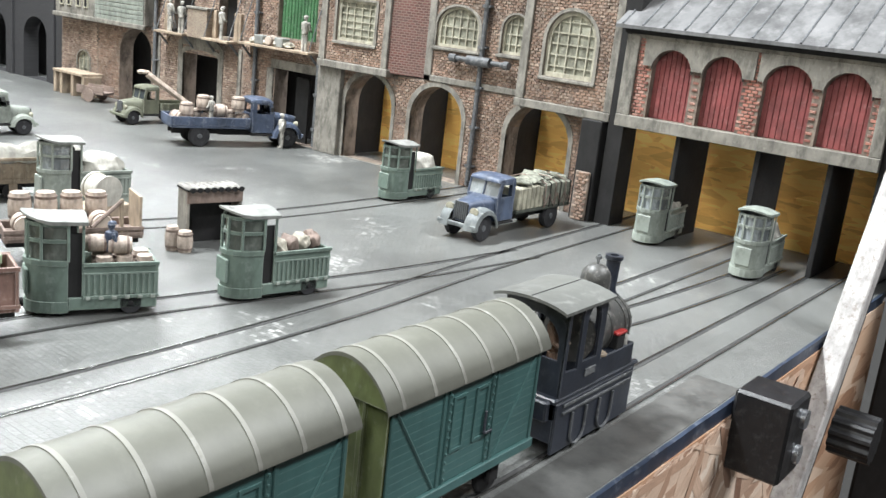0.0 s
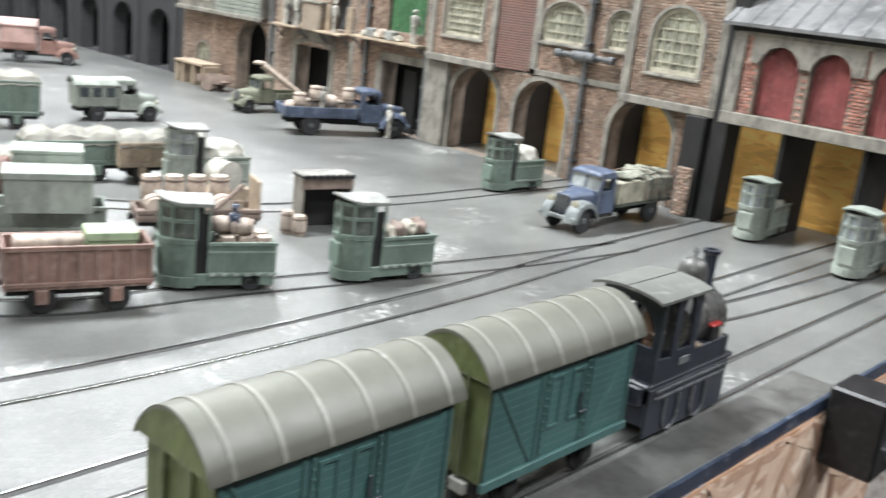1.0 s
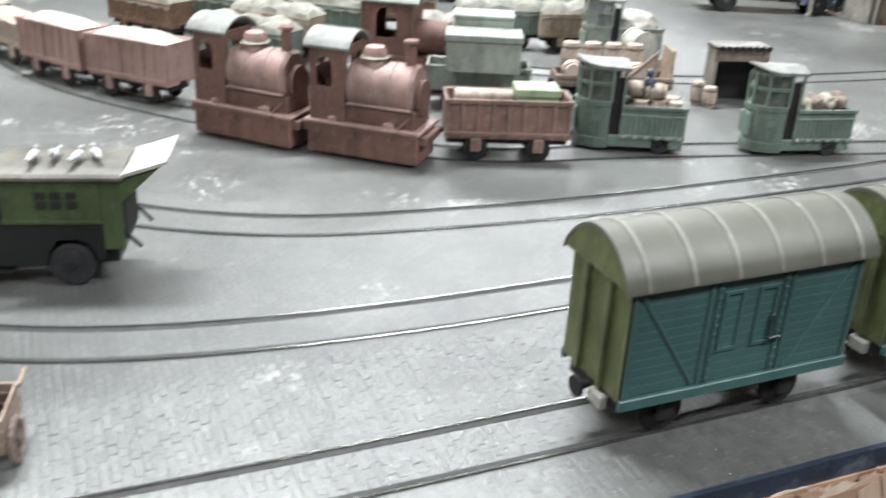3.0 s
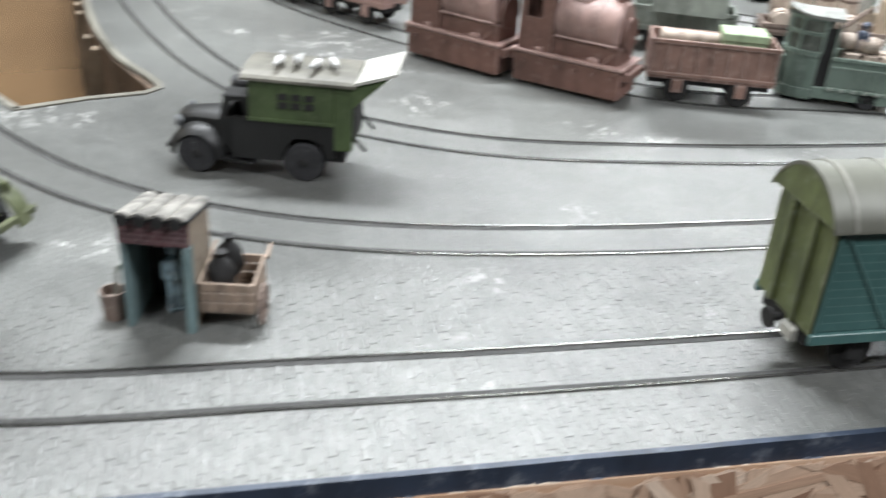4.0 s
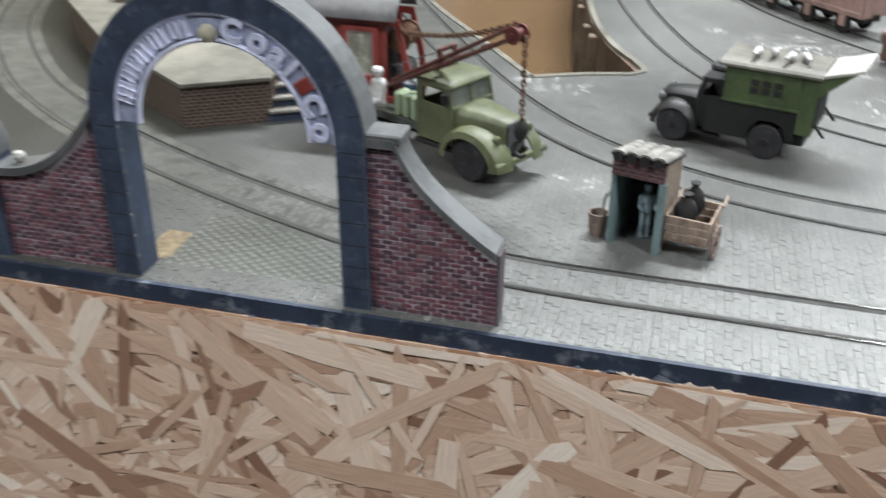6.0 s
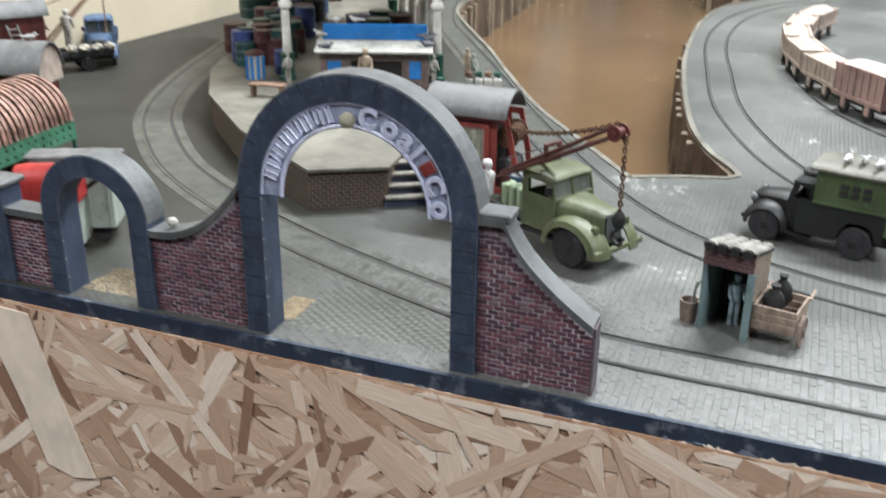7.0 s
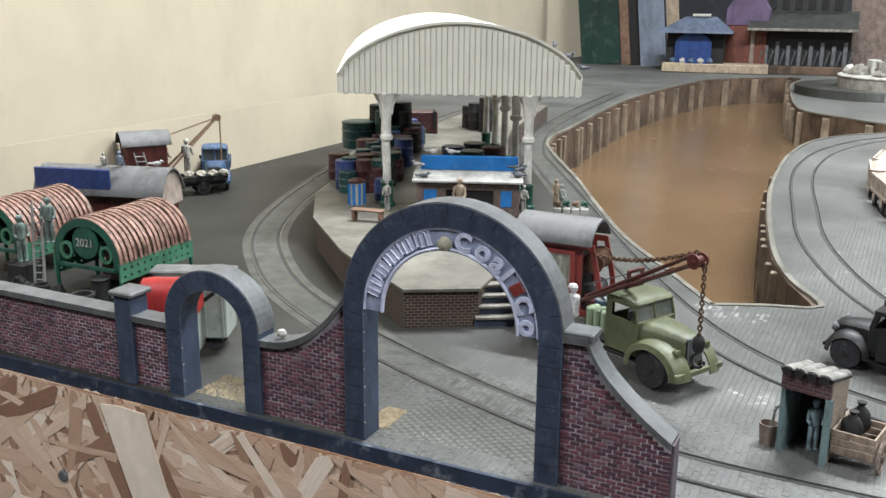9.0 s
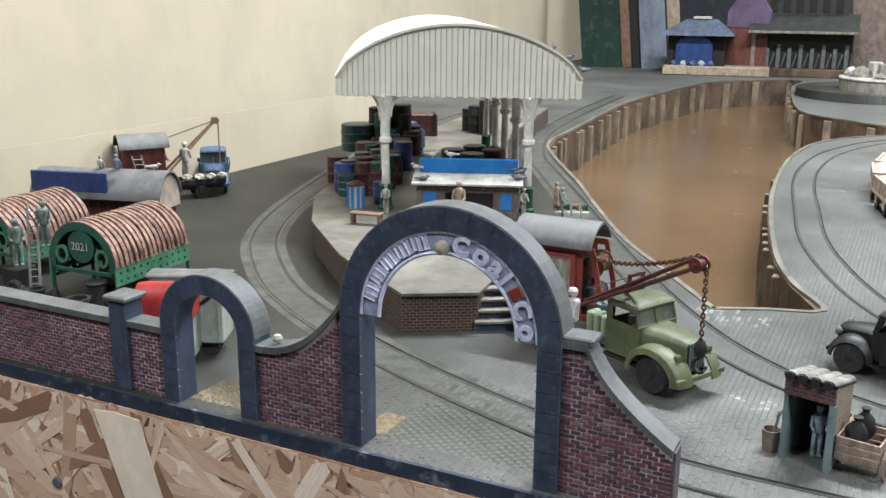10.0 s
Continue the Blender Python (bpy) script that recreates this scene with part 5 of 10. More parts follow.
def facade():
    # bay with the tall arched window, and the arcade below it
    t = thing("warehouse", label="red brick arcaded warehouse with arched iron windows", category="building")
    wall_part(t, 166, 233, 64, 165, [arch(182, 217, 82, 104, 122)], FX - 6, FX + 10)
    wall_part(t, 233, 314, 66, 165, [arch(272, 307, 90, 104, 117), arch(234, 254, 91, 106, 116)])
    window(t, 182, 217, 82, 104, 122, FX - 6, 5, 6)
    window(t, 272, 307, 90, 104, 117, FX, 6, 4)
    window(t, 234, 254, 91, 106, 116, FX, 4, 4)
    wall_part(t, 176, 340, 0, 66, [arch(195, 242, 0.01, 40, 63), arch(278, 323, 0.01, 40, 63)])
    for a in ((195, 242), (278, 323), (340, 385)):
        arch_ring(t, a[0], a[1], 40, 63)
    trim_bar(t, 166, 234, 61, 66, FX - 9, FX + 2)
    trim_bar(t, 233, 314, 66, 70)
    trim_bar(t, 166, 171, 66, 165, FX - 8, FX - 4)
    trim_bar(t, 228, 234, 66, 165, FX - 8, FX - 4)
    trim_bar(t, 308, 314, 66, 165)
    b = mesh()
    box(b, FX - 12, 168, 0, FX + 12, 182, 61, 0.6)
    part("corner_pillar", b, M_DARK, t)
    b = mesh()
    box(b, FX - 14, 170, 0, FX - 12.2, 180, 30, 0.6)
    brick_field(part("buttress", b, M_WMORTAR, t), 170, 180, 0, 30, [], FX - 14, M_BPF)
    # oriel with its square window and splayed dark brick side
    wall_part(t, 343, 408, 67, 165, [rect(357, 84, 394, 113)], FX - 6, FX + 10)
    window(t, 357, 394, 84, 100, 113, FX - 6, 5, 6, True)
    trim_bar(t, 341, 409, 64, 69, FX - 9, FX + 2)
    trim_bar(t, 343, 348, 69, 165, FX - 8, FX - 4)
    trim_bar(t, 403, 409, 69, 165, FX - 8, FX - 4)
    b = mesh()
    plate(b, [(FX - 5.9, 343), (FX + 1, 315), (FX + 8, 315), (FX + 2, 343)], [], 67, 165, on_xy)
    part("splayed_side", b, M_FBRICKD, t, "dark red brick splayed side")
    wall_part(t, 340, 412, 0, 67, [arch(340.5, 385, 0.01, 40, 63)])
    b = mesh()
    box(b, FX - 5, 388, 0, FX, 411, 64, 0.5)
    part("pilaster", b, M_TRIM, t)
    # inside: partitions, near-black to carry the arch shade, and the yellow backing
    for y in (247, 328, 390):
        b = partition(y)
        part("partition", b, M_DARK, t)
    b = mesh()
    box(b, FX + 46, 8, 0, FX + 50, 420, 66)
    part("backing_board", b, M_TILEB, t, "yellow strand board backing")
    for y, z in ((205, 30), (220, 47), (292, 26), (300, 45), (352, 38), (360, 20), (60, 30), (80, 22), (120, 40), (28, 33), (40, 18)):
        b = mesh()
        box(b, FX + 44.6, y - 7, z - 1.2, FX + 46, y + 7, z + 1.2, 0.3, None)
        bmesh.ops.rotate(b, cent=(FX + 45, y, z), matrix=Matrix.Rotation(radians((y * 37) % 120 - 60), 3, "X"), verts=b.verts)
        part("strand", b, M_TILEB, t)
    drain_pipe(266, 2, 165)
    d = thing("pipe_bracket", FX - 4, 266, 84, 0, "crossed pipe junction on the warehouse wall", "pipe")
    b = mesh()
    rod(b, (-1, -21, 0), (-1, 22, 0), 1.7, 1.7, 12)
    rod(b, (-2, -9, 0), (-2, 9, 0), 3.2, 3.2, 12)
    rod(b, (-1, -23, 0), (-1, -19, 0), 2.6, 2.6, 10)
    rod(b, (-1, 19, 0), (-1, 24, 0), 2.6, 2.6, 10)
    part("cross_pipe", b, M_PIPE, d, smooth=True)
    drain_pipe(412, 2, 66)

    # loading bay with green shutter
    t = thing("goods_store", label="brown brick goods store with green shutter and platform", category="building")
    wall_part(t, 412, 500, 0, 165, [rect(416, 0.01, 462, 55), rect(420, 79, 462, 118)])
    b = mesh()
    box(b, FX + 4, 420, 79, FX + 6, 462, 118)
    sh = part("shutter", b, M_GSHUT, t, "ribbed green shutter")
    for k in range(12):
        b = mesh()
        rod(b, (FX + 4, 422 + k * 3.4, 79), (FX + 4, 422 + k * 3.4, 118), 1.0, 1.0, 8)
        part("rib", b, M_GSHUT, sh)
    balcony(t, 414, 492, 72)
    trim_bar(t, 412, 466, 55, 62)
    trim_bar(t, 463, 470, 0, 55)
    # Black sheet standing for the shaded inside of the store.
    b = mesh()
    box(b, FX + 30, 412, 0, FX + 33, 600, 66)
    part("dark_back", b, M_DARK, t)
    b = mesh()
    box(b, FX + 8, 432, 0, FX + 10, 446, 50)
    part("inner_door", b, M_DARK, t)
    drain_pipe(482, 30, 165)
    figure(FX - 8, 424, 72, 100, 25)
    for y, z, s in ((470, 72, 5), (448, 72, 4.5)):
        b = mesh()
        box(b, FX - 12, y - s, z, FX - 4, y + s, z + 7, 0.5)
        solid("packing_case", b, M_SROOF, "pale packing case on the loading platform", "crate", "crates")
    barrel(FX - 8, 459, 72, 90, 4, 9)
    for y, w in ((440, 9), (452, 7), (463, 8), (478, 10)):
        b = mesh()
        lump(b, (FX - 8, y, 74), (4.5, w / 2, 2.8), y, 0.3)
        solid("sack", b, M_SACK, "pale grain sack on the loading platform", "sack", "sacks", smooth=True)

    t = thing("loading_house", label="pinkish brick house with hoist doors and platform", category="building")
    wall_part(t, 500, 612, 0, 165, [rect(529, 0.01, 575, 54), rect(510, 72, 532, 108), rect(563, 72, 590, 108)], material=M_BRICKW)
    balcony(t, 504, 536, 70)
    balcony(t, 561, 598, 70)
    b = mesh()
    box(b, FX - 9, 536, 68, FX, 561, 91, 0.5)
    part("parapet", b, M_BRICKW, t, "pale brick parapet between the platforms")
    b = mesh()
    box(b, FX - 10, 535, 91, FX + 0.4, 562, 93, 0.4)
    part("parapet_cap", b, M_TRIM, t)
    arch_ring(t, 529, 575, 52, 58, 3.0)
    for y0, y1 in ((500.5, 505), (523, 528), (576, 581), (606, 611)):
        trim_bar(t, y0, y1, 0, 64, FX - 1.4, FX + 1)
    b = mesh()
    plate(b, [(522, 61), (582, 61), (574, 66), (552, 70), (530, 66)], [], FX - 2, FX + 0.5, on_yz)
    part("pediment", b, M_TRIM, t, "low stone pediment over the doorway")
    # Black sheet that colours in the shade behind the hoist doors.
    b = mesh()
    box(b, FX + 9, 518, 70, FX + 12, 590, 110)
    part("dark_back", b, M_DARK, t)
    for y in (505.5, 535.5, 595):
        b = mesh()
        box(b, FX - 3, y - 4, 70, FX, y + 4, 92, 0.4)
        part("open_door", b, M_WOOD, t, "open plank hoist door")
    figure(FX - 9, 517, 70, 60, 25)
    figure(FX - 9, 568, 70, 120, 25)
    figure(FX - 9, 583, 70, 90, 26)
    t = thing("sack_truck", FX - 9, 575, 70, 80, "thin grey sack truck on the loading platform", "hand truck", rx=-12)
    b = mesh()
    for s in (-2, 2):
        rod(b, (s, 0, 1), (s, 0, 17), 0.4, 0.4, 6)
    for z in (4, 9, 14):
        rod(b, (-2, 0, z), (2, 0, z), 0.35, 0.35, 6)
    part("frame", b, M_PIPE, t)
    b = mesh()
    lathe(b, (0, 0.4, 1.8), [(1.7, -2.6), (1.8, -2.2), (0.5, -2.0), (0.5, 2.0), (1.8, 2.2), (1.7, 2.6)], 12, "x")
    part("axle", b, M_DARK, t)
    drain_pipe(610, 30, 165)

    t = thing("archway_house", label="brown house over a dark archway with drab bay", category="building")
    wall_part(t, 612, 700, 0, 75, [arch(619, 666, 0.01, 45, 66)])
    wall_part(t, 700, 760, 0, 75, [arch(712, 732, 14, 30, 38)], material=M_BRICKW)
    window(t, 712, 732, 14, 30, 38, FX, 3, 3)
    b = mesh()
    box(b, FX - 10, 618, 70, FX + 10, 755, 165, 1.0)
    bay = part("bay", b, M_TRIM, t, "drab pale grey bay")
    for k in range(14):
        b = mesh()
        box(b, FX - 10.7, 618.5, 71 + k * 4, FX - 9.8, 690, 74.4 + k * 4, 0.2)
        part("siding_board", b, M_KHAKI, bay)
    for y in (704, 716, 731, 743):
        b = mesh()
        box(b, FX - 10.6, y - 2.4, 79, FX - 10, y + 2.4, 92, 0.2)
        part("slit_window", b, M_DARK, bay, "narrow dark window")
        b = mesh()
        plate(b, rect(y - 3.4, 78, y + 3.4, 93), [rect(y - 2.4, 79, y + 2.4, 92)], FX - 11.2, FX - 10, on_yz)
        part("slit_frame", b, M_FRAME, bay)
    b = mesh()
    box(b, FX - 12, 616, 67, FX - 9, 757, 71, 0.5)
    part("bay_sill", b, M_TRIM, bay)
    # Black sheet giving the archway its shaded depth by colour.
    b = mesh()
    box(b, FX + 30, 612, 0, FX + 33, 760, 75)
    part("dark_back", b, M_DARK, t)
    t = thing("market_bench", 690, 700, 0, 0, "rough wooden bench with side boards", "bench")
    b = mesh()
    box(b, -9, -24, 19, 12, 24, 21.5, 0.3)
    part("top", b, M_WOOD, t)
    for y in (-23, -6, 12, 22):
        b = mesh()
        box(b, -8, y - 2, 0, 10, y + 2, 19, 0.3)
        part("leg", b, M_WOOD, t)
    b = mesh()
    box(b, 6, -18, 2, 8, 18, 17)
    part("back_board", b, M_RUST, t)
    t = thing("barrow", 684, 660, 0, 20, "low brown two-wheeled barrow", "barrow")
    b = mesh()
    box(b, -8, -14, 7, 8, 14, 9, 0.3)
    box(b, -8, -14, 9, -7, 14, 14, 0.2)
    box(b, 7, -14, 9, 8, 14, 14, 0.2)
    part("tray", b, M_TUB, t)
    for s in (-1, 1):
        b = mesh()
        lathe(b, (s * 9.5, 0, 6), [(5.8, -0.7), (6.0, 0), (5.8, 0.7)], 18, "x")
        part("wheel", b, M_TUB, t)

    # Arcade brick has the dimness of this end put into its colour.
    t = thing("dimmed_arcade", label="grey wall, dim light put into its colour, with a row of round arches", category="building")
    holes = [arch(787 + 76 * k, 829 + 76 * k, 0.01, 42, 61) for k in range(6)]
    wall_part(t, 760, 1260, 0, 165, holes, FX, FX + 16, M_DWALL)
    # Black sheet in place of the shade inside the arches.
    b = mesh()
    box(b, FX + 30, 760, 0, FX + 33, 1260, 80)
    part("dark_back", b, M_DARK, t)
    for k in range(7):
        b = mesh()
        box(b, FX - 3, 770 + 76 * k, 0, FX, 778 + 76 * k, 165, 0.5)
        part("pilaster", b, M_DWALL, t)

    # red-doored house on legs at the front corner
    t = thing("red_door_house", label="brick house with four red arched doors and sheet roof", category="building")
    x = 698.0
    doors = ((117, 141), (88, 111), (51, 77), (22, 46))
    wall_part(t, 12, 156, 62, 117, [arch(a, c, 68, 95, 107) for a, c in doors], x, x + 12, M_RBRICK, singles=290)
    for a, c in doors:
        b = mesh()
        plate(b, arch(a - 1, c + 1, 67, 95, 108), [], x + 5, x + 7, on_yz)
        d = part("red_door", b, M_RDOOR, t, "faded red plank door")
        n = 8
        for k in range(n):
            y0 = a + (c - a) * k / n
            y1 = a + (c - a) * (k + 1) / n
            tt = abs((y0 + y1 - a - c) / (c - a))
            b = mesh()
            box(b, x + 4.2, y0 + 0.2, 68.2, x + 5.4, y1 - 0.2, 95 + 12 * math.sqrt(max(0, 1 - tt * tt)) - 0.8, 0.15)
            part("plank", b, M_RDOOR, d)
    for lo, hi, pair in ((82, 146, doors[:2]), (17, 80, doors[2:])):
        b = mesh()
        bottom = [(lo, 97)]
        for a, c in sorted(pair):
            m, r = (a + c) / 2, (c - a) / 2
            bottom += [(a, 97), (a, 95.2)] + [(m - r * math.cos(math.pi * k / 12), 95.2 + 12 * math.sin(math.pi * k / 12)) for k in range(1, 12)] + [(c, 95.2), (c, 97)]
        bottom.append((hi, 97))
        plate(b, bottom + [(hi, 111.5), (lo, 111.5)], [], x - 2.2, x + 0.4, on_yz)
        part("arch_head", b, M_TRIM, t, "grey board cut into two round door heads")
    trim_bar(t, 12, 158, 61, 68, x - 3, x + 1)
    trim_bar(t, 150, 158, 68, 113, x - 2.4, x + 1)
    trim_bar(t, 12, 18, 68, 113, x - 2.4, x + 1)
    trim_bar(t, 14, 156, 111.5, 114, x - 1.4, x + 1)
    # Added black strip that paints in the shadow under the eave.
    b = mesh()
    box(b, x - 2, 8, 113.5, x + 4, 160, 117)
    part("eave_shadow_board", b, M_DARK, t)
    b = mesh()
    plate(b, [(x - 7, 116), (x + 62, 158), (x + 62, 160), (x - 7, 118)], [], 6, 164, lambda u, v, w: Vector((u, w, v)))
    roof = part("roof", b, M_SLATE, t, "pale grey sheet roof with raised seams")
    for k in range(13):
        y = 10 + k * 12.5
        b = mesh()
        rod(b, (x - 6.6, y, 118.4), (x + 62, y, 160.2), 0.7, 0.7, 6)
        part("seam", b, M_PIPE, roof)
    wall_part(t, 156, 166, 0, 165, [], x + 6, FX + 10, M_DARK)
    for y in (124, 78, 40):
        b = mesh()
        box(b, x + 2, y - 6, 0, x + 46, y - 3, 62, 0.4)
        part("leg", b, M_DARK, t)
    b = mesh()
    box(b, x, 6, 0, x + 60, 12, 117)
    part("end_wall", b, M_DARK, t)
    # plain back and cap to close the row of houses
    b = mesh()
    box(b, 775, 0, -5, 790, 1260, 170)
    solid("wall_row_back", b, M_DARK, "plain dark back of the house row", "wall", kind="structure")


# ---------------------------------------------------------------- vehicles (front towards +x, origin on the ground)
def wheel(parent, x, y, z, r, w, material=None, spokes=False, hub=None):
    b = mesh()
    lathe(b, (x, y, z), [(r * 0.55, -w / 2), (r * 0.93, -w / 2), (r, -w * 0.3), (r, w * 0.3), (r * 0.93, w / 2), (r * 0.55, w / 2)], 20, "y")
    t = part("wheel", b, material or M_TYRE, parent, smooth=True)
    b = mesh()
    lathe(b, (x, y, z), [(0.2, -w * 0.62), (r * 0.2, -w * 0.6), (r * 0.3, -w * 0.35), (r * 0.56, -w * 0.42), (r * 0.56, w * 0.42), (r * 0.3, w * 0.35), (r * 0.2, w * 0.6), (0.2, w * 0.62)], 16, "y")
    part("rim", b, hub or M_KHAKI, t)
    return t


def barrel(x, y, z, lying=None, r=3.4, h=8.5, label="small pale wooden barrel", group="barrels"):
    t = thing("barrel", x, y, z, 0, label, "barrel", group)
    prof = [(r * 0.8, 0), (r * 0.97, h * 0.3), (r, h * 0.5), (r * 0.97, h * 0.7), (r * 0.8, h)]
    b = mesh()
    if lying is None:
        lathe(b, (0, 0, 0), prof, 16)
        ax, c0 = "z", Vector((0, 0, 0))
    else:
        lathe(b, (0, -h / 2, r), prof, 16, "y")
        ax, c0 = "y", Vector((0, -h / 2, r))
        t.matrix_world = pose(x * MM, y * MM, z * MM, 0, 0, lying)
    part("cask", b, M_BARREL, t, smooth=True)
    for f in (0.12, 0.78):
        b = mesh()
        lathe(b, c0, [(r * 0.8, h * f), (r * 0.93, h * f), (r * 0.97, h * (f + 0.1)), (r * 0.8, h * (f + 0.1))], 16, ax)
        part("hoop", b, M_TUB, t)
    return t


def rail_lorry(x, y, rz, body, label, load="none", roof=None):
    t = thing("rail_lorry", x, y, 0, rz, label, "rail lorry", "rail lorries")
    b = mesh()
    box(b, -22, -8.6, 2.4, 8, 8.6, 7.0, 0.3)
    part("frame", b, body, t)
    b = mesh()
    box(b, -22, -8.4, 7, 3, -7.6, 19, 0.2)
    box(b, -22, 7.6, 7, 3, 8.4, 19, 0.2)
    box(b, -22.4, -8.4, 7, -21.4, 8.4, 19, 0.2)
    box(b, 2.2, -8.4, 7, 3.2, 8.4, 19, 0.2)
    box(b, -22, -8, 6.8, 3, 8, 7.6)
    tub = part("load_box", b, body, t)
    for s in (-1, 1):
        b = mesh()
        box(b, -22.6, s * 8.9 - 0.5, 18.2, 3.2, s * 8.9 + 0.3, 19.6, 0.15)
        part("top_rail", b, body, tub)
        b = mesh()
        box(b, -22.6, s * 8.9 - 0.5, 6.4, 3.2, s * 8.9 + 0.3, 7.6, 0.15)
        part("sole_bar", b, body, tub)
        b = mesh()
        box(b, -22.4, s * 8.7 - 0.4, 15.2, 3, s * 8.7 + 0.25, 15.9, 0.1)
        part("hinge_rail", b, body, tub)
        for k in range(12):
            b = mesh()
            box(b, -21.6 + k * 2.05, s * 8.55 - 0.25, 7.6, -20.9 + k * 2.05, s * 8.55 + 0.3, 15.2)
            part("rib", b, body, tub)
        for k in range(6):
            b = mesh()
            box(b, -21.2 + k * 4.4, s * 9.1 - 0.5, 6.2, -19.6 + k * 4.4, s * 9.1 + 0.6, 7.4, 0.2)
            part("hinge_block", b, M_SGREY, tub)
    # bowed cab
    n = 10
    bow = [(8.0 + 13.0 * math.cos(math.pi * (k / n - 0.5)) ** 0.8 if abs(k / n - 0.5) < 0.499 else 8.0, 8.2 * math.sin(math.pi * (k / n - 0.5))) for k in range(n + 1)]
    ring = [(8.0, -8.2)] + [(p[0], p[1]) for p in bow[1:-1]] + [(8.0, 8.2)]
    b = mesh()
    plate(b, ring, [], 1.8, 19.5, on_xy)
    cab = part("cab", b, body, t, "bow-fronted cab", smooth=True)
    b = mesh()
    plate(b, [(8 + (u - 8) * 1.05, v * 1.05) for u, v in ring], [], 18.6, 20.4, on_xy)
    part("waist_band", b, body, cab)
    b = mesh()
    plate(b, [(8 + (u - 8) * 1.05, v * 1.05) for u, v in ring], [], 1.6, 5.6, on_xy)
    part("skirt_band", b, body, cab)
    b = mesh()
    plate(b, [(8 + (u - 8) * 0.9, v * 0.9) for u, v in ring], [], 20.4, 33, on_xy)
    part("cab_glass", b, M_SCREEN if body is M_SGREY else M_CABPANE, cab, "dusty cab glazing")
    for (u, v) in ring[::2]:
        b = mesh()
        box(b, u - 0.6, v * 0.97 - 0.5, 20, u + 0.4, v * 0.97 + 0.5, 33, 0.12)
        part("window_post", b, body, cab)
    for z in (26.5, 32.2):
        b = mesh()
        plate(b, [(8 + (u - 8) * 0.99, v * 0.99) for u, v in ring], [[(8.3 + (u - 8) * 0.9, v * 0.9) for u, v in ring]], z, z + 1.3, on_xy)
        part("glazing_bar", b, body, cab)
    b = mesh()
    box(b, 20.4, -4, 7.5, 21.6, 4, 16.8, 0.3)
    part("front_panel", b, body, cab)
    for s in (-1, 1):
        b = mesh()
        box(b, 2.6, s * 8.1 - 0.4, 7, 3.5, s * 8.1 + 0.4, 33, 0.1)
        part("door_post", b, body, cab)
        # Black plate paints in the shade of the open doorway.
        b = mesh()
        box(b, 3.4, s * 7.2 - 0.3, 6, 8.6, s * 7.2 + 0.3, 30, 0.1)
        part("doorway", b, M_DARK, cab)
    b = mesh()
    rr = [(1.6, -9.2)] + [(8 + (u - 8) * 1.12, v * 1.12) for u, v in ring[1:-1]] + [(1.6, 9.2)]
    plate(b, rr, [], 33, 34.2, on_xy)
    for v in b.verts:
        v.co.z += 2.6 * max(0.0, 1 - (v.co.y / 9.2) ** 2) * (1 if v.co.z > 33.6 else 0.5)
    bmesh.ops.subdivide_edges(b, edges=[e for e in b.edges if abs((e.verts[0].co - e.verts[1].co).y) > 4], cuts=2)
    for v in b.verts:
        v.co.z = max(v.co.z, 33.0 + 3.0 * max(0.0, 1 - (v.co.y / 9.4) ** 2) * (1.0 if v.co.z > 33.4 else 0.0))
    part("cab_roof", b, roof or M_SROOF, cab, "pale domed cab roof", smooth=True)
    for xx in (-13, 10):
        for s in (-1, 1):
            wheel(t, xx, s * (7.6 if xx < 0 else 5.5), 4.2, 4.0, 2.0, M_TYRE, hub=M_DARK)
    rnd = random.Random(int(x))
    lumps = []
    if load == "sacks":
        for k in range(4):
            b = mesh()
            lump(b, (-18 + k * 5.5, rnd.uniform(-3, 3), 18.5 + rnd.uniform(0, 4)), (3.6, 4.5, 4), k, 0.4)
            part("sack", b, M_SACK if k % 2 else M_TUB, t, "lumpy cloth bundle", smooth=True)
    if load == "tarp":
        b = mesh()
        lump(b, (-8, 0, 20), (13, 8.2, 7.5), 3, 0.3, 3)
        part("tarpaulin", b, M_TARP, t, "crumpled pale tarpaulin", smooth=True)
    return t


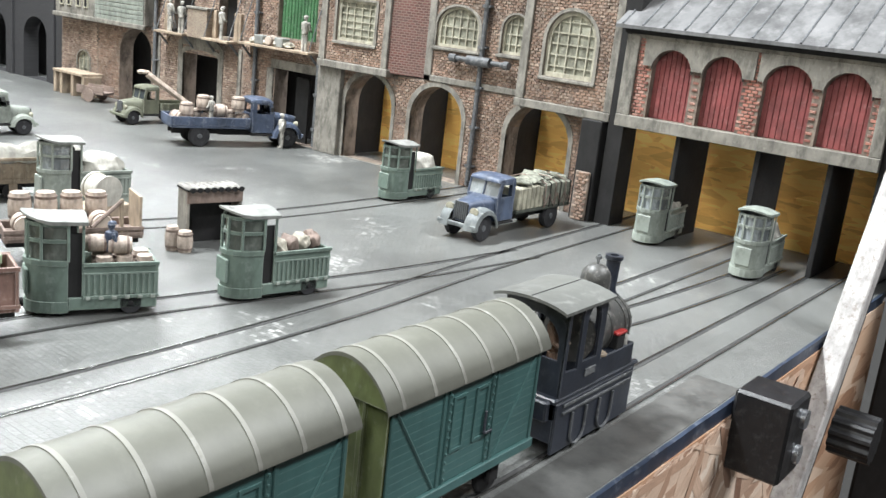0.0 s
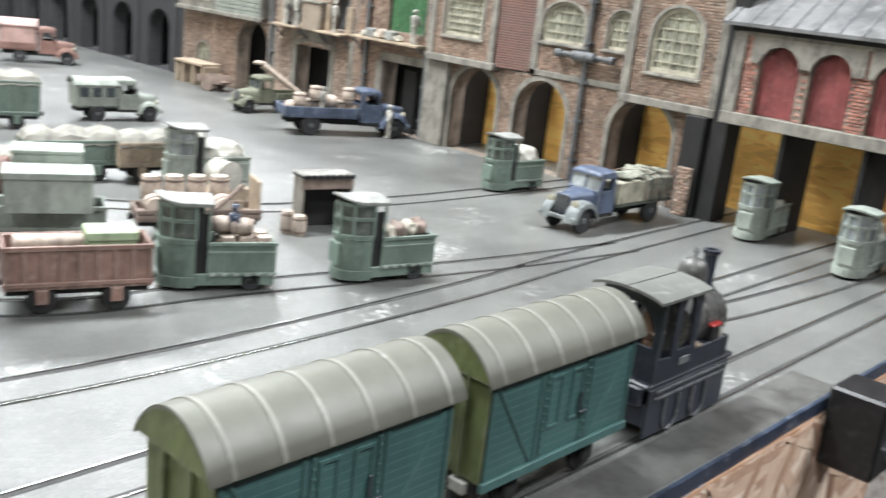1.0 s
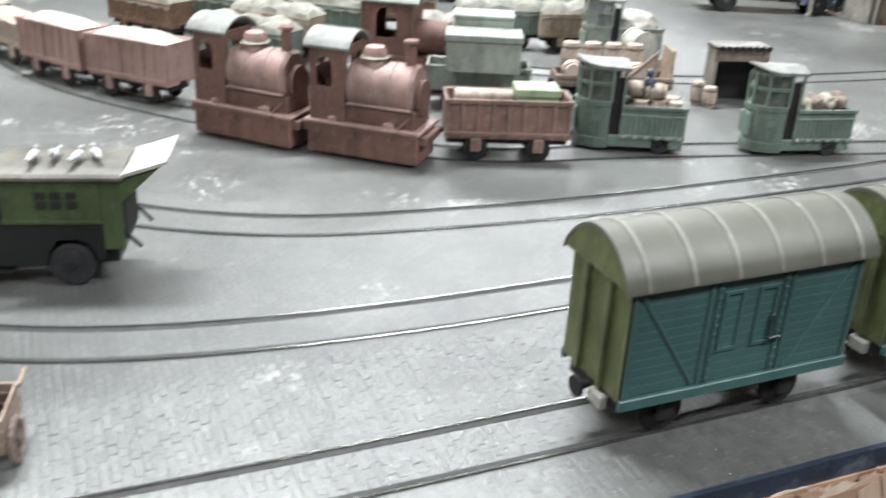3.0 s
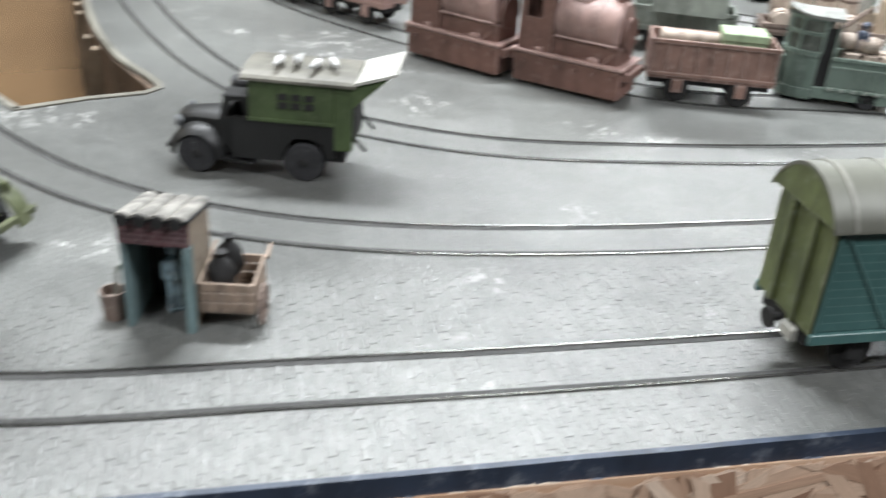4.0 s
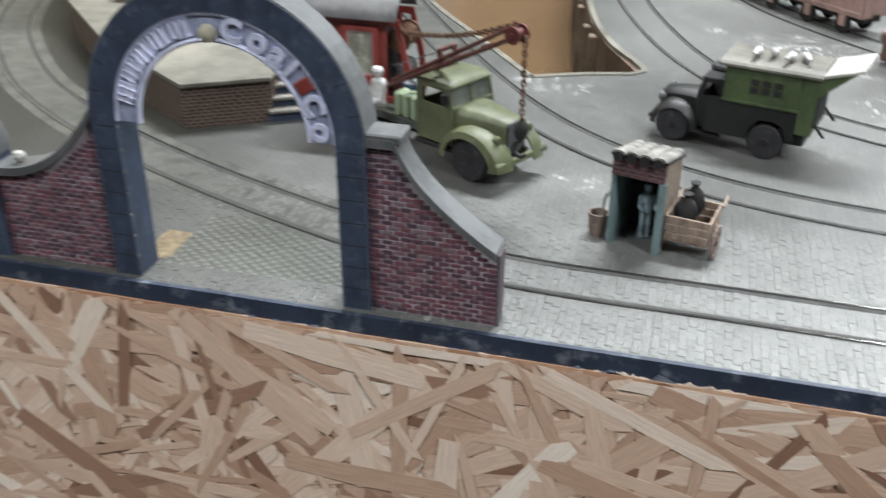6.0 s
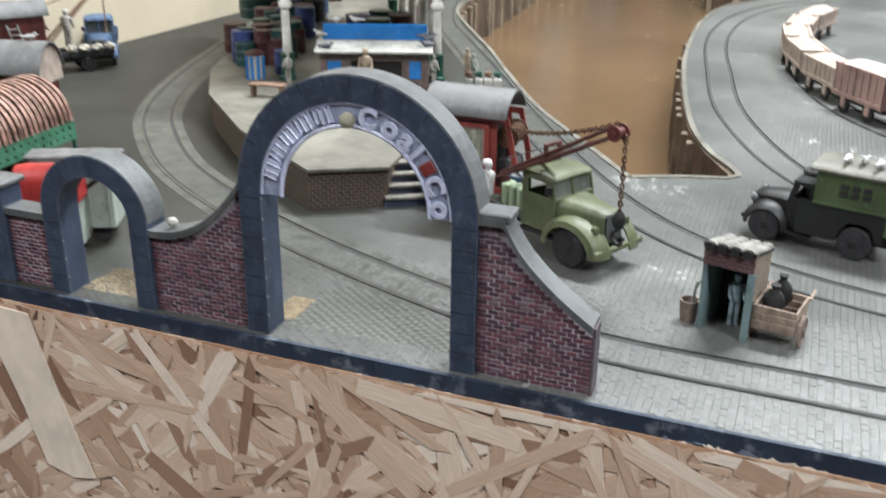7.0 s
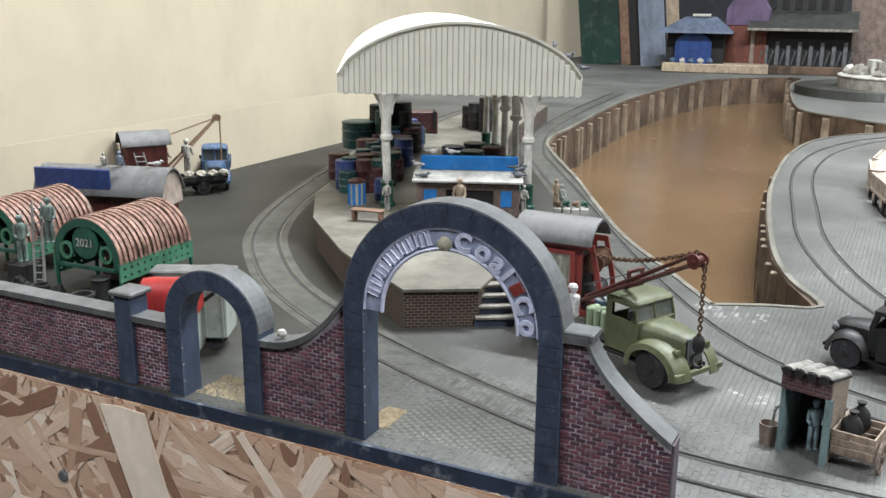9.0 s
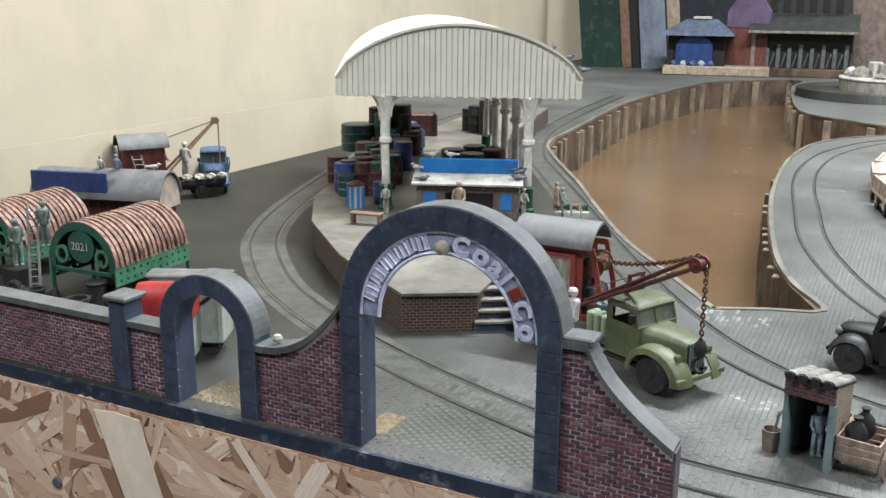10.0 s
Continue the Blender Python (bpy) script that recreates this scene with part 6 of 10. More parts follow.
def steam_tram(x, y, rz, label):
    """Black side-tank engine, rear of the frame at local x = 0."""
    t = thing("steam_engine", x, y, 0, rz, label, "locomotive")
    b = mesh()
    box(b, 1, -10.5, 1.6, 47, -9.3, 17, 0.3)
    box(b, 1, 9.3, 1.6, 47, 10.5, 17, 0.3)
    box(b, 1, -10, 12, 47, 10, 18)
    box(b, 1, -9.5, 5, 3, 9.5, 17)
    box(b, 45, -9.5, 5, 47, 9.5, 17)
    sk = part("skirt", b, M_BLACK, t, "black side skirts")
    for s in (-1, 1):
        for z in (15.5, 13.2):
            b = mesh()
            box(b, 4, s * 10.8 - 0.3, z, 45, s * 10.8 + 0.3, z + 0.8, 0.1)
            part("strap", b, M_PIPE, sk)
        for xx in (14, 30):
            b = mesh()
            for k in range(12):
                a0, a1 = math.pi + math.pi * k / 12, math.pi + math.pi * (k + 1) / 12
                rod(b, (xx + 4 * math.cos(a0), s * 10.9, 6 + 4 * math.sin(a0)), (xx + 4 * math.cos(a1), s * 10.9, 6 + 4 * math.sin(a1)), 0.45, 0.45, 6)
            rod(b, (xx - 4, s * 10.9, 6), (xx - 4, s * 10.9, 12.5), 0.45, 0.45, 6)
            rod(b, (xx + 4, s * 10.9, 6), (xx + 4, s * 10.9, 12.5), 0.45, 0.45, 6)
            part("guard_bar", b, M_PIPE, sk)
    for xx in (13, 33):
        for s in (-1, 1):
            wheel(t, xx, s * 8, 5.6, 5.4, 1.6, M_DARK, hub=M_PIPE)
    b = mesh()
    box(b, -0.5, -10.5, 17, 50, 10.5, 18.6, 0.4)
    box(b, 48, -9, 12, 51, 9, 18, 0.5)
    box(b, -2.5, -9, 12, 0, 9, 18, 0.5)
    part("footplate", b, M_BLACK, t)
    b = mesh()
    box(b, 22.6, -10.3, 18.6, 45, -6.6, 25.5, 0.3)
    box(b, 22.6, 6.6, 18.6, 45, 10.3, 25.5, 0.3)
    part("side_tank", b, M_BLACK, t)
    b = mesh()
    lathe(b, (21, 0, 30.5), [(8.6, 0), (8.6, 23.5), (8.2, 24.4), (5, 25.2), (0.5, 25.6)], 32, "x")
    boil = part("boiler", b, M_BOILER, t, "dusty riveted boiler", smooth=True)
    for xx in (32, 40.5, 43.2):
        b = mesh()
        lathe(b, (xx, 0, 30.5), [(8.6, -0.5), (8.95, -0.4), (8.95, 0.4), (8.6, 0.5)], 32, "x")
        part("boiler_band", b, M_BOILER, boil)
    for q, xx in enumerate((41.6, 44.3)):
        for k in range(20):
            a = 2 * math.pi * k / 20
            b = mesh()
            lathe(b, (xx, 8.7 * math.cos(a), 30.5 + 8.7 * math.sin(a)), [(0.1, -0.4), (0.35, 0), (0.1, 0.4)], 6, "x")
            part("rivet", b, M_BOILER, boil)
    b = mesh()
    lathe(b, (33, 0, 38), [(6.2, -1.5), (5.4, 0.6), (4.6, 1.4), (4.6, 7.6), (4.2, 9.4), (3.0, 11.0), (1.2, 11.8), (0.2, 11.9)], 24)
    dome = part("dome", b, M_BOILER, t, "tall rounded dome", smooth=True)
    b = mesh()
    rod(b, (33, 0, 49.5), (33, 0, 53), 0.5, 0.5, 8)
    rod(b, (33, 0, 51.4), (33, 0, 52.2), 1.0, 1.0, 8)
    rod(b, (28, -1.5, 38.5), (28, -1.5, 43.5), 1.1, 1.1, 8)
    rod(b, (28, 1.5, 38.5), (28, 1.5, 43), 0.9, 0.9, 8)
    part("safety_valve", b, M_BOLT, dome)
    b = mesh()
    lathe(b, (43.3, 0, 38), [(3.6, 0), (2.5, 1.2), (1.9, 2.2), (2.2, 11.3), (2.8, 11.8), (2.8, 13), (1.5, 13), (1.4, 10)], 20)
    part("chimney", b, M_BLACK, t, "tapered black chimney", smooth=True)
    # cab
    b = mesh()
    for s in (-1, 1):
        plate(b, rect(1.5, 18.6, 23, 45), [[(2.8, 26), (9.5, 25.5), (9.5, 43), (2.8, 43)], arch(12, 20, 27, 38, 43.5, 8)], s * 10 - 0.4, s * 10 + 0.4, on_xz)
    plate(b, rect(-10, 18.6, 10, 45), [arch(-7.5, -2.5, 34, 39, 41.5, 8), arch(2.5, 7.5, 34, 39, 41.5, 8)], 22, 22.8, on_yz)
    plate(b, rect(-10, 18.6, 10, 45), [arch(-8, 8, 29, 33, 41, 14)], 1.5, 2.3, on_yz)
    part("cab", b, M_BLACK, t, "open black cab")
    b = mesh()
    vault(b, -3.5, 24.5, -11.8, 11.8, 44.6, 46.5, 0.9)
    roof = part("cab_roof", b, M_CABROOF, t, "grey curved cab roof", smooth=True)
    b = mesh()
    rod(b, (-3, 0, 46.45), (24, 0, 46.45), 0.22, 0.22, 5)
    part("roof_seam", b, M_DARK, roof)
    b = mesh()
    box(b, 33, -10.2, 25.4, 38, -7.2, 30, 0.3)
    tool = part("tool_box", b, M_DARK, t)
    b = mesh()
    box(b, 32.6, -10.6, 30, 38.4, -6.9, 31, 0.3)
    part("red_lid", b, M_REDP, tool, "red lid")
    b = mesh()
    lathe(b, (40.5, -8.6, 25.5), [(1.3, 0), (1.3, 2.6), (0.8, 3.4), (0.9, 4.2), (0.2, 4.8)], 12)
    part("lamp", b, M_FIG, t, "small brass lamp", smooth=True)
    b = mesh()
    lathe(b, (25.5, -8.4, 25.5), [(2.4, 0), (2.4, 0.6), (1.8, 0.9)], 16)
    part("filler_cap", b, M_WOOD, t)
    b = mesh()
    box(b, 14, -10.8, 22, 20, -10.4, 24.5, 0.2)
    part("nameplate", b, M_PIPE, t)
    for k in range(5):
        b = mesh()
        p = Vector((-3 - k * 1.6, 0, 11 - 1.2 * math.sin(k)))
        for q in range(8):
            a0, a1 = 2 * math.pi * q / 8, 2 * math.pi * (q + 1) / 8
            u = Vector((1, 0, 0))
            w = Vector((0, 1, 0)) if k % 2 else Vector((0, 0, 1))
            rod(b, p + u * 1.1 * math.cos(a0) + w * 0.7 * math.sin(a0), p + u * 1.1 * math.cos(a1) + w * 0.7 * math.sin(a1), 0.3, 0.3, 5)
        part("coupling_link", b, M_DARK, t)
    figure(x + 8, y - 3, 18, 0, 23, M_WOODR, label="brown cast driver figure in the cab")
    return t


def goods_van(x, y, rz, label):
    """Covered van, rear end at local x = 0, 60 long."""
    t = thing("goods_van", x, y, 0, rz, label, "goods van", "vans of the train")
    L = 60.0
    b = mesh()
    box(b, 0.6, -11, 12, L - 0.6, 11, 38)
    body = part("body", b, M_VGREEN, t, "dark teal-green plank sides")
    for xe, s in ((0.0, -1), (L, 1)):
        b = mesh()
        prof = [(-11, 12), (11, 12), (11, 38)] + [(11 * math.cos(math.pi * k / 12), 38 + 7 * math.sin(math.pi * k / 12) ** 0.8) for k in range(1, 12)] + [(-11, 38)]
        plate(b, prof, [], xe, xe + 0.9 * -s, on_yz)
        ends = part("end_board", b, M_VEND, t, "olive planked end")
        xe += 0.6 * s
        for yy in (-4.5, 4.5):
            b = mesh()
            box(b, xe - 0.7, yy - 0.9, 12, xe + 0.7, yy + 0.9, 40, 0.3)
            part("end_post", b, M_VEND, ends)
    for k in range(12):
        for s in (-1, 1):
            b = mesh()
            box(b, 1, s * 11.0 - 0.16, 13 + k * 2.08, L - 1, s * 11.0 + 0.16, 15.03 + k * 2.08)
            part("plank", b, M_VGREEN, body)
    for s in (-1, 1):
        for xa, xb in ((2, 18), (42, 58)):
            b = mesh()
            d = 1 if xa < 20 else -1
            x0, x1 = (xa, xb) if d > 0 else (xb, xa)
            rod(b, (x0, s * 11.2, 37), (x1, s * 11.2, 13), 0.4, 0.4, 6)
            part("brace", b, M_VGREEN, body)
        for xx in (1.2, 19.5, 21.5, 38.5, 40.5, L - 1.2):
            b = mesh()
            box(b, xx - 0.5, s * 11.3 - 0.3, 12, xx + 0.5, s * 11.3 + 0.3, 38, 0.15)
            part("stanchion", b, M_VGREEN, body)
        for xx in (25.5, 34.5):
            b = mesh()
            y0, y1 = sorted((s * 11.1, s * 11.55))
            plate(b, rect(xx - 2.6, 20, xx + 2.6, 34), [rect(xx - 1.9, 20.7, xx + 1.9, 33.3)], y0, y1, on_xz)
            part("door_frame", b, M_VGREEN, body)
        for xx in (21.5, 38.5):
            for k in range(11):
                b = mesh()
                rod(b, (xx, s * 11.4, 14 + k * 2.1), (xx, s * 11.95, 14 + k * 2.1), 0.45, 0.3, 6)
                part("bolt_head", b, M_VGREEN, body)
        b = mesh()
        box(b, 36, s * 11.7 - 0.3, 21, 36.7, s * 11.7 + 0.3, 27, 0.15)
        box(b, 36, s * 12.1 - 0.3, 21, 39, s * 12.1 + 0.3, 21.7, 0.15)
        part("door_handle", b, M_BLACK, body)
        b = mesh()
        box(b, 0, s * 11.5 - 0.6, 10, L, s * 11.5 + 0.6, 12.6, 0.2)
        part("sole_bar", b, M_VGREEN, t)
    b = mesh()
    vault(b, -2, L + 2, -12.6, 12.6, 38, 47, 0.9, 18)
    roof = part("roof", b, M_VROOF, t, "pale grey curved roof", smooth=True)
    for xe in (-1.9, L + 1.1):
        b = mesh()
        arc = [(12.3 * q / 9, 38 + 8.6 * max(0.0, 1 - (q / 9) ** 2) ** 0.8) for q in range(9, -10, -1)]
        plate(b, arc, [], xe, xe + 0.8, on_yz)
        part("lunette", b, M_VEND, roof, "olive roof end board")
    for k in range(6):
        xx = 3 + k * (L - 6) / 5
        b = mesh()
        vault(b, xx - 0.5, xx + 0.5, -12.7, 12.7, 38.2, 47.25, 0.9, 18)
        part("roof_strap", b, M_STRAP, roof, smooth=True)
    b = mesh()
    box(b, 1, -9, 8, L - 1, 9, 12)
    part("underframe", b, M_DARK, t)
    for xx in (14, L - 14):
        for s in (-1, 1):
            wheel(t, xx, s * 7.6, 5.4, 5.2, 1.6, M_DARK, hub=M_PIPE)
            b = mesh()
            box(b, xx - 2.2, s * 9.4 - 0.8, 4, xx + 2.2, s * 9.4 + 0.8, 9.5, 0.4)
            part("axle_box", b, M_DARK, t)
            b = mesh()
            rod(b, (xx, s * 9.4, 9), (xx - 7, s * 9.4, 11.5), 0.6, 0.6, 6)
            rod(b, (xx, s * 9.4, 9), (xx + 7, s * 9.4, 11.5), 0.6, 0.6, 6)
            part("spring", b, M_DARK, t)
    for xe, s in ((0, -1), (L, 1)):
        b = mesh()
        rod(b, (xe, 0, 10), (xe + s * 2.5, 0, 10), 1.0, 1.0, 10)
        rod(b, (xe + s * 2.5, 0, 10), (xe + s * 3.3, 0, 10), 2.4, 2.4, 14)
        part("buffer", b, M_DARK, t)
        b = mesh()
        box(b, xe + s * 0.9 - 0.9, -8, 8.4, xe + s * 0.9 + 0.9, -3, 11.6, 0.3)
        part("step", b, M_WHITE if s < 0 else M_DARK, t)
    return t


def rust_loco(x, y, rz, label):
    """Saddle-tank engine in rust red, centred, front towards +x."""
    t = thing("tank_engine", x, y, 0, rz, label, "locomotive", "rusty engines")
    b = mesh()
    box(b, -22, -9.5, 1.5, 22, 9.5, 13, 0.5)
    sk = part("skirt", b, M_RUST, t, "boxed rust-red skirt")
    for s in (-1, 1):
        for k in range(6):
            b = mesh()
            rod(b, (-18 + k * 7.2, s * 9.4, 10), (-18 + k * 7.2, s * 10.2, 10), 0.8, 0.8, 8)
            part("bolt", b, M_RUST, sk)
    b = mesh()
    box(b, -23, -10.5, 13, 23, 10.5, 14.4, 0.3)
    part("footplate", b, M_RUSTP, t)
    b = mesh()
    lathe(b, (-8, 0, 25), [(6.5, 0), (6.5, 29)], 24, "x")
    box(b, -8, -8, 14, 20, 8, 21, 0.4)
    part("boiler", b, M_RUST, t, smooth=True)
    b = mesh()
    lathe(b, (-7, 0, 27.5), [(8.6, 0), (9.2, 0.6), (9.2, 24.5), (8.4, 25.6), (0.5, 26)], 28, "x")
    part("saddle_tank", b, M_RUSTP, t, "dusty pink saddle tank", smooth=True)
    b = mesh()
    lathe(b, (15, 0, 35), [(2.4, 0), (2.0, 1), (2.0, 9), (2.8, 9.6), (2.6, 10.6)], 16)
    part("chimney", b, M_RUST, t, smooth=True)
    b = mesh()
    lathe(b, (1, 0, 35.4), [(5.4, 0), (4.6, 1.4), (4.4, 4.4), (3.4, 6.4), (0.3, 7.2)], 18)
    dome = part("dome", b, M_RUSTP, t, smooth=True)
    b = mesh()
    lathe(b, (1, 0, 37.6), [(4.7, 0), (5.6, 0.5), (4.6, 1.0)], 18)
    part("dome_ring", b, M_BALE, dome, "pale ring")
    for k in range(4):
        b = mesh()
        lathe(b, (-5 + k * 7.4, 0, 27.5), [(9.1, -0.35), (9.45, -0.2), (9.45, 0.2), (9.1, 0.35)], 26, "x")
        part("tank_band", b, M_RUSTP, t, smooth=True)
    for s in (-1, 1):
        b = mesh()
        rod(b, (-6, s * 9.8, 22), (19, s * 9.8, 22), 0.35, 0.35, 6)
        part("handrail", b, M_RUSTP, t)
        b = mesh()
        rod(b, (14, s * 8.6, 14.5), (20, s * 6.5, 21), 0.9, 0.9, 8)
        part("steam_pipe", b, M_RUST, t)
    b = mesh()
    for s in (-1, 1):
        plate(b, rect(-21, 14.4, -7, 42), [arch(-18.5, -12, 27, 34, 38, 8)], s * 9 - 0.4, s * 9 + 0.4, on_xz)
    plate(b, rect(-9, 14.4, 9, 42), [arch(-6.5, -2, 33, 36, 39, 8), arch(2, 6.5, 33, 36, 39, 8)], -7.8, -7, on_yz)
    plate(b, rect(-9, 14.4, 9, 42), [arch(-6.5, -2, 33, 36, 39, 8), arch(2, 6.5, 33, 36, 39, 8)], -21, -20.2, on_yz)
    part("cab", b, M_RUST, t, "rust-red cab")
    b = mesh()
    vault(b, -23, -5, -10.5, 10.5, 42, 47, 0.9)
    part("cab_roof", b, M_SROOF, t, "pale grey curved roof", smooth=True)
    for xx in (-12, 10):
        for s in (-1, 1):
            b = mesh()
            lump(b, (xx, s * 8.5, 15), (2.6, 1.8, 1.8), xx, 0.4, 1)
            part("fitting", b, M_RUSTP, t)
    for s in (-1, 1):
        b = mesh()
        box(b, s * 23.5 - 1.5, -8, 9, s * 23.5 + 1.5, 8, 12.5, 0.4)
        part("buffer_beam", b, M_RUST, t)
    return t


def open_wagon(x, y, rz, body, label, length=42.0, load="none", top=23.0, name="open_wagon", tarp=None, width=17.0, group="wagons"):
    t = thing(name, x, y, 0, rz, label, "wagon", group)
    h, w = length / 2, width / 2
    b = mesh()
    box(b, -h, -w, 9, h, w, 11)
    box(b, -h, -w, 11, h, -w + 1, top, 0.15)
    box(b, -h, w - 1, 11, h, w, top, 0.15)
    box(b, -h, -w, 11, -h + 1, w, top, 0.15)
    box(b, h - 1, -w, 11, h, w, top, 0.15)
    bd = part("body", b, body, t)
    for s in (-1, 1):
        for z0, z1 in ((top - 1.4, top + 0.2), (10.2, 11.6)):
            b = mesh()
            box(b, -h - 0.3, s * (w + 0.3) - 0.4, z0, h + 0.3, s * (w + 0.3) + 0.4, z1, 0.12)
            part("rail", b, body, bd)
        n = int(length / 6)
        for k in range(n + 1):
            xx = -h + 0.8 + (length - 1.6) * k / n
            b = mesh()
            box(b, xx - 0.5, s * (w + 0.2) - 0.35, 9, xx + 0.5, s * (w + 0.2) + 0.35, top, 0.1)
            part("strap", b, body, bd)
        for xx in (-h * 0.5, h * 0.5):
            wheel(t, xx, s * 7.4, 5, 4.8, 1.6, M_DARK, hub=M_PIPE)
            b = mesh()
            box(b, xx - 2, s * (w - 0.2) - 0.7, 3.6, xx + 2, s * (w - 0.2) + 0.7, 9, 0.4)
            part("axle_box", b, body, t)
    b = mesh()
    box(b, -h + 1, -6, 6.5, h - 1, 6, 9)
    for s in (-1, 1):
        rod(b, (s * h, 0, 9.5), (s * (h + 2.4), 0, 9.5), 1.0, 1.6, 10)
    part("underframe", b, M_DARK, t)
    if load == "tarp":
        n, m = 26, 12
        b = mesh()
        g = []
        for i in range(n + 1):
            row = []
            for j in range(m + 1):
                u, v = -1 + 2 * i / n, -1 + 2 * j / m
                z = top + 1.0 + 5.5 * (1 - abs(v) ** 1.6) * (0.55 + 0.45 * abs(math.cos(u * 5.2))) + 1.8 * noise.noise(Vector((u * 3 + x, v * 3, y))) + 1.1 * abs(noise.noise(Vector((u * 7 + y, v * 4, x))))
                if abs(v) > 0.99:
                    z = top - 1.6 - 1.2 * abs(math.sin(u * 8))
                if abs(u) > 0.99:
                    z = min(z, top + 0.6)
                row.append(b.verts.new((u * (h + 0.8), v * (w + 0.9), z)))
            g.append(row)
        for i in range(n):
            for j in range(m):
                b.faces.new((g[i][j], g[i + 1][j], g[i + 1][j + 1], g[i][j + 1]))
        bmesh.ops.solidify(b, geom=list(b.faces), thickness=0.35)
        part("tarpaulin", b, tarp or M_TARP, t, "draped off-white tarpaulin", smooth=True)
    if load == "bulk":
        n, m = 12, 6
        b = mesh()
        g = [[b.verts.new(((-1 + 2 * i / n) * (h - 1), (-1 + 2 * j / m) * (w - 1), top - 1 + 4.0 * (1 - (-1 + 2 * j / m) ** 2) * (1 - (-1 + 2 * i / n) ** 4) + 0.7 * noise.noise(Vector((i * 0.7, j * 0.9, x))))) for j in range(m + 1)] for i in range(n + 1)]
        for i in range(n):
            for j in range(m):
                b.faces.new((g[i][j], g[i + 1][j], g[i + 1][j + 1], g[i][j + 1]))
        part("load", b, tarp or M_TARP, t, "heaped pale load", smooth=True)
    return t


def crate(x, y, z, rz, sx, sy, sz, material, label):
    t = thing("crate", x, y, z, rz, label, "crate", "crates")
    b = mesh()
    box(b, -sx, -sy, 0, sx, sy, sz * 0.82, 0.2)
    part("box", b, material, t)
    b = mesh()
    box(b, -sx - 0.5, -sy - 0.5, sz * 0.82, sx + 0.5, sy + 0.5, sz, 0.3)
    part("lid", b, material, t)
    return t


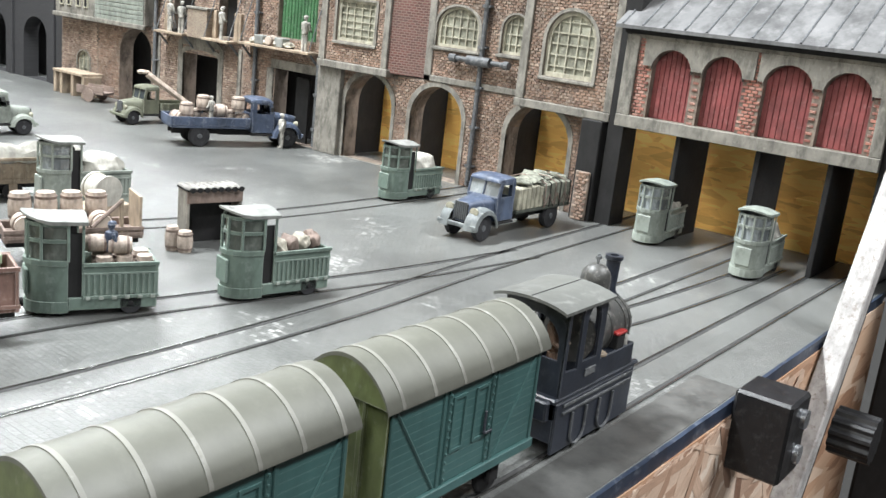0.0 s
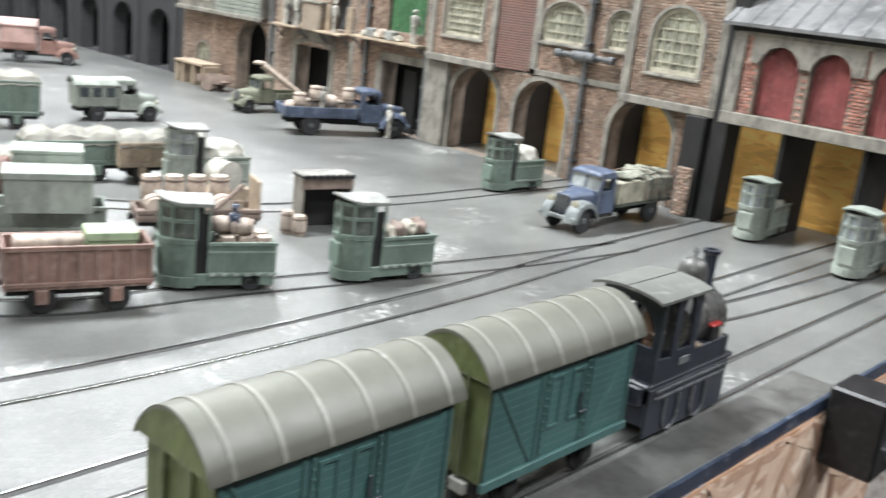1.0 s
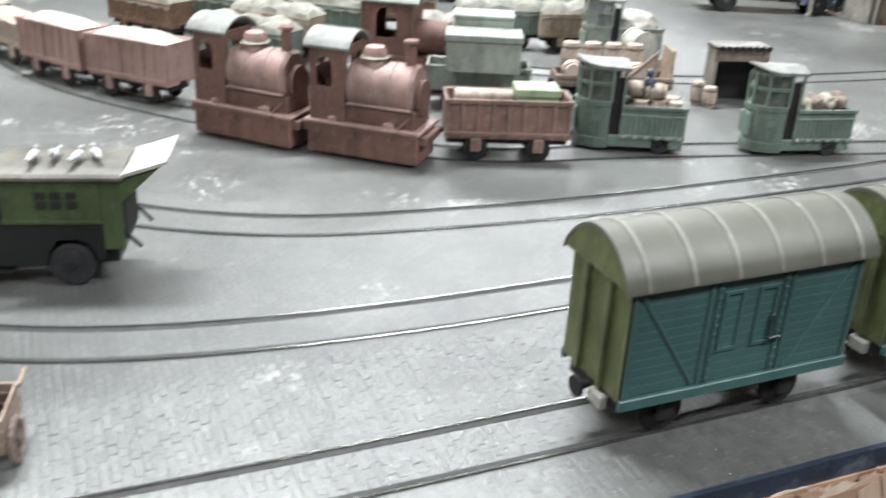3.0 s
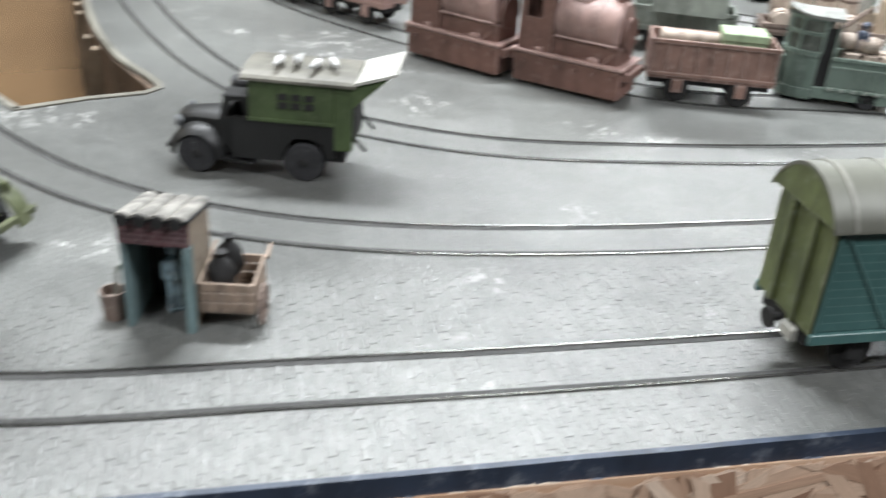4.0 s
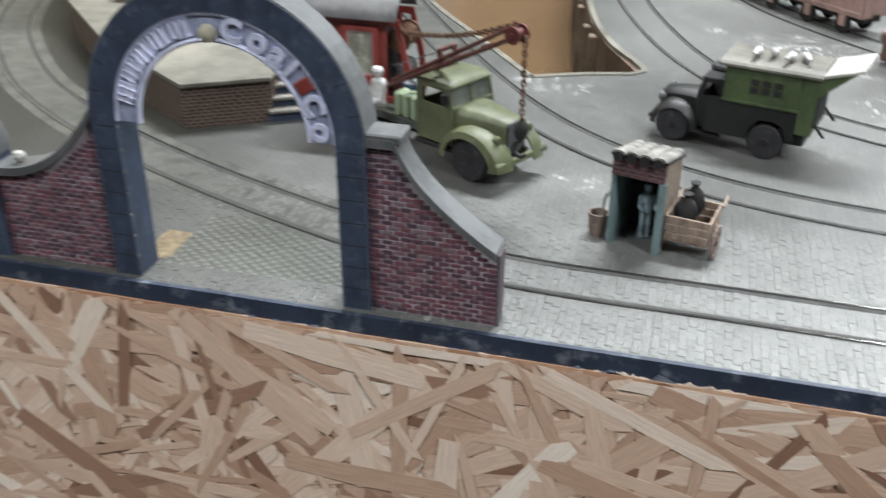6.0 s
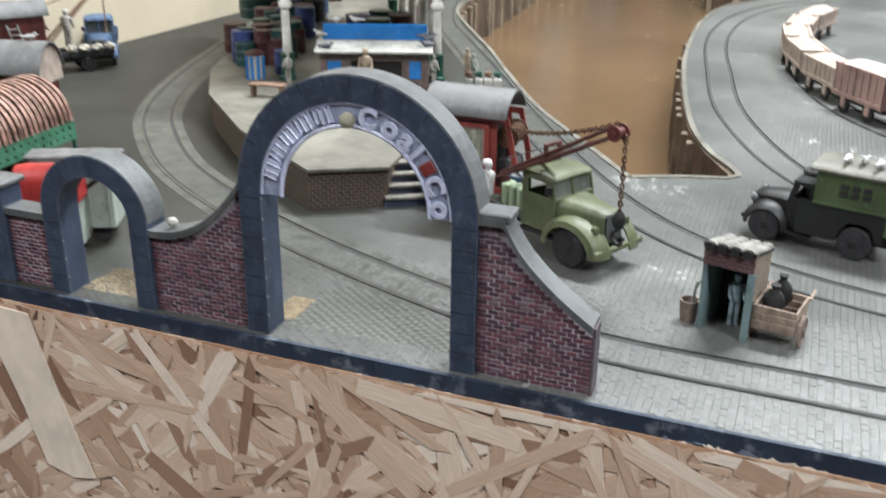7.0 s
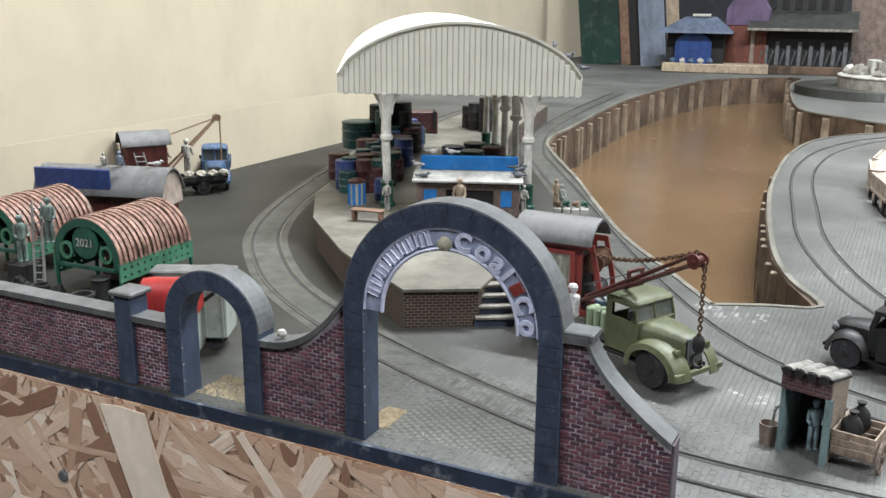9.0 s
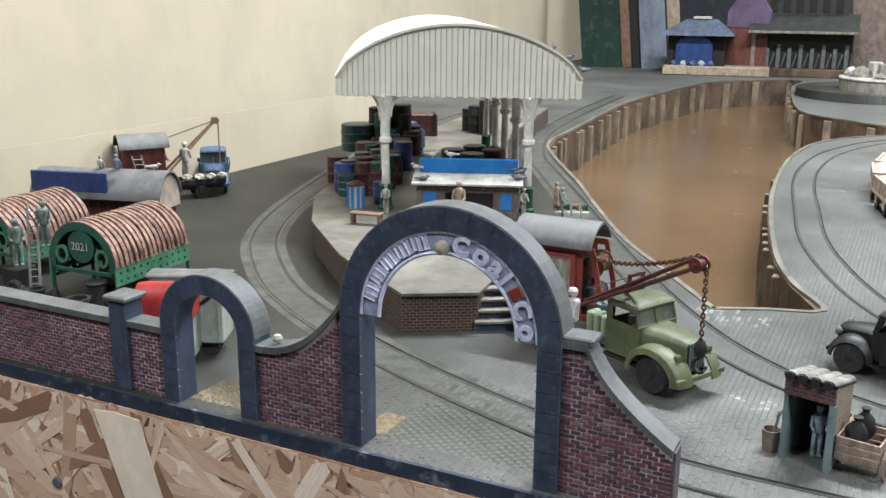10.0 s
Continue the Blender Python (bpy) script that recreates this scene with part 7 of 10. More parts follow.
def lorry(x, y, rz, cabm, bedm, label, kind="drop", load="none", name="lorry", scale=1.0, ext=0.0, squash=1.0, arch_r=1.0, lamp_r=1.0, wingm=None, screen=None, hub=None, front=22.0):
    """Bonneted lorry, centred, front towards +x; about 66 long."""
    t = thing(name, x, y, 0, rz, label, "lorry", "lorries")
    t.scale = (scale, scale, scale)
    b = mesh()
    box(b, -32 - ext, -4.5, 7, 30, -3, 9.5)
    box(b, -32 - ext, 3, 7, 30, 4.5, 9.5)
    box(b, -20, -4, 6.5, 10, 4, 9)
    part("chassis", b, M_DARK, t)
    for xx, pairs in ((-17 - ext, 2), (front, 1)):
        for s in (-1, 1):
            wheel(t, xx, s * (8.2 if pairs == 2 else 8.2), 5.8 * arch_r, 5.8 * arch_r, 3.6 if pairs == 2 else 2.8, M_TYRE, hub=hub or M_HUB)
    def low(bm):
        for v in bm.verts:
            if v.co.z > 20:
                v.co.z = 20 + (v.co.z - 20) * squash
        return bm

    # bonnet, wings, cab
    b = mesh()
    secs = []
    for xx, hw, top in ((12, 8.6, 20.4), (14.5, 7.9, 20.6), (19, 6.6, 20.2), (25, 5.4, 19.4), (27.6, 5.0, 18.9), (28.6, 4.4, 18.2)):
        lp = [Vector((xx, -hw, 9))]
        for k in range(9):
            a = math.pi * (1 - k / 8)
            lp.append(Vector((xx, hw * math.copysign(abs(math.cos(a)) ** 0.55, math.cos(a)), 14.5 + (top - 14.5) * math.sin(a) ** 0.6)))
        lp.append(Vector((xx, hw, 9)))
        secs.append(lp)
    loft(b, secs)
    bon = part("bonnet", b, cabm, t, smooth=True)
    for s in (-1, 1):
        for k in range(5):
            b = mesh()
            yy = s * (7.3 - k * 0.45)
            box(b, 15.6 + k * 1.7, yy - 0.5, 12, 16.2 + k * 1.7, yy + 0.5, 15.6, 0.1)
            part("louvre", b, cabm, bon)
    b = mesh()
    box(b, 28.3, -4.2, 9.6, 28.9, 4.2, 18.0, 0.3)
    part("grille_backing", b, M_DARK, bon)
    for k in range(7):
        b = mesh()
        box(b, 28.4, -3.6 + k * 1.1, 10, 29.3, -3.0 + k * 1.1, 18.6, 0.1)
        part("grille_bar", b, M_HUB, bon)
    for s in (-1, 1):
        b = mesh()
        n = 10
        rows = []
        for f, drop in ((0.0, 0.0), (0.35, 0.0), (0.7, 0.35), (0.9, 1.1), (1.0, 2.9)):
            rows.append([Vector((front + (9.0 * arch_r - drop) * math.cos(math.pi * k / n) * (1.12 if k > n / 2 else 1.0 + (22 - front) * 0.1), s * (4.8 + 6.6 * f), 6.0 + (9.2 * arch_r - drop) * math.sin(math.pi * k / n))) for k in range(n + 1)])
        grid = [[b.verts.new(p) for p in r] for r in rows]
        for r0, r1 in zip(grid, grid[1:]):
            for k in range(n):
                b.faces.new((r0[k], r0[k + 1], r1[k + 1], r1[k]))
        bmesh.ops.recalc_face_normals(b, faces=b.faces)
        bmesh.ops.solidify(b, geom=list(b.faces), thickness=0.6)
        part("wing", b, wingm or cabm, t, smooth=True)
        b = mesh()
        lathe(b, (27.5, s * 7.2, 14.5), [(0.4 * lamp_r, -1.4), (1.5 * lamp_r, -0.8), (1.9 * lamp_r, 0.6), (1.9 * lamp_r, 1.0), (0.3, 1.3)], 14, "x")
        part("headlamp", b, M_BALE if lamp_r >= 1.0 else cabm, t, "round headlamp", smooth=True)
        b = mesh()
        box(b, -2, s * 8.6 - 1.2, 7, 13, s * 8.6 + 1.2, 8.2, 0.2)
        part("running_board", b, M_DARK, t)
    b = mesh()
    for s in (-1, 1):
        plate(b, [(-1, 9), (12.5, 9), (12.5, 20), (10.5, 29), (-1, 29.5)], [[(1.5, 20.5), (10.3, 20.5), (9.2, 27.4), (1.5, 27.6)]], s * 9.2 - 0.35, s * 9.2 + 0.35, on_xz)
    plate(b, rect(-9.2, 9, 9.2, 29.5), [rect(-6, 20, 6, 27)], -1.4, -0.6, on_yz)
    box(b, 11.8, -9.2, 9, 12.8, 9.2, 20.2)
    box(b, -1, -9, 9, 12, 9, 10)
    cab = part("cab", low(b), cabm, t, "rounded lorry cab")
    b = mesh()
    for yy in (-9.0, 0.0, 9.0):
        rod(b, (12.3, yy, 20), (10.6, yy, 29.2), 0.55, 0.55, 6)
    rod(b, (12.3, -9, 20.2), (12.3, 9, 20.2), 0.5, 0.5, 6)
    part("windscreen_frame", low(b), cabm, cab)
    b = mesh()
    plate(b, [(-9, 20), (9, 20), (9, 29), (-9, 29)], [], 0, 0.3, lambda u, v, w: Vector((11.9 - (v - 20) * 0.19 + w, u, v)))
    part("windscreen", low(b), screen or M_GLASS, cab, "split windscreen")
    b = mesh()
    secs = []
    for xx, f, zt in ((-2, 0.9, 30.6), (-1.2, 0.97, 31.6), (2, 1.0, 32.3), (7, 1.0, 32.2), (10.4, 0.98, 31.5), (11.6, 0.94, 30.6), (12.2, 0.9, 29.4)):
        lp = [Vector((xx, -9.7 * f, 28.7))]
        lp += [Vector((xx, -9.7 * f * math.cos(math.pi * k / 10), 28.9 + (zt - 28.9) * math.sin(math.pi * k / 10) ** 0.45)) for k in range(11)]
        lp.append(Vector((xx, 9.7 * f, 28.7)))
        secs.append(lp)
    loft(b, secs)
    part("cab_roof", low(b), cabm, cab, smooth=True)
    b = mesh()
    box(b, 30.6, -11.6, 6.8, 31.8, 11.6, 9.0, 0.4)
    for s in (-1, 1):
        rod(b, (28, s * 4, 7.9), (31, s * 4, 7.9), 0.6, 0.6, 8)
    part("bumper", b, wingm or cabm, t)
    b = mesh()
    rod(b, (10.8, -10.6, 22), (10.8, -10.6, 24.6), 1.0, 1.0, 10)
    rod(b, (10.8, -9.4, 22.6), (10.8, -10.8, 23.2), 0.3, 0.3, 6)
    part("mirror", b, M_DARK, cab)
    if kind in ("drop", "load"):
        b = mesh()
        box(b, -34 - ext, -10.5, 11, -3, 10.5, 12.6, 0.2)
        part("bed", b, bedm, t)
        for s in (-1, 1):
            if kind == "load":
                continue
            b = mesh()
            box(b, -34 - ext, s * 10.4 - 0.45, 12.6, -3, s * 10.4 + 0.45, 17.5, 0.15)
            sd = part("side_board", b, bedm, t)
            for k in range(6):
                b = mesh()
                xx = -33 - ext + k * (30 + ext) / 5.3
                box(b, xx, s * 10.9 - 0.3, 12, xx + 0.8, s * 10.9 + 0.3, 17.8)
                part("rib", b, bedm, sd)
        for xx in () if kind == "load" else (-34 - ext, -3):
            b = mesh()
            box(b, xx - 0.45, -10.5, 12.6, xx + 0.45, 10.5, 17.5, 0.15)
            part("end_board", b, bedm, t)
    if load == "stack":
        rnd = random.Random(3)
        back, front = -33 - ext, -3.5
        n = 13
        step = (front - back) / n
        for i in range(n):
            x0 = back + i * step
            cream = i > 6
            for k in range(2 if cream else 1):
                ya, yb = (-10.6, 10.6) if not cream else ((-10.6, -0.3) if k == 0 else (0.3, 10.6))
                b = mesh()
                box(b, x0 + 0.15, ya, 12.6, x0 + step - 0.1, yb, (23.6 if cream else 24.6) + rnd.uniform(-0.7, 0.7), 0.5)
                part("cargo_bale", b, M_BALE if cream else M_SACKG, t, "upright cream bale" if cream else "bale under grey netting")
        for i in range(9):
            b = mesh()
            lump(b, (back + 4 + i * 4.6, rnd.uniform(-5, 5), 25.0 + rnd.uniform(0, 1.0)), (4.6, 5.6, 1.9), i, 0.5, 2)
            part("net_fold", b, M_SACKG, t, "crumpled grey netting", smooth=True)
        for i in range(6):
            b = mesh()
            x0 = back + 2 + i * 4.8
            pts = [Vector((x0, s * y, z)) for s, y, z in ((-1, 11.2, 12), (-1, 11.0, 24.5), (-1, 5, 26.8), (1, 5, 26.8), (1, 11.0, 24.5), (1, 11.2, 12))]
            pipe(b, pts, 0.3, 5)
            part("rope", b, M_TUB if i % 2 else M_DARK, t)
        for s in (-1, 1):
            b = mesh()
            pipe(b, [Vector((back + k * 3.6, s * 11.15, 20.5 - 5.0 * (k % 2) - 2.0 * rnd.random())) for k in range(9)], 0.28, 5)
            part("lashing", b, M_TUB, t)
    return t


def crane_lorry():
    t = lorry(61.2, 102.4, -27, M_LGREEN, M_LGREEN, "olive green lorry carrying a dull red crane", "bare", name="crane_lorry", ext=18, scale=1.1, squash=0.68, arch_r=1.14, lamp_r=0.6, screen=M_CABPANE, hub=M_TYRE, front=19.0)
    b = mesh()
    box(b, -53, -8, 9.5, -2, 8, 12, 0.3)
    part("deck", b, M_DECK, t, "dark worn deck")
    b = mesh()
    box(b, -48.5, -8.4, 12, -27.5, 8.4, 39.5, 0.3)
    cab = part("crane_cab", b, M_CCAB, t, "dull red crane cab")
    for s in (-1, 1):
        b = mesh()
        plate(b, rect(-40.0, 18, -28.4, 36), [rect(-38.6, 20.5, -30.0, 34.6)], s * 8.4, s * 9.3, on_xz)
        part("window_frame", b, M_CCAB, cab, "raised red window frame")
        b = mesh()
        plate(b, rect(-38.6, 20.5, -30.0, 34.6), [rect(-38.0, 21.2, -30.6, 34)], s * 8.4, s * 9.0, on_xz)
        part("window_lining", b, M_RUSTP, cab, "pinkish window lining")
        b = mesh()
        box(b, -38.0, s * 8.45 - 0.2, 21, -30.6, s * 8.45 + 0.2, 34.2)
        part("window_pane", b, M_PANE, cab, "dusty cream pane")
        b = mesh()
        box(b, -48.3, s * 8.6 - 0.4, 15.8, -27.6, s * 8.6 + 0.4, 17.0, 0.15)
        part("waist_strip", b, M_CCAB, cab)
    b = mesh()
    vault(b, -52.0, -22.0, -11.0, 11.0, 39.5, 46.5, 1.0)
    part("crane_roof", b, M_SLATE, cab, "grey curved crane roof", smooth=True)
    # Flat black plate on the cab front, standing for the recess shade.
    b = mesh()
    box(b, -27.6, -7.6, 12.4, -27.2, 7.8, 38.5)
    part("winch_recess", b, M_DARK, cab, "dark plate standing for the shaded winch recess")
    for z, r, mat_, lab in ((31, 4.0, M_CHAIN, "chain-wound winch drum"), (20.5, 2.8, M_HUB, "grey steel winch drum")):
        b = mesh()
        prof = [(r * 0.3, -5.4), (r, -5.4), (r, -4.8), (r * 0.7, -4.7)]
        for k in range(7):
            y = -4.0 + k * 1.33
            prof += [(r * 0.72, y - 0.5), (r * 0.88, y - 0.2), (r * 0.88, y + 0.2), (r * 0.72, y + 0.5)]
        prof += [(r * 0.7, 4.7), (r, 4.8), (r, 5.4), (r * 0.3, 5.4)]
        lathe(b, (-23.4, 1.2, z), prof, 18, "y")
        part("winch_drum", b, mat_, t, lab, smooth=True)
    for s in (-1, 1):
        b = mesh()
        plate(b, [(-27.4, 11.8), (-18.0, 11.8), (-18.6, 24), (-22.0, 38.6), (-27.4, 38.6)], [[(-26.0, 14), (-20.0, 14), (-20.4, 23), (-23.2, 36.5), (-26.0, 36.5)]], s * 7.8 - 0.4, s * 7.8 + 0.4, on_xz)
        part("winch_side", b, M_CCAB, t, "dull red winch side plate")
    b = mesh()
    box(b, -27.4, -7.4, 11.8, -18.0, 7.4, 14, 0.2)
    part("winch_foot", b, M_CRED, t)
    # the crane house stands slewed on the deck
    pivot = Matrix.Translation((-0.0385, 0.001, 0))
    slew = Matrix.Translation((0.0022, 0, 0)) @ pivot @ Matrix.Rotation(radians(26), 4, "Z") @ pivot.inverted()
    for o in t.children:
        if o.name.split(".")[0] in ("crane_cab", "winch_drum", "winch_side", "winch_foot"):
            o.matrix_basis = slew @ o.matrix_basis
    tip = Vector((41.0, -17.5, 49.5))
    foot = Vector((-19, -2, 18.5))
    b = mesh()
    for s in (-1, 1):
        rod(b, foot + Vector((0, s * 5.5, 0)), tip + Vector((0, s * 1.2, -0.6)), 0.75, 0.6, 8)
        rod(b, foot.lerp(tip, 0.12) + Vector((0, s * 5.0, 1.0)), tip + Vector((-1, s * 1.0, 1.8)), 0.55, 0.5, 8)
    for k in range(1, 5):
        f = k / 5
        p = foot.lerp(tip, f)
        rod(b, p + Vector((0, -5.2 * (1 - f) - 1, 0)), p + Vector((0, 5.2 * (1 - f) + 1, 0)), 0.6, 0.6, 6)
    part("jib", b, M_CRED, t, "dull red lattice jib")
    p = foot.lerp(tip, 0.5)
    b = mesh()
    plate(b, rect(-3.6, -1.2, 3.6, 4.6), [rect(-2.6, 0.2, 2.6, 3.6)], -0.5, 0.5, lambda u, v, w: Vector((p.x + w, p.y + u, p.z + v)))
    part("jib_frame", b, M_CRED, t, "upright red jib frame")
    b = mesh()
    for s in (-1, 1):
        rod(b, tip + Vector((0, s * 1.9 - 0.3, 0)), tip + Vector((0, s * 1.9 + 0.3, 0)), 2.3, 2.3, 18)
    rod(b, tip + Vector((0, -1.7, 0)), tip + Vector((0, 1.7, 0)), 1.5, 1.5, 14)
    rod(b, tip + Vector((0, -2.9, 0)), tip + Vector((0, 2.9, 0)), 0.7, 0.7, 10)
    part("pulley", b, M_CRED, t, "red jib pulley")
    b = mesh()
    pipe(b, [Vector((-22, 1, 23)), foot.lerp(tip, 0.55) + Vector((0, 0, 3.5))], 0.22, 6)
    part("cable", b, M_HUB, t, "thin grey cable")

    def chain(a, c, sag, n, name):
        b = mesh()
        for k in range(n):
            f0, f1 = k / n, (k + 1) / n
            p0 = a.lerp(c, f0) - Vector((0, 0, sag * 4 * f0 * (1 - f0)))
            p1 = a.lerp(c, f1) - Vector((0, 0, sag * 4 * f1 * (1 - f1)))
            d = (p1 - p0).normalized()
            side = d.cross(Vector((0, 1, 0.2)) if k % 2 else Vector((0.3, 0.2, 1))).normalized()
            mid, L = (p0 + p1) / 2, (p1 - p0).length * 0.68
            q = [mid + d * L * math.cos(2 * math.pi * i / 8) + side * 0.68 * math.sin(2 * math.pi * i / 8) for i in range(8)]
            for i in range(8):
                rod(b, q[i], q[(i + 1) % 8], 0.28, 0.28, 5, False)
        part(name, b, M_CHAIN, t, "rusty link chain")

    chain(Vector((-22, 2, 34.5)), tip + Vector((0, 0, 2.6)), 2.5, 40, "luffing_chain")
    chain(tip + Vector((2.6, 0, 0)), tip + Vector((2.6, 0, -23)), 0, 18, "hoist_chain")
    b = mesh()
    lathe(b, tip + Vector((2.6, 0, -26)), [(0.4, 4.2), (1.5, 3.2), (2.0, 1.2), (1.4, -1), (0.3, -1.8)], 14)
    part("hook_block", b, M_DARK, t, "dark hook block", smooth=True)
    c = tip + Vector((2.6, 0, -30))
    b = mesh()
    loft(b, [[c + Vector(((2.0 + q * math.cos(w)) * math.cos(a), q * math.sin(w), (2.0 + q * math.cos(w)) * math.sin(a))) for w in (2 * math.pi * e / 8 for e in range(8))]
             for a, q in ((-0.4 - 0.33 * k, 0.25 + 0.45 * math.sin(math.pi * (k + 1) / 15)) for k in range(14))])
    bmesh.ops.recalc_face_normals(b, faces=b.faces)
    part("hook", b, M_DARK, t, "dark curved hook", smooth=True)
    for k in range(3):
        b = mesh()
        box(b, -5.5 - k * 3.4, -8, 12, -2.8 - k * 3.4, -2.5, 19.5, 0.6)
        part("fuel_can", b, M_LIDG, t, "pale green fuel can")
    b = mesh()
    lathe(b, (-12, 1, 12), [(3.2, 0), (3.5, 0.6), (3.3, 1.2), (3.3, 7), (3.5, 7.6), (3.4, 8.2), (2.9, 8.0)], 18)
    drum_ = part("blue_drum", b, M_BLUEW, t, "small blue drum")
    b = mesh()
    lathe(b, (-12, 1, 20), [(2.9, 0), (2.9, 0.3), (0.3, 0.3)], 16)
    part("lid", b, M_SCREEN, drum_, "pale drum lid")
    figure(40.3, 100.4, 14.0, -45, 24, M_GULL, True, "pale grey cast figure sitting on the lorry deck")
    return t


def van_truck():
    t = thing("van_lorry", 158, 141, 0, 164, "dark green bonneted van lorry with raised tail flap", "lorry")
    b = mesh()
    box(b, -24, -8, 6, 24, 8, 11, 0.5)
    part("chassis", b, M_VBLACK, t)
    for xx in (-12, 20):
        for s in (-1, 1):
            wheel(t, xx, s * 8.6, 6.0, 6.0, 3.4, M_TYRE, hub=M_DARK)
    b = mesh()
    for s in (-1, 1):
        plate(b, [(-21, 8), (-18.6, 8), (-17.4, 12), (-14, 13.6), (-9, 13.4), (-6.4, 10), (-5.6, 6), (9, 6), (9, 18.6), (-21, 18.6)], [], s * 8.6, s * 10.2, on_xz)
    part("skirt", b, M_VBLACK, t, "black lower side panel")
    b = mesh()
    box(b, -21, -10.5, 18.4, 4, 10.5, 31, 0.4)
    body = part("van_body", b, M_VANG, t, "olive green box body")
    b = mesh()
    plate(b, [(-26, 11), (-21, 11), (-21, 31), (-26, 31)], [], -10.5, 10.5, lambda u, v, w: Vector((u, w, v)))
    part("tail_panel", b, M_VANG, body)
    # Black plate on the solid tail panel, painted shade of an opening.
    b = mesh()
    box(b, -26.5, -8.4, 13, -25.8, 8.4, 28, 0.2)
    part("tail_opening", b, M_DARK, body, "dark plate standing for the shaded open tail")
    for s in (-1, 1):
        for k in range(3):
            for j in range(2):
                b = mesh()
                box(b, -15 + k * 3.8, s * 10.6 - 0.25, 22.6 + j * 2.6, -12.4 + k * 3.8, s * 10.6 + 0.25, 24.4 + j * 2.6)
                part("vent_pane", b, M_DARK, body)
        b = mesh()
        box(b, -21, s * 10.6 - 0.3, 18.2, 4, s * 10.6 + 0.3, 19.2, 0.1)
        part("rail", b, M_VANG, body)
    n = 8
    b = mesh()
    top = [(11.6 * math.cos(math.pi * k / n), 31.2 + 1.9 * math.sin(math.pi * k / n)) for k in range(n + 1)]
    plate(b, [(11.6, 30.4)] + top + [(-11.6, 30.4)], [], -27, 6, on_yz)
    part("roof", b, M_PTOP, t, "pale grey cambered roof")
    b = mesh()
    plate(b, rect(-11.2, -12, 11.2, 0), [], 0, 0.9, lambda u, v, w: Vector((-26.6 + v, u, 31.0 + w - v * 0.32)))
    part("tail_flap", b, M_WHITE, t, "raised pale tail flap")
    for s in (-1, 1):
        b = mesh()
        plate(b, [(-26, 24), (-26, 31), (-37, 34.4)], [], s * 10.4 - 0.25, s * 10.4 + 0.25, on_xz)
        part("flap_cheek", b, M_VANG, t)
        b = mesh()
        rod(b, (-25.6, s * 9, 16), (-30, s * 9, 11), 0.5, 0.5, 6)
        part("tail_stay", b, M_DARK, t)
    b = mesh()
    for s in (-1, 1):
        plate(b, [(3.8, 9), (13, 9), (13, 17.5), (11, 24), (3.8, 24)], [[(5.6, 17.8), (11.2, 17.8), (9.9, 22.8), (5.6, 22.8)]], s * 8.4 - 0.3, s * 8.4 + 0.3, on_xz)
    box(b, 12.4, -8.2, 9, 13.2, 8.2, 17.4)
    rod(b, (13, -8, 17), (11.2, -8, 24), 0.4, 0.4, 6)
    rod(b, (13, 8, 17), (11.2, 8, 24), 0.4, 0.4, 6)
    rod(b, (13, 0, 17), (11.2, 0, 24), 0.4, 0.4, 6)
    box(b, 3.5, -8.8, 23.6, 12, 8.8, 24.6, 0.3)
    part("cab", b, M_VBLACK, t, "black open cab")
    b = mesh()
    box(b, 5, -6, 9, 8, 6, 16, 0.6)
    part("seat", b, M_LUGG, t)
    b = mesh()
    secs = []
    for xx, hw, zt in ((13, 7.4, 17.8), (16, 6.4, 17.9), (22, 5.2, 17.2), (26, 4.6, 16.4), (27, 3.8, 15.4)):
        secs.append([Vector((xx, -hw, 9))] + [Vector((xx, -hw * math.cos(math.pi * k / 8), 13 + (zt - 13) * math.sin(math.pi * k / 8) ** 0.6)) for k in range(9)] + [Vector((xx, hw, 9))])
    loft(b, secs)
    part("bonnet", b, M_VBLACK, t, smooth=True)
    for s in (-1, 1):
        b = mesh()
        n = 12
        rows = []
        for f, drop in ((0.0, 0.0), (0.4, 0.0), (0.75, 0.5), (1.0, 2.2)):
            row = [Vector((20 + (8.8 - drop) * math.cos(math.pi * k / n), s * (4.6 + 6.4 * f), 5.6 + (8.8 - drop) * math.sin(math.pi * k / n))) for k in range(n + 1)]
            row += [Vector((20 - 8.8 - 4 * q, s * (4.6 + 6.4 * f), 5.6 - 0.4 * q)) for q in (1, 2)]
            rows.append(row)
        grid = [[b.verts.new(p) for p in r] for r in rows]
        for r0, r1 in zip(grid, grid[1:]):
            for k in range(len(r0) - 1):
                b.faces.new((r0[k], r0[k + 1], r1[k + 1], r1[k]))
        bmesh.ops.recalc_face_normals(b, faces=b.faces)
        bmesh.ops.solidify(b, geom=list(b.faces), thickness=0.6)
        part("wing", b, M_VBLACK, t, "shiny black wing", smooth=True)
        b = mesh()
        lathe(b, (25.5, s * 6.6, 14.6), [(0.4, -1), (1.6, 0), (1.6, 1), (0.3, 1.3)], 12, "x")
        part("headlamp", b, M_PIPE, t)
    b = mesh()
    box(b, 28.4, -9, 6.6, 29.2, 9, 8.2, 0.3)
    part("bumper", b, M_VBLACK, t)
    b = mesh()
    lathe(b, (8, -3, 24.6), [(4.2, 0), (4.4, 0.8), (4.0, 1.6), (2.0, 1.6), (1.8, 0.8)], 18)
    part("spare_tyre", b, M_TYRE, t, "spare tyre lying on the cab roof", smooth=True)
    return t


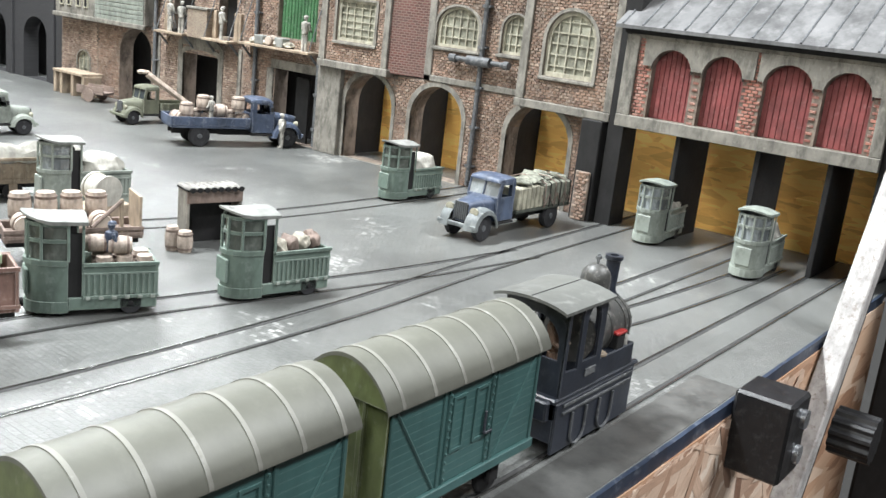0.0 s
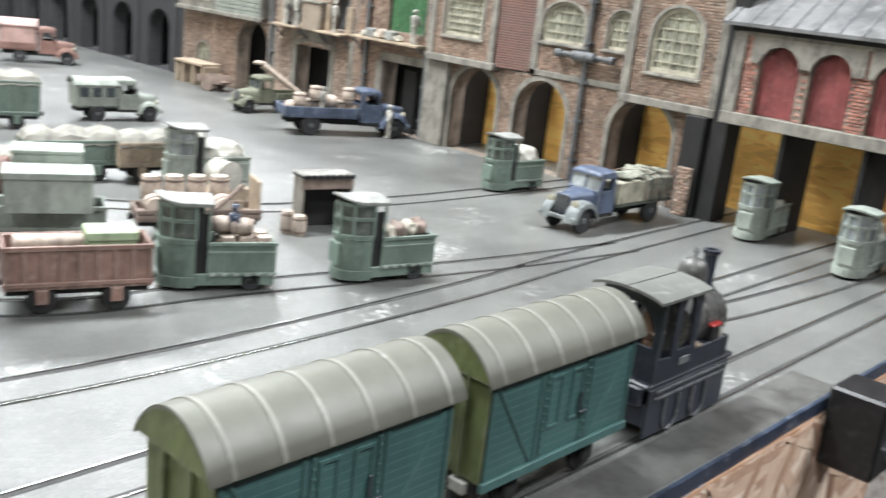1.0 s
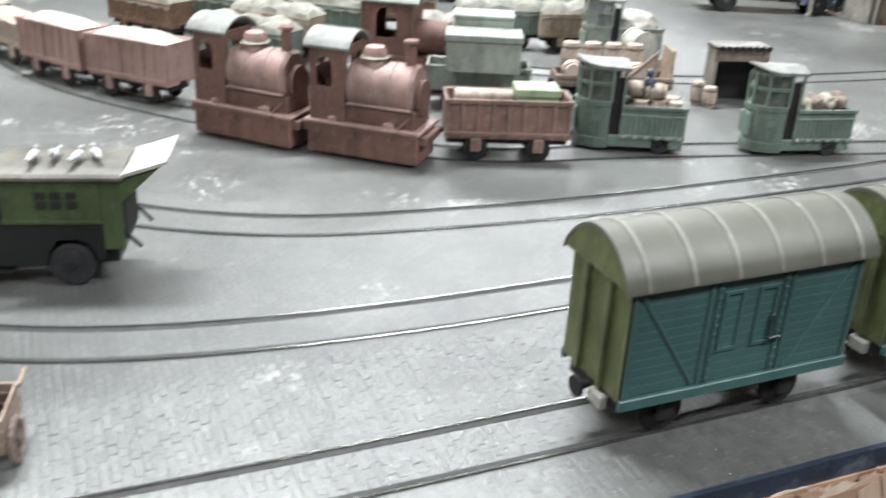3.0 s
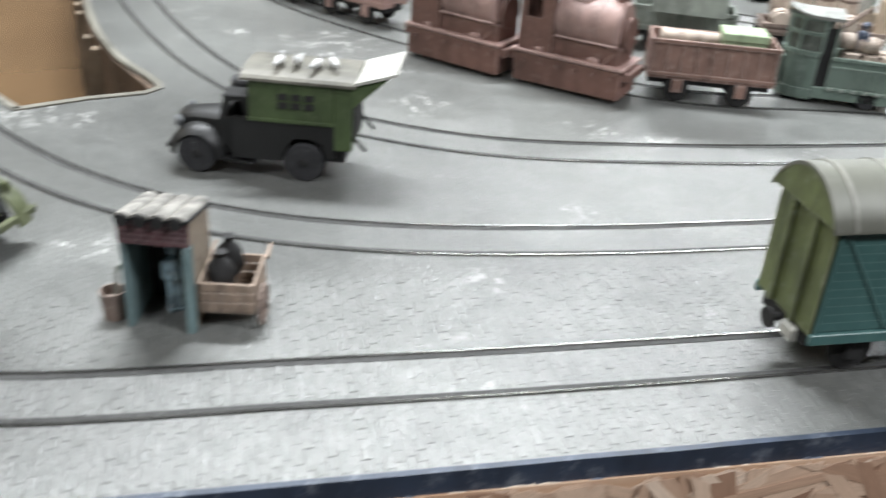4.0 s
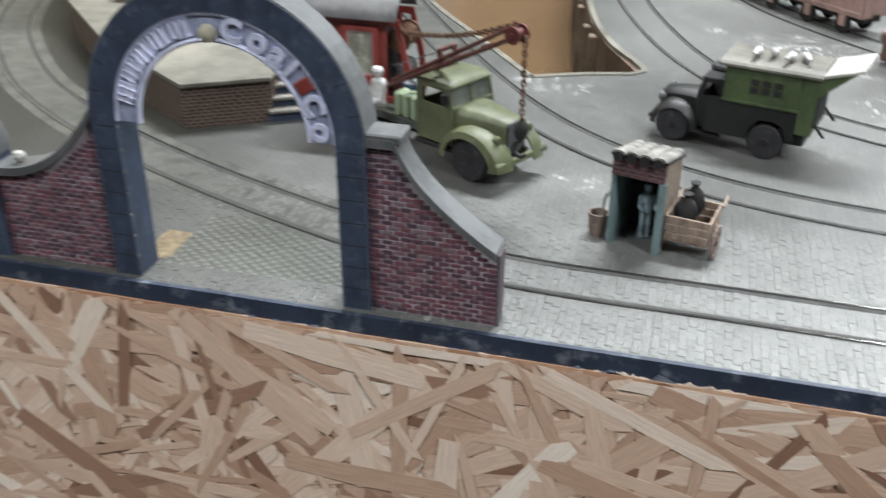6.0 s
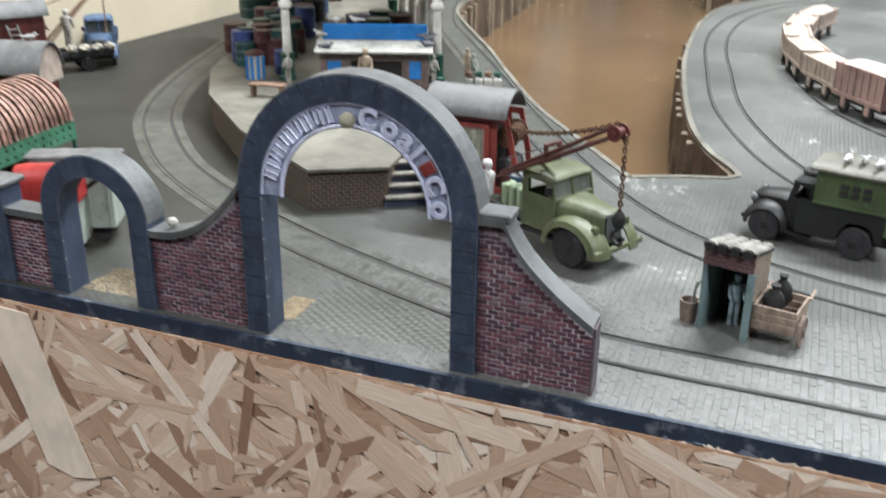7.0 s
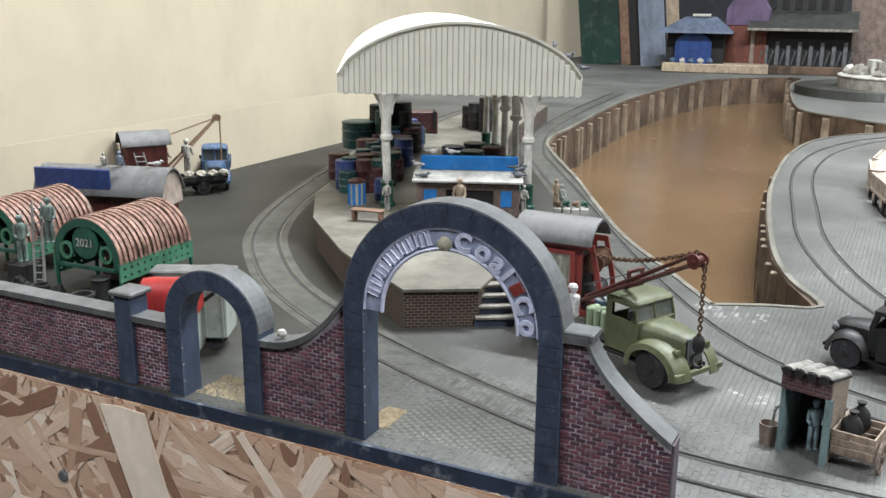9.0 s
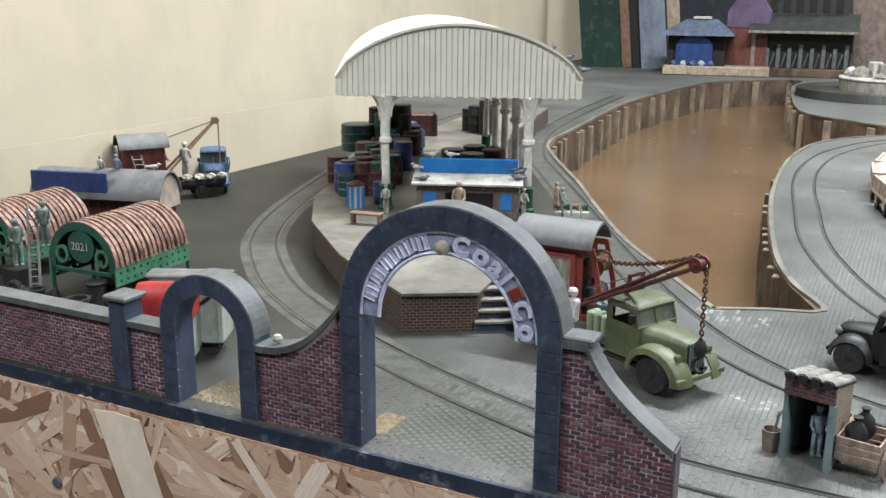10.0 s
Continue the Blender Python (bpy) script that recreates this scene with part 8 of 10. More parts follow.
def yard_hut(x, y, rz, w, d, h, wallm, label, sidem=None):
    """Small open-fronted hut with scalloped tile roof; front towards -y."""
    t = thing("hut", x, y, 0, rz, label, "hut", "yard huts")
    fall = 0.0 if sidem else 0.2

    def shear(bm):
        for v in bm.verts:
            if v.co.z > h * 0.5:
                v.co.z -= (v.co.y + d / 2) * fall

    b = mesh()
    box(b, -w / 2, -d / 2, 0, -w / 2 + 1.4, d / 2, h, 0.2)
    shear(b)
    part("side_wall", b, M_HUT if sidem is None else sidem, t)
    b = mesh()
    box(b, w / 2 - 1.4, -d / 2, 0, w / 2, d / 2, h, 0.2)
    shear(b)
    side = part("side_wall", b, wallm, t)
    if sidem is None:
        b = mesh()
        box(b, w / 2 - 1.5, -d / 2 - 0.7, 0, w / 2 + 0.3, -d / 2 + 1.6, h - 5.5, 0.2)
        part("corner_post", b, M_HUT, side, "blue-green corner post")
    # Back wall is black so its colour carries the shade inside the hut.
    b = mesh()
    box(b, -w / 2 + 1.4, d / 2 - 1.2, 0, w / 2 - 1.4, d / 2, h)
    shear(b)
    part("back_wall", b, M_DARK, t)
    b = mesh()
    box(b, -w / 2, -d / 2 - 0.6, h - 5.6, w / 2, -d / 2 + 0.8, h, 0.2)
    part("lintel", b, M_PBR if sidem is None else M_TUB, t, "brick lintel")
    n = 4 if w < 18 else 8
    r = w / n * 0.5
    for k in range(n):
        b = mesh()
        xx = -w / 2 + w * (k + 0.5) / n
        out = [(xx + r * 1.02 * math.cos(math.pi * q / 10), h + 0.9 + r * 0.6 * math.sin(math.pi * q / 10)) for q in range(11)]
        inn = [(xx + (r - 0.45) * math.cos(math.pi * q / 10), h + 0.9 + (r * 0.6 - 0.4) * math.sin(math.pi * q / 10)) for q in range(11)]
        plate(b, out + inn[::-1], [], -d / 2 - 1.8, d / 2 + 1.2, lambda u, v, w: Vector((u, w, v - (w + d / 2) * fall)))
        tile = part("roof_tile", b, M_HUTROOF, t, "dusty half-round roof tile", smooth=True)
        b = mesh()
        rod(b, (xx, -d / 2 - 2.5, h + 0.8), (xx, -d / 2 - 0.6, h + 0.8), r * 0.72, r * 0.62, 14)
        part("tile_end", b, M_DARK, tile, "dark rounded tile end")
    b = mesh()
    box(b, -w / 2 - 0.4, -d / 2 - 1.0, h, w / 2 + 0.4, d / 2 + 0.8, h + 0.9, 0.2)
    shear(b)
    part("roof_slab", b, M_DARK, t)
    return t


# ---------------------------------------------------------------- build the setting
room()
board()
for pts, lab in ((TRACK_A, "worn tram rails set in grey paving along the front"), (TRACK_B, "tram rails set in paving beside the canal"), (TRACK_C, "tram rails curving along the quay"), (TRACK_D, "tram rails under the rusty engines"),
                 (TRACK_E, "tram rails across the open yard"), (TRACK_F, "tram rails into the red-doored house")):
    track(pts, lab)
for pts, lab in (([p for p in TRACK_A if p[0] < 60], "worn grey setts between the station rails"), ([p for p in TRACK_B if p[0] < 50], "worn grey setts between the quay rails")):
    b = mesh()
    ribbon(b, spline(pts, 5), -12.5, 12.5, -0.3, 0.08)
    solid("track_bed", b, M_BED, lab, "paving", kind="structure")
facade()

# ---------------------------------------------------------------- the train
TRAIN_X = 410.0
steam_tram(TRAIN_X, 28.3, 0, "black steam tram engine with grey cab roof and tall dome")
goods_van(TRAIN_X - 73, 28.3, 0, "teal green covered goods van with pale grey roof")
goods_van(TRAIN_X - 145, 28.2, 0, "teal green covered goods van with pale grey roof")

# ---------------------------------------------------------------- yard: rail lorries and lorries
rail_lorry(447, 172, 167, M_SGREEN, "sage green rail lorry carrying cloth bundles", "sacks")
rail_lorry(381, 194, 155, M_SGREEN, "sage green rail lorry loaded with pale barrels", "none")
rail_lorry(645, 266, 176, M_SGREEN, "sage green rail lorry with a tarpaulin load", "tarp")
rail_lorry(700, 124, 184, M_SGREY, "pale grey-green rail lorry standing before the arch", "tarp", M_SGREY)
rail_lorry(681, 59, 183, M_SGREY, "pale grey-green rail lorry by the red-doored house", "tarp", M_SGREY)
rail_lorry(462, 328, 168, M_SGREY, "weathered grey rail lorry among the covered wagons", "tarp")
lorry(622, 184, 179, M_LBLUE, M_DECK, "faded blue lorry loaded with cream bundles under netting", "load", "stack", scale=1.1, ext=20, squash=0.85, arch_r=1.14, lamp_r=1.25, wingm=M_WING, screen=M_SCREEN)
lorry(672, 444, -21, M_LBLUE, M_LBLUE, "faded blue lorry with low sides and barrels", "drop", scale=1.22, ext=16, squash=0.8, arch_r=1.08)
lorry(662, 548, 174, M_OLIVE, M_OLIVE, "drab green lorry with a long pale timber on its bed", "drop", scale=0.95)
t = lorry(520, 532, -10, M_KHAKI, M_KHAKI, "drab grey estate lorry with closed back", "bare", name="van", scale=0.95)
b = mesh()
box(b, -33, -9.5, 10, -1, 9.5, 27, 1.5)
vb = part("van_back", b, M_KHAKI, t)
b = mesh()
vault(b, -34, 0, -10, 10, 27, 32, 1.0)
part("van_roof", b, M_KHAKI, vb, smooth=True)
for s in (-1, 1):
    for k in range(3):
        b = mesh()
        box(b, -30 + k * 9.5, s * 9.6 - 0.3, 18, -23.5 + k * 9.5, s * 9.6 + 0.3, 25, 0.3)
        part("side_window", b, M_GLASS, vb)
t = lorry(600, 835, -25, M_RUST, M_RUST, "rusty pink lorry with high covered back", "drop", name="lorry", scale=1.1)
b = mesh()
box(b, -33, -10, 12, -3, 10, 33, 1.5)
bk = part("box_back", b, M_RUSTP, t)
b = mesh()
vault(b, -34, -2, -10.8, 10.8, 32.5, 38, 1.0)
part("canvas_roof", b, M_RUSTP, bk, smooth=True)
crane_lorry()
van_truck()
rnd = random.Random(11)
b = mesh()
rod(b, (690, 536, 15), (660, 552, 38), 2.2, 2.8, 7)
lump(b, (657, 553.5, 39.5), (5, 3.6, 1.8), 3, 0.3)
solid("timber_baulk", b, M_BARREL, "long pale timber sloping over the green lorry", "timber", "timber stack")
figure(687, 424, 0, 250, 25, label="pale cast driver figure beside the blue lorry")
# barrels on the blue lorry, the barrel dray and the plank dray behind it
for k in range(7):
    barrel(622 + k * 7.2, 463 - k * 2.8 + rnd.uniform(-4, 4), 15.4, None if k % 3 else 30 * k, 4.4, 10)
for k in range(4):
    barrel(626 + k * 11.5, 458 - k * 4.4 + rnd.uniform(-2, 2), 25.4 if k % 2 else 20.0, 70 if k == 2 else None, 5.0, 10.5)
figure(640, 448, 15.4, 200, 20, label="pale cast figure riding on the lorry load")
bed = pose(381, 194, 0, 0, 0, 155)
for u in (-4.4, -11.4, -18.2):
    for v in (-3.6, 3.6):
        p = bed @ Vector((u, v, 0))
        barrel(p.x, p.y, 7.6, None, 3.4, 13)
for u, v in ((-2.6, -1.0), (-10, 1.6)):
    p = bed @ Vector((u, v, 0))
    barrel(p.x, p.y, 20.6, 60, 3.4, 8.0)
figure(387, 190, 19.5, 75, 20, M_LBLUE, True, "dark blue cast figure sitting on the barrels")
figure(456, 327, 8, 200, 22, M_DARK, label="dark cast driver figure in the rail lorry doorway")
t = open_wagon(411, 254, 160, M_TUB, "dull brown low wagon stacked with pale barrels", 54, "none", 14)
wag = pose(411, 254, 0, 0, 0, 160)
for k in range(4):
    p = wag @ Vector((-10.6 + k * 10.0, 4.0, 0))
    barrel(p.x, p.y, 11, 160, 4.7, 9.0)
for k in range(4):
    p = wag @ Vector((-10.6 + k * 10.0, -3.6, 0))
    barrel(p.x, p.y, 15, None, 4.6, 12)
b = mesh()
box(b, -26.6, -8.6, 11, -25.4, 8.6, 27, 0.2)
part("end_board", b, M_WOOD, t, "tall pale end board")
b = mesh()
box(b, -19, 7.4, 11, -17.4, 8.6, 26, 0.2)
part("side_post", b, M_WOOD, t)
b = mesh()
rod(b, (-18, 8, 25), (-6, 10.4, 15), 0.9, 0.8, 7)
part("pole", b, M_TUB, t, "leaning brown pole")
t = thing("cable_drum", 440, 271, 14, 0, "large pale cable drum standing on the wagon row", "cable drum")
b = mesh()
lathe(b, (0, 0, 7.4), [(0.5, 0), (7.0, 0.3), (7.0, 1.2), (6.2, 1.4), (6.2, 10.4), (7.0, 10.6), (7.0, 11.6), (0.5, 11.9)], 28, "y")
part("reel", b, M_TARP, t, smooth=True)
b = mesh()
box(b, -12, 0, -14, 12, 14, 0.6, 0.4)
part("stand", b, M_WOOD, t)

yard_hut(131.7, 59.3, -15, 15.0, 15, 27.0, M_BRICKW, "tiny watchman hut of tan brick with blue-green boards")
yard_hut(473.3, 242.1, -14, 27, 10, 26, M_TRIM, "dark open yard hut with scalloped roof and side buttress", M_TRIM)
figure(132.6, 60.2, 0.2, 20, 16, M_WORKB, label="small cast figure standing in the hut")
t = thing("hand_barrow", 145.4, 56.4, 0, 78, "pale slatted hand barrow carrying dark sacks", "barrow")
b = mesh()
box(b, -6, -6, 4.4, 8, 6, 5.2)
part("tray", b, M_BARROW, t)
for k in range(3):
    for c in ((-6.2, -6.2, 8.2, -5.6), (-6.2, 5.6, 8.2, 6.2), (7.6, -5.6, 8.2, 5.6), (-6.2, -5.6, -5.6, 5.6)):
        b = mesh()
        box(b, c[0], c[1], 5 + k * 2.4, c[2], c[3], 7.1 + k * 2.4, 0.1)
        part("slat", b, M_BARROW, t)
b = mesh()
for s in (-6.4, 6.4):
    rod(b, (8, s, 11), (14, s, 11.6), 0.5, 0.4, 6)
part("handle", b, M_BARROW, t)
for s in (-7.3, 7.3):
    b = mesh()
    n = 18
    for k in range(n):
        a0, a1 = 2 * math.pi * k / n, 2 * math.pi * (k + 1) / n
        rod(b, (-2 + 4.4 * math.cos(a0), s, 5 + 4.4 * math.sin(a0)), (-2 + 4.4 * math.cos(a1), s, 5 + 4.4 * math.sin(a1)), 0.6, 0.6, 5)
    for k in range(8):
        a = 2 * math.pi * k / 8
        rod(b, (-2, s, 5), (-2 + 4.2 * math.cos(a), s, 5 + 4.2 * math.sin(a)), 0.35, 0.3, 5)
    rod(b, (-2, s - 0.9, 5), (-2, s + 0.9, 5), 1.1, 1.1, 10)
    part("spoked_wheel", b, M_TUB, t)
b = mesh()
lump(b, (143.2, 55.4, 11.5), (3.2, 3.0, 4.4), 1, 0.15)
lump(b, (145.2, 60.4, 12.5), (3.2, 3.0, 4.6), 4, 0.15)
for x, y, z in ((143.3, 55.3, 14.6), (145.1, 60.5, 15.8)):
    lathe(b, (x, y, z), [(2.0, 0), (0.9, 1.6), (1.5, 2.8), (0.2, 3.1)], 10)
solid("sack", b, M_DARK, "dark tied sacks in the hand barrow", "sack", "sacks", smooth=True)
t = thing("bucket", 119.6, 58.6, 0, 0, "small brown tub with sticks", "tub")
b = mesh()
lathe(b, (0, 0, 0), [(2.4, 0), (3.0, 7), (2.6, 7), (2.3, 5)], 14)
part("tub", b, M_TUB, t, smooth=True)
b = mesh()
rod(b, (0.5, 0, 4), (1.6, 0.4, 13), 0.5, 0.4, 6)
rod(b, (1.0, 0.2, 11), (2.6, 0.6, 13.5), 0.5, 0.4, 6)
part("stick", b, M_KHAKI, t)
barrel(455, 236, 0, None, 3.6, 9.5)
barrel(452, 241, 0, None, 3.2, 11)

# ---------------------------------------------------------------- yard: rusty engines and the long row of wagons
rust_loco(241, 242, -47, "rust-red saddle tank engine with dusty pink tank")
rust_loco(278, 210, -41, "rust-red saddle tank engine with dusty pink tank")
open_wagon(328, 197, -19, M_RWAG, "red oxide open wagon holding crates and pipes", 48, top=24)
crate(338, 193, 11, -19, 8, 6, 17, M_LIDG, "pale green lidded crate in the wagon")
b = mesh()
rod(b, (309, 204, 23), (330, 197, 23), 3.0, 2.6, 14)
solid("pipe_section", b, M_BARREL, "pale tan pipe lying in the wagon", "pipe", smooth=True)
crate(343, 252, 20, -24, 16, 9, 16, M_SGREY, "large grey-green covered crate")
crate(350, 268, 32, -24, 13, 8, 9, M_SGREY, "grey-green covered crate on the stack")
open_wagon(346, 262, -24, M_SGREY, "grey-green low wagon under stacked crates", 46, top=20)
open_wagon(206, 311, -48, M_RUSTP, "dusty pinkish wagon heaped with pale load", 44, "bulk", 27, tarp=M_TARP)
open_wagon(177, 348, -57, M_RUSTP, "dusty pinkish wagon heaped with pale load", 44, "bulk", 27, tarp=M_TARP)
for x, y, rz in ((157, 394, -66), (141, 447, -76), (133, 500, -86), (135, 553, -95), (145, 605, -105)):
    open_wagon(x, y, rz, M_PALER, "pale dusty open wagon on the quay curve", 46, "bulk", 21, tarp=M_PALER)
# brown tall-cabbed engine behind
t = thing("brake_engine", 327, 305, 0, -35, "brown high-cabbed engine with pale roof", "locomotive")
b = mesh()
box(b, -20, -10, 3, 22, 10, 16, 0.5)
part("frame", b, M_RUST, t)
b = mesh()
for s in (-1, 1):
    plate(b, rect(-19, 16, 6, 41), [arch(-12, -2, 24, 33, 38, 10)], s * 9.4 - 0.4, s * 9.4 + 0.4, on_xz)
plate(b, rect(-9.4, 16, 9.4, 41), [], 5.2, 6, on_yz)
plate(b, rect(-9.4, 16, 9.4, 41), [], -19, -18.2, on_yz)
part("cab", b, M_RUST, t)
b = mesh()
vault(b, -22, 9, -11.5, 11.5, 41, 46, 0.9)
part("roof", b, M_SROOF, t, "pale drooping roof", smooth=True)
b = mesh()
lathe(b, (6, 0, 24), [(8, 0), (8, 15), (6.5, 16), (0.5, 16.4)], 24, "x")
part("boiler", b, M_RUST, t, smooth=True)
for x, y, rz, lab in ((409, 372, 168, "brown wagon under a peaked white tarpaulin"), (452, 356, 168, "wooden wagon under a ruffled white tarpaulin"), (366, 330, 150, "wagon under a crumpled white tarpaulin"),
                      (366, 424, 155, "wagon under a long white tarpaulin"), (428, 520, 160, "green wagon under a white tarpaulin"), (410, 596, 160, "wagon under a wide white tarpaulin"),
                      (322, 400, 140, "wagon under a sagging white tarpaulin"), (284, 380, 132, "wagon under a sagging white tarpaulin"), (300, 440, 140, "wagon under a long white tarpaulin"),
                      (262, 432, 132, "brown wagon under a pale tarpaulin"), (225, 430, 125, "brown wagon under a pale tarpaulin"), (372, 500, 152, "wagon under a white tarpaulin"), (330, 480, 148, "wagon under a white tarpaulin"), (262, 345, 134, "wagon under a small white tarpaulin")):
    tall = x == 428
    open_wagon(x, y, rz, M_SGREEN if tall else (M_WOODR, M_SGREEN, M_WOOD)[int(x) % 3], lab, 56 if tall else 48, "tarp", 31 if tall else 22, name="covered_wagon", group="covered wagons")

# ---------------------------------------------------------------- gate
gate()
for c, label in (((0.5, 12, 8, 27), "small yellow gravel mat inside the main arch"), ((-65.5, 7.0, -40.5, 24), "yellow gravel mat inside the side arch")):
    b = mesh()
    n = 10
    rr = random.Random(int(c[1]))
    for i in range(n * 3):
        for j in range(n * 2):
            x = c[0] + (c[2] - c[0]) * (i + rr.random()) / (n * 3)
            y = c[1] + (c[3] - c[1]) * (j + rr.random()) / (n * 2)
            s = rr.uniform(0.4, 0.85)
            v = [b.verts.new((x + s * math.cos(q * 2.1), y + s * math.sin(q * 2.1), 0.05)) for q in range(3)]
            p = b.verts.new((x, y, 0.05 + s))
            for q in range(3):
                b.faces.new((v[q], v[(q + 1) % 3], p))
    solid("gravel_mat", b, M_GRAVEL, label, "gravel", kind="stuff")

# ---------------------------------------------------------------- station
PLATFORM = [(-33, 99), (-6, 115), (-10, 150), (-34, 228), (-75, 330), (-130, 430), (-175, 560), (-215, 760), (-275, 760), (-258, 600), (-232, 450), (-203, 330), (-172, 243), (-138, 190), (-87, 138)]
b = mesh()
plate(b, PLATFORM, [], 0, 16.2, on_xy)
t = solid("platform", b, M_PBRICK, "brick-faced station platform with pale paved top", "platform", kind="structure")
b = mesh()
cx, cy = -120, 400
plate(b, [(cx + (u - cx) * 1.012, cy + (v - cy) * 1.006) for u, v in PLATFORM], [], 16.2, 17.4, on_xy)
part("paving_top", b, M_PTOP, t, "pale smooth platform paving")
t = thing("platform_steps", 0, 118, 0, 32, "dark wooden steps with pale treads beside the platform", "steps")
for k in range(4):
    b = mesh()
    box(b, -8, -2 + k * 3.6, 3.6 + k * 3.7, 9, 2.6 + k * 3.6, 4.8 + k * 3.7, 0.2)
    part("tread", b, M_TRIM, t, "pale worn tread")
    b = mesh()
    box(b, -8, -0.4 + k * 3.6, 0, 9, 0.4 + k * 3.6, 3.6 + k * 3.7)
    part("riser", b, M_COPE, t)

# canopy on columns
CX, CY, CA = -79.0, 246.0, 21.5
t = thing("station_canopy", CX, CY, 0, CA, "white arched station canopy with boarded gable on columns", "canopy")
half, eave, crown, depth = 67.0, 82.0, 120.0, 215.0
n = 24


def crown_z(u):
    return eave + 10 + (crown - eave - 10) * max(0.0, 1 - (u / half) ** 2) ** 0.72


prof = [(-half + 2 * half * k / n, crown_z(-half + 2 * half * k / n)) for k in range(n + 1)]
b = mesh()
plate(b, [(-half, eave), (half, eave)] + prof[::-1], [], 0, 1.2, on_xz)
gab = part("gable", b, M_CANOPY, t, "white boarded gable end")
SKEW = 0.158
nb = 44
for k in range(nb):
    u0, u1 = -half + 2 * half * k / nb, -half + 2 * half * (k + 1) / nb
    b = mesh()
    zt = min(crown_z(u0), crown_z(u1)) - 1.2
    box(b, u0 + 0.15, -0.9, eave - 0.3 - (0.5 if k % 2 else 0), u1 - 0.15, 0.0, zt, 0.25)
    part("plank", b, M_CANOPY, gab)
b = mesh()
plate(b, prof + [(u, v + 1.4) for u, v in reversed(prof)], [], -2.2, depth, lambda u, v, w: Vector((u - SKEW * w, w, v)))
part("roof_skin", b, M_CANOPY, t, "white curved canopy roof", smooth=True)
for s in (-1, 1):
    b = mesh()
    plate(b, rect(s * half - 0.8, eave, s * half + 0.8, eave + 11), [], 0, depth, lambda u, v, w: Vector((u - SKEW * w, w, v)))
    part("valance", b, M_CANOPY, t)


def column(u, w, upper):
    c = thing("canopy_column", 0, 0, 0, 0, "pale cast column with green base and flared head", "column", "canopy columns")
    p = pose(CX * MM, CY * MM, 0, 0, 0, CA) @ Vector(((u - SKEW * w) * MM, w * MM, 0.0174))
    c.matrix_world = pose(p.x, p.y, p.z, 0, 0, CA)
    h = upper - 17.4
    b = mesh()
    lathe(b, (0, 0, 0), [(4.4, 0), (4.4, 2), (3.5, 3), (3.5, 13), (4.0, 14), (3.2, 15)], 18)
    part("base", b, M_SGR, c, "dark green base", smooth=True)
    b = mesh()
    lathe(b, (0, 0, 0), [(2.5, 12), (2.0, h - 27), (3.6, h - 26), (3.6, h - 24), (2.6, h - 23), (2.7, h - 12), (3.6, h - 5), (5.6, h)], 18)
    part("shaft", b, M_COLUMN, c, smooth=True)
    for a in range(4):
        b = mesh()
        d = Vector((math.cos(a * math.pi / 2), math.sin(a * math.pi / 2), 0))
        for k in range(6):
            f0, f1 = k / 6, (k + 1) / 6
            rod(b, d * (3.0 + 4.2 * f0 ** 2.2) + Vector((0, 0, h - 12 + 12 * f0)), d * (3.0 + 4.2 * f1 ** 2.2) + Vector((0, 0, h - 12 + 12 * f1)), 0.8, 0.8, 6)
        part("bracket", b, M_COLUMN, c)


for w in (3, 52, 101, 150, 205):
    for u in (-40, 40):
        column(u, w, eave + (0 if w < 10 else 6))
# kiosk
t = thing("station_kiosk", -68, 238, 17.4, 21.5, "brown kiosk with bright blue roof board and shutters", "kiosk")
b = mesh()
plate(b, rect(-28, 0, 28, 18), [rect(-12, 5, 14, 15), rect(-24, 6, -17, 15), rect(18, 6, 24, 15)], -9, -8, on_xz)
part("front_wall", b, M_KWALL, t)
for c in ((-28, -8, -27, 15), (27, -8, 28, 15), (-28, 15, 28, 16)):
    b = mesh()
    box(b, c[0], c[1], 0, c[2], c[3], 18)
    part("wall", b, M_KWALL, t)
b = mesh()
box(b, -12, -7.6, 5, 14, -7.0, 15)
part("hatch_inside", b, M_DARK, t)
for x0, x1 in ((-24, -17), (18, 24)):
    b = mesh()
    box(b, x0, -9.4, 6, x1, -8.6, 15, 0.2)
    part("shutter", b, M_KBLUE, t, "bright blue shutter")
b = mesh()
box(b, -12, -11, 3.6, 14, -8.8, 4.8, 0.3)
part("counter", b, M_KBLUE, t)
b = mesh()
plate(b, rect(-30, -13, 30, 4), [], 0, 1.0, lambda u, v, w: Vector((u, v, 19.5 + w + (v + 13) * 0.22)))
part("awning", b, M_WHITE, t, "pale sloping awning")
b = mesh()
box(b, -27, 2, 23.5, 27, 3.2, 32, 0.8)
part("roof_board", b, M_KBLUE, t, "bright blue name board")
b = mesh()
box(b, -30, 4, 22, 30, 18, 23.5, 0.3)
part("roof", b, M_WHITE, t)


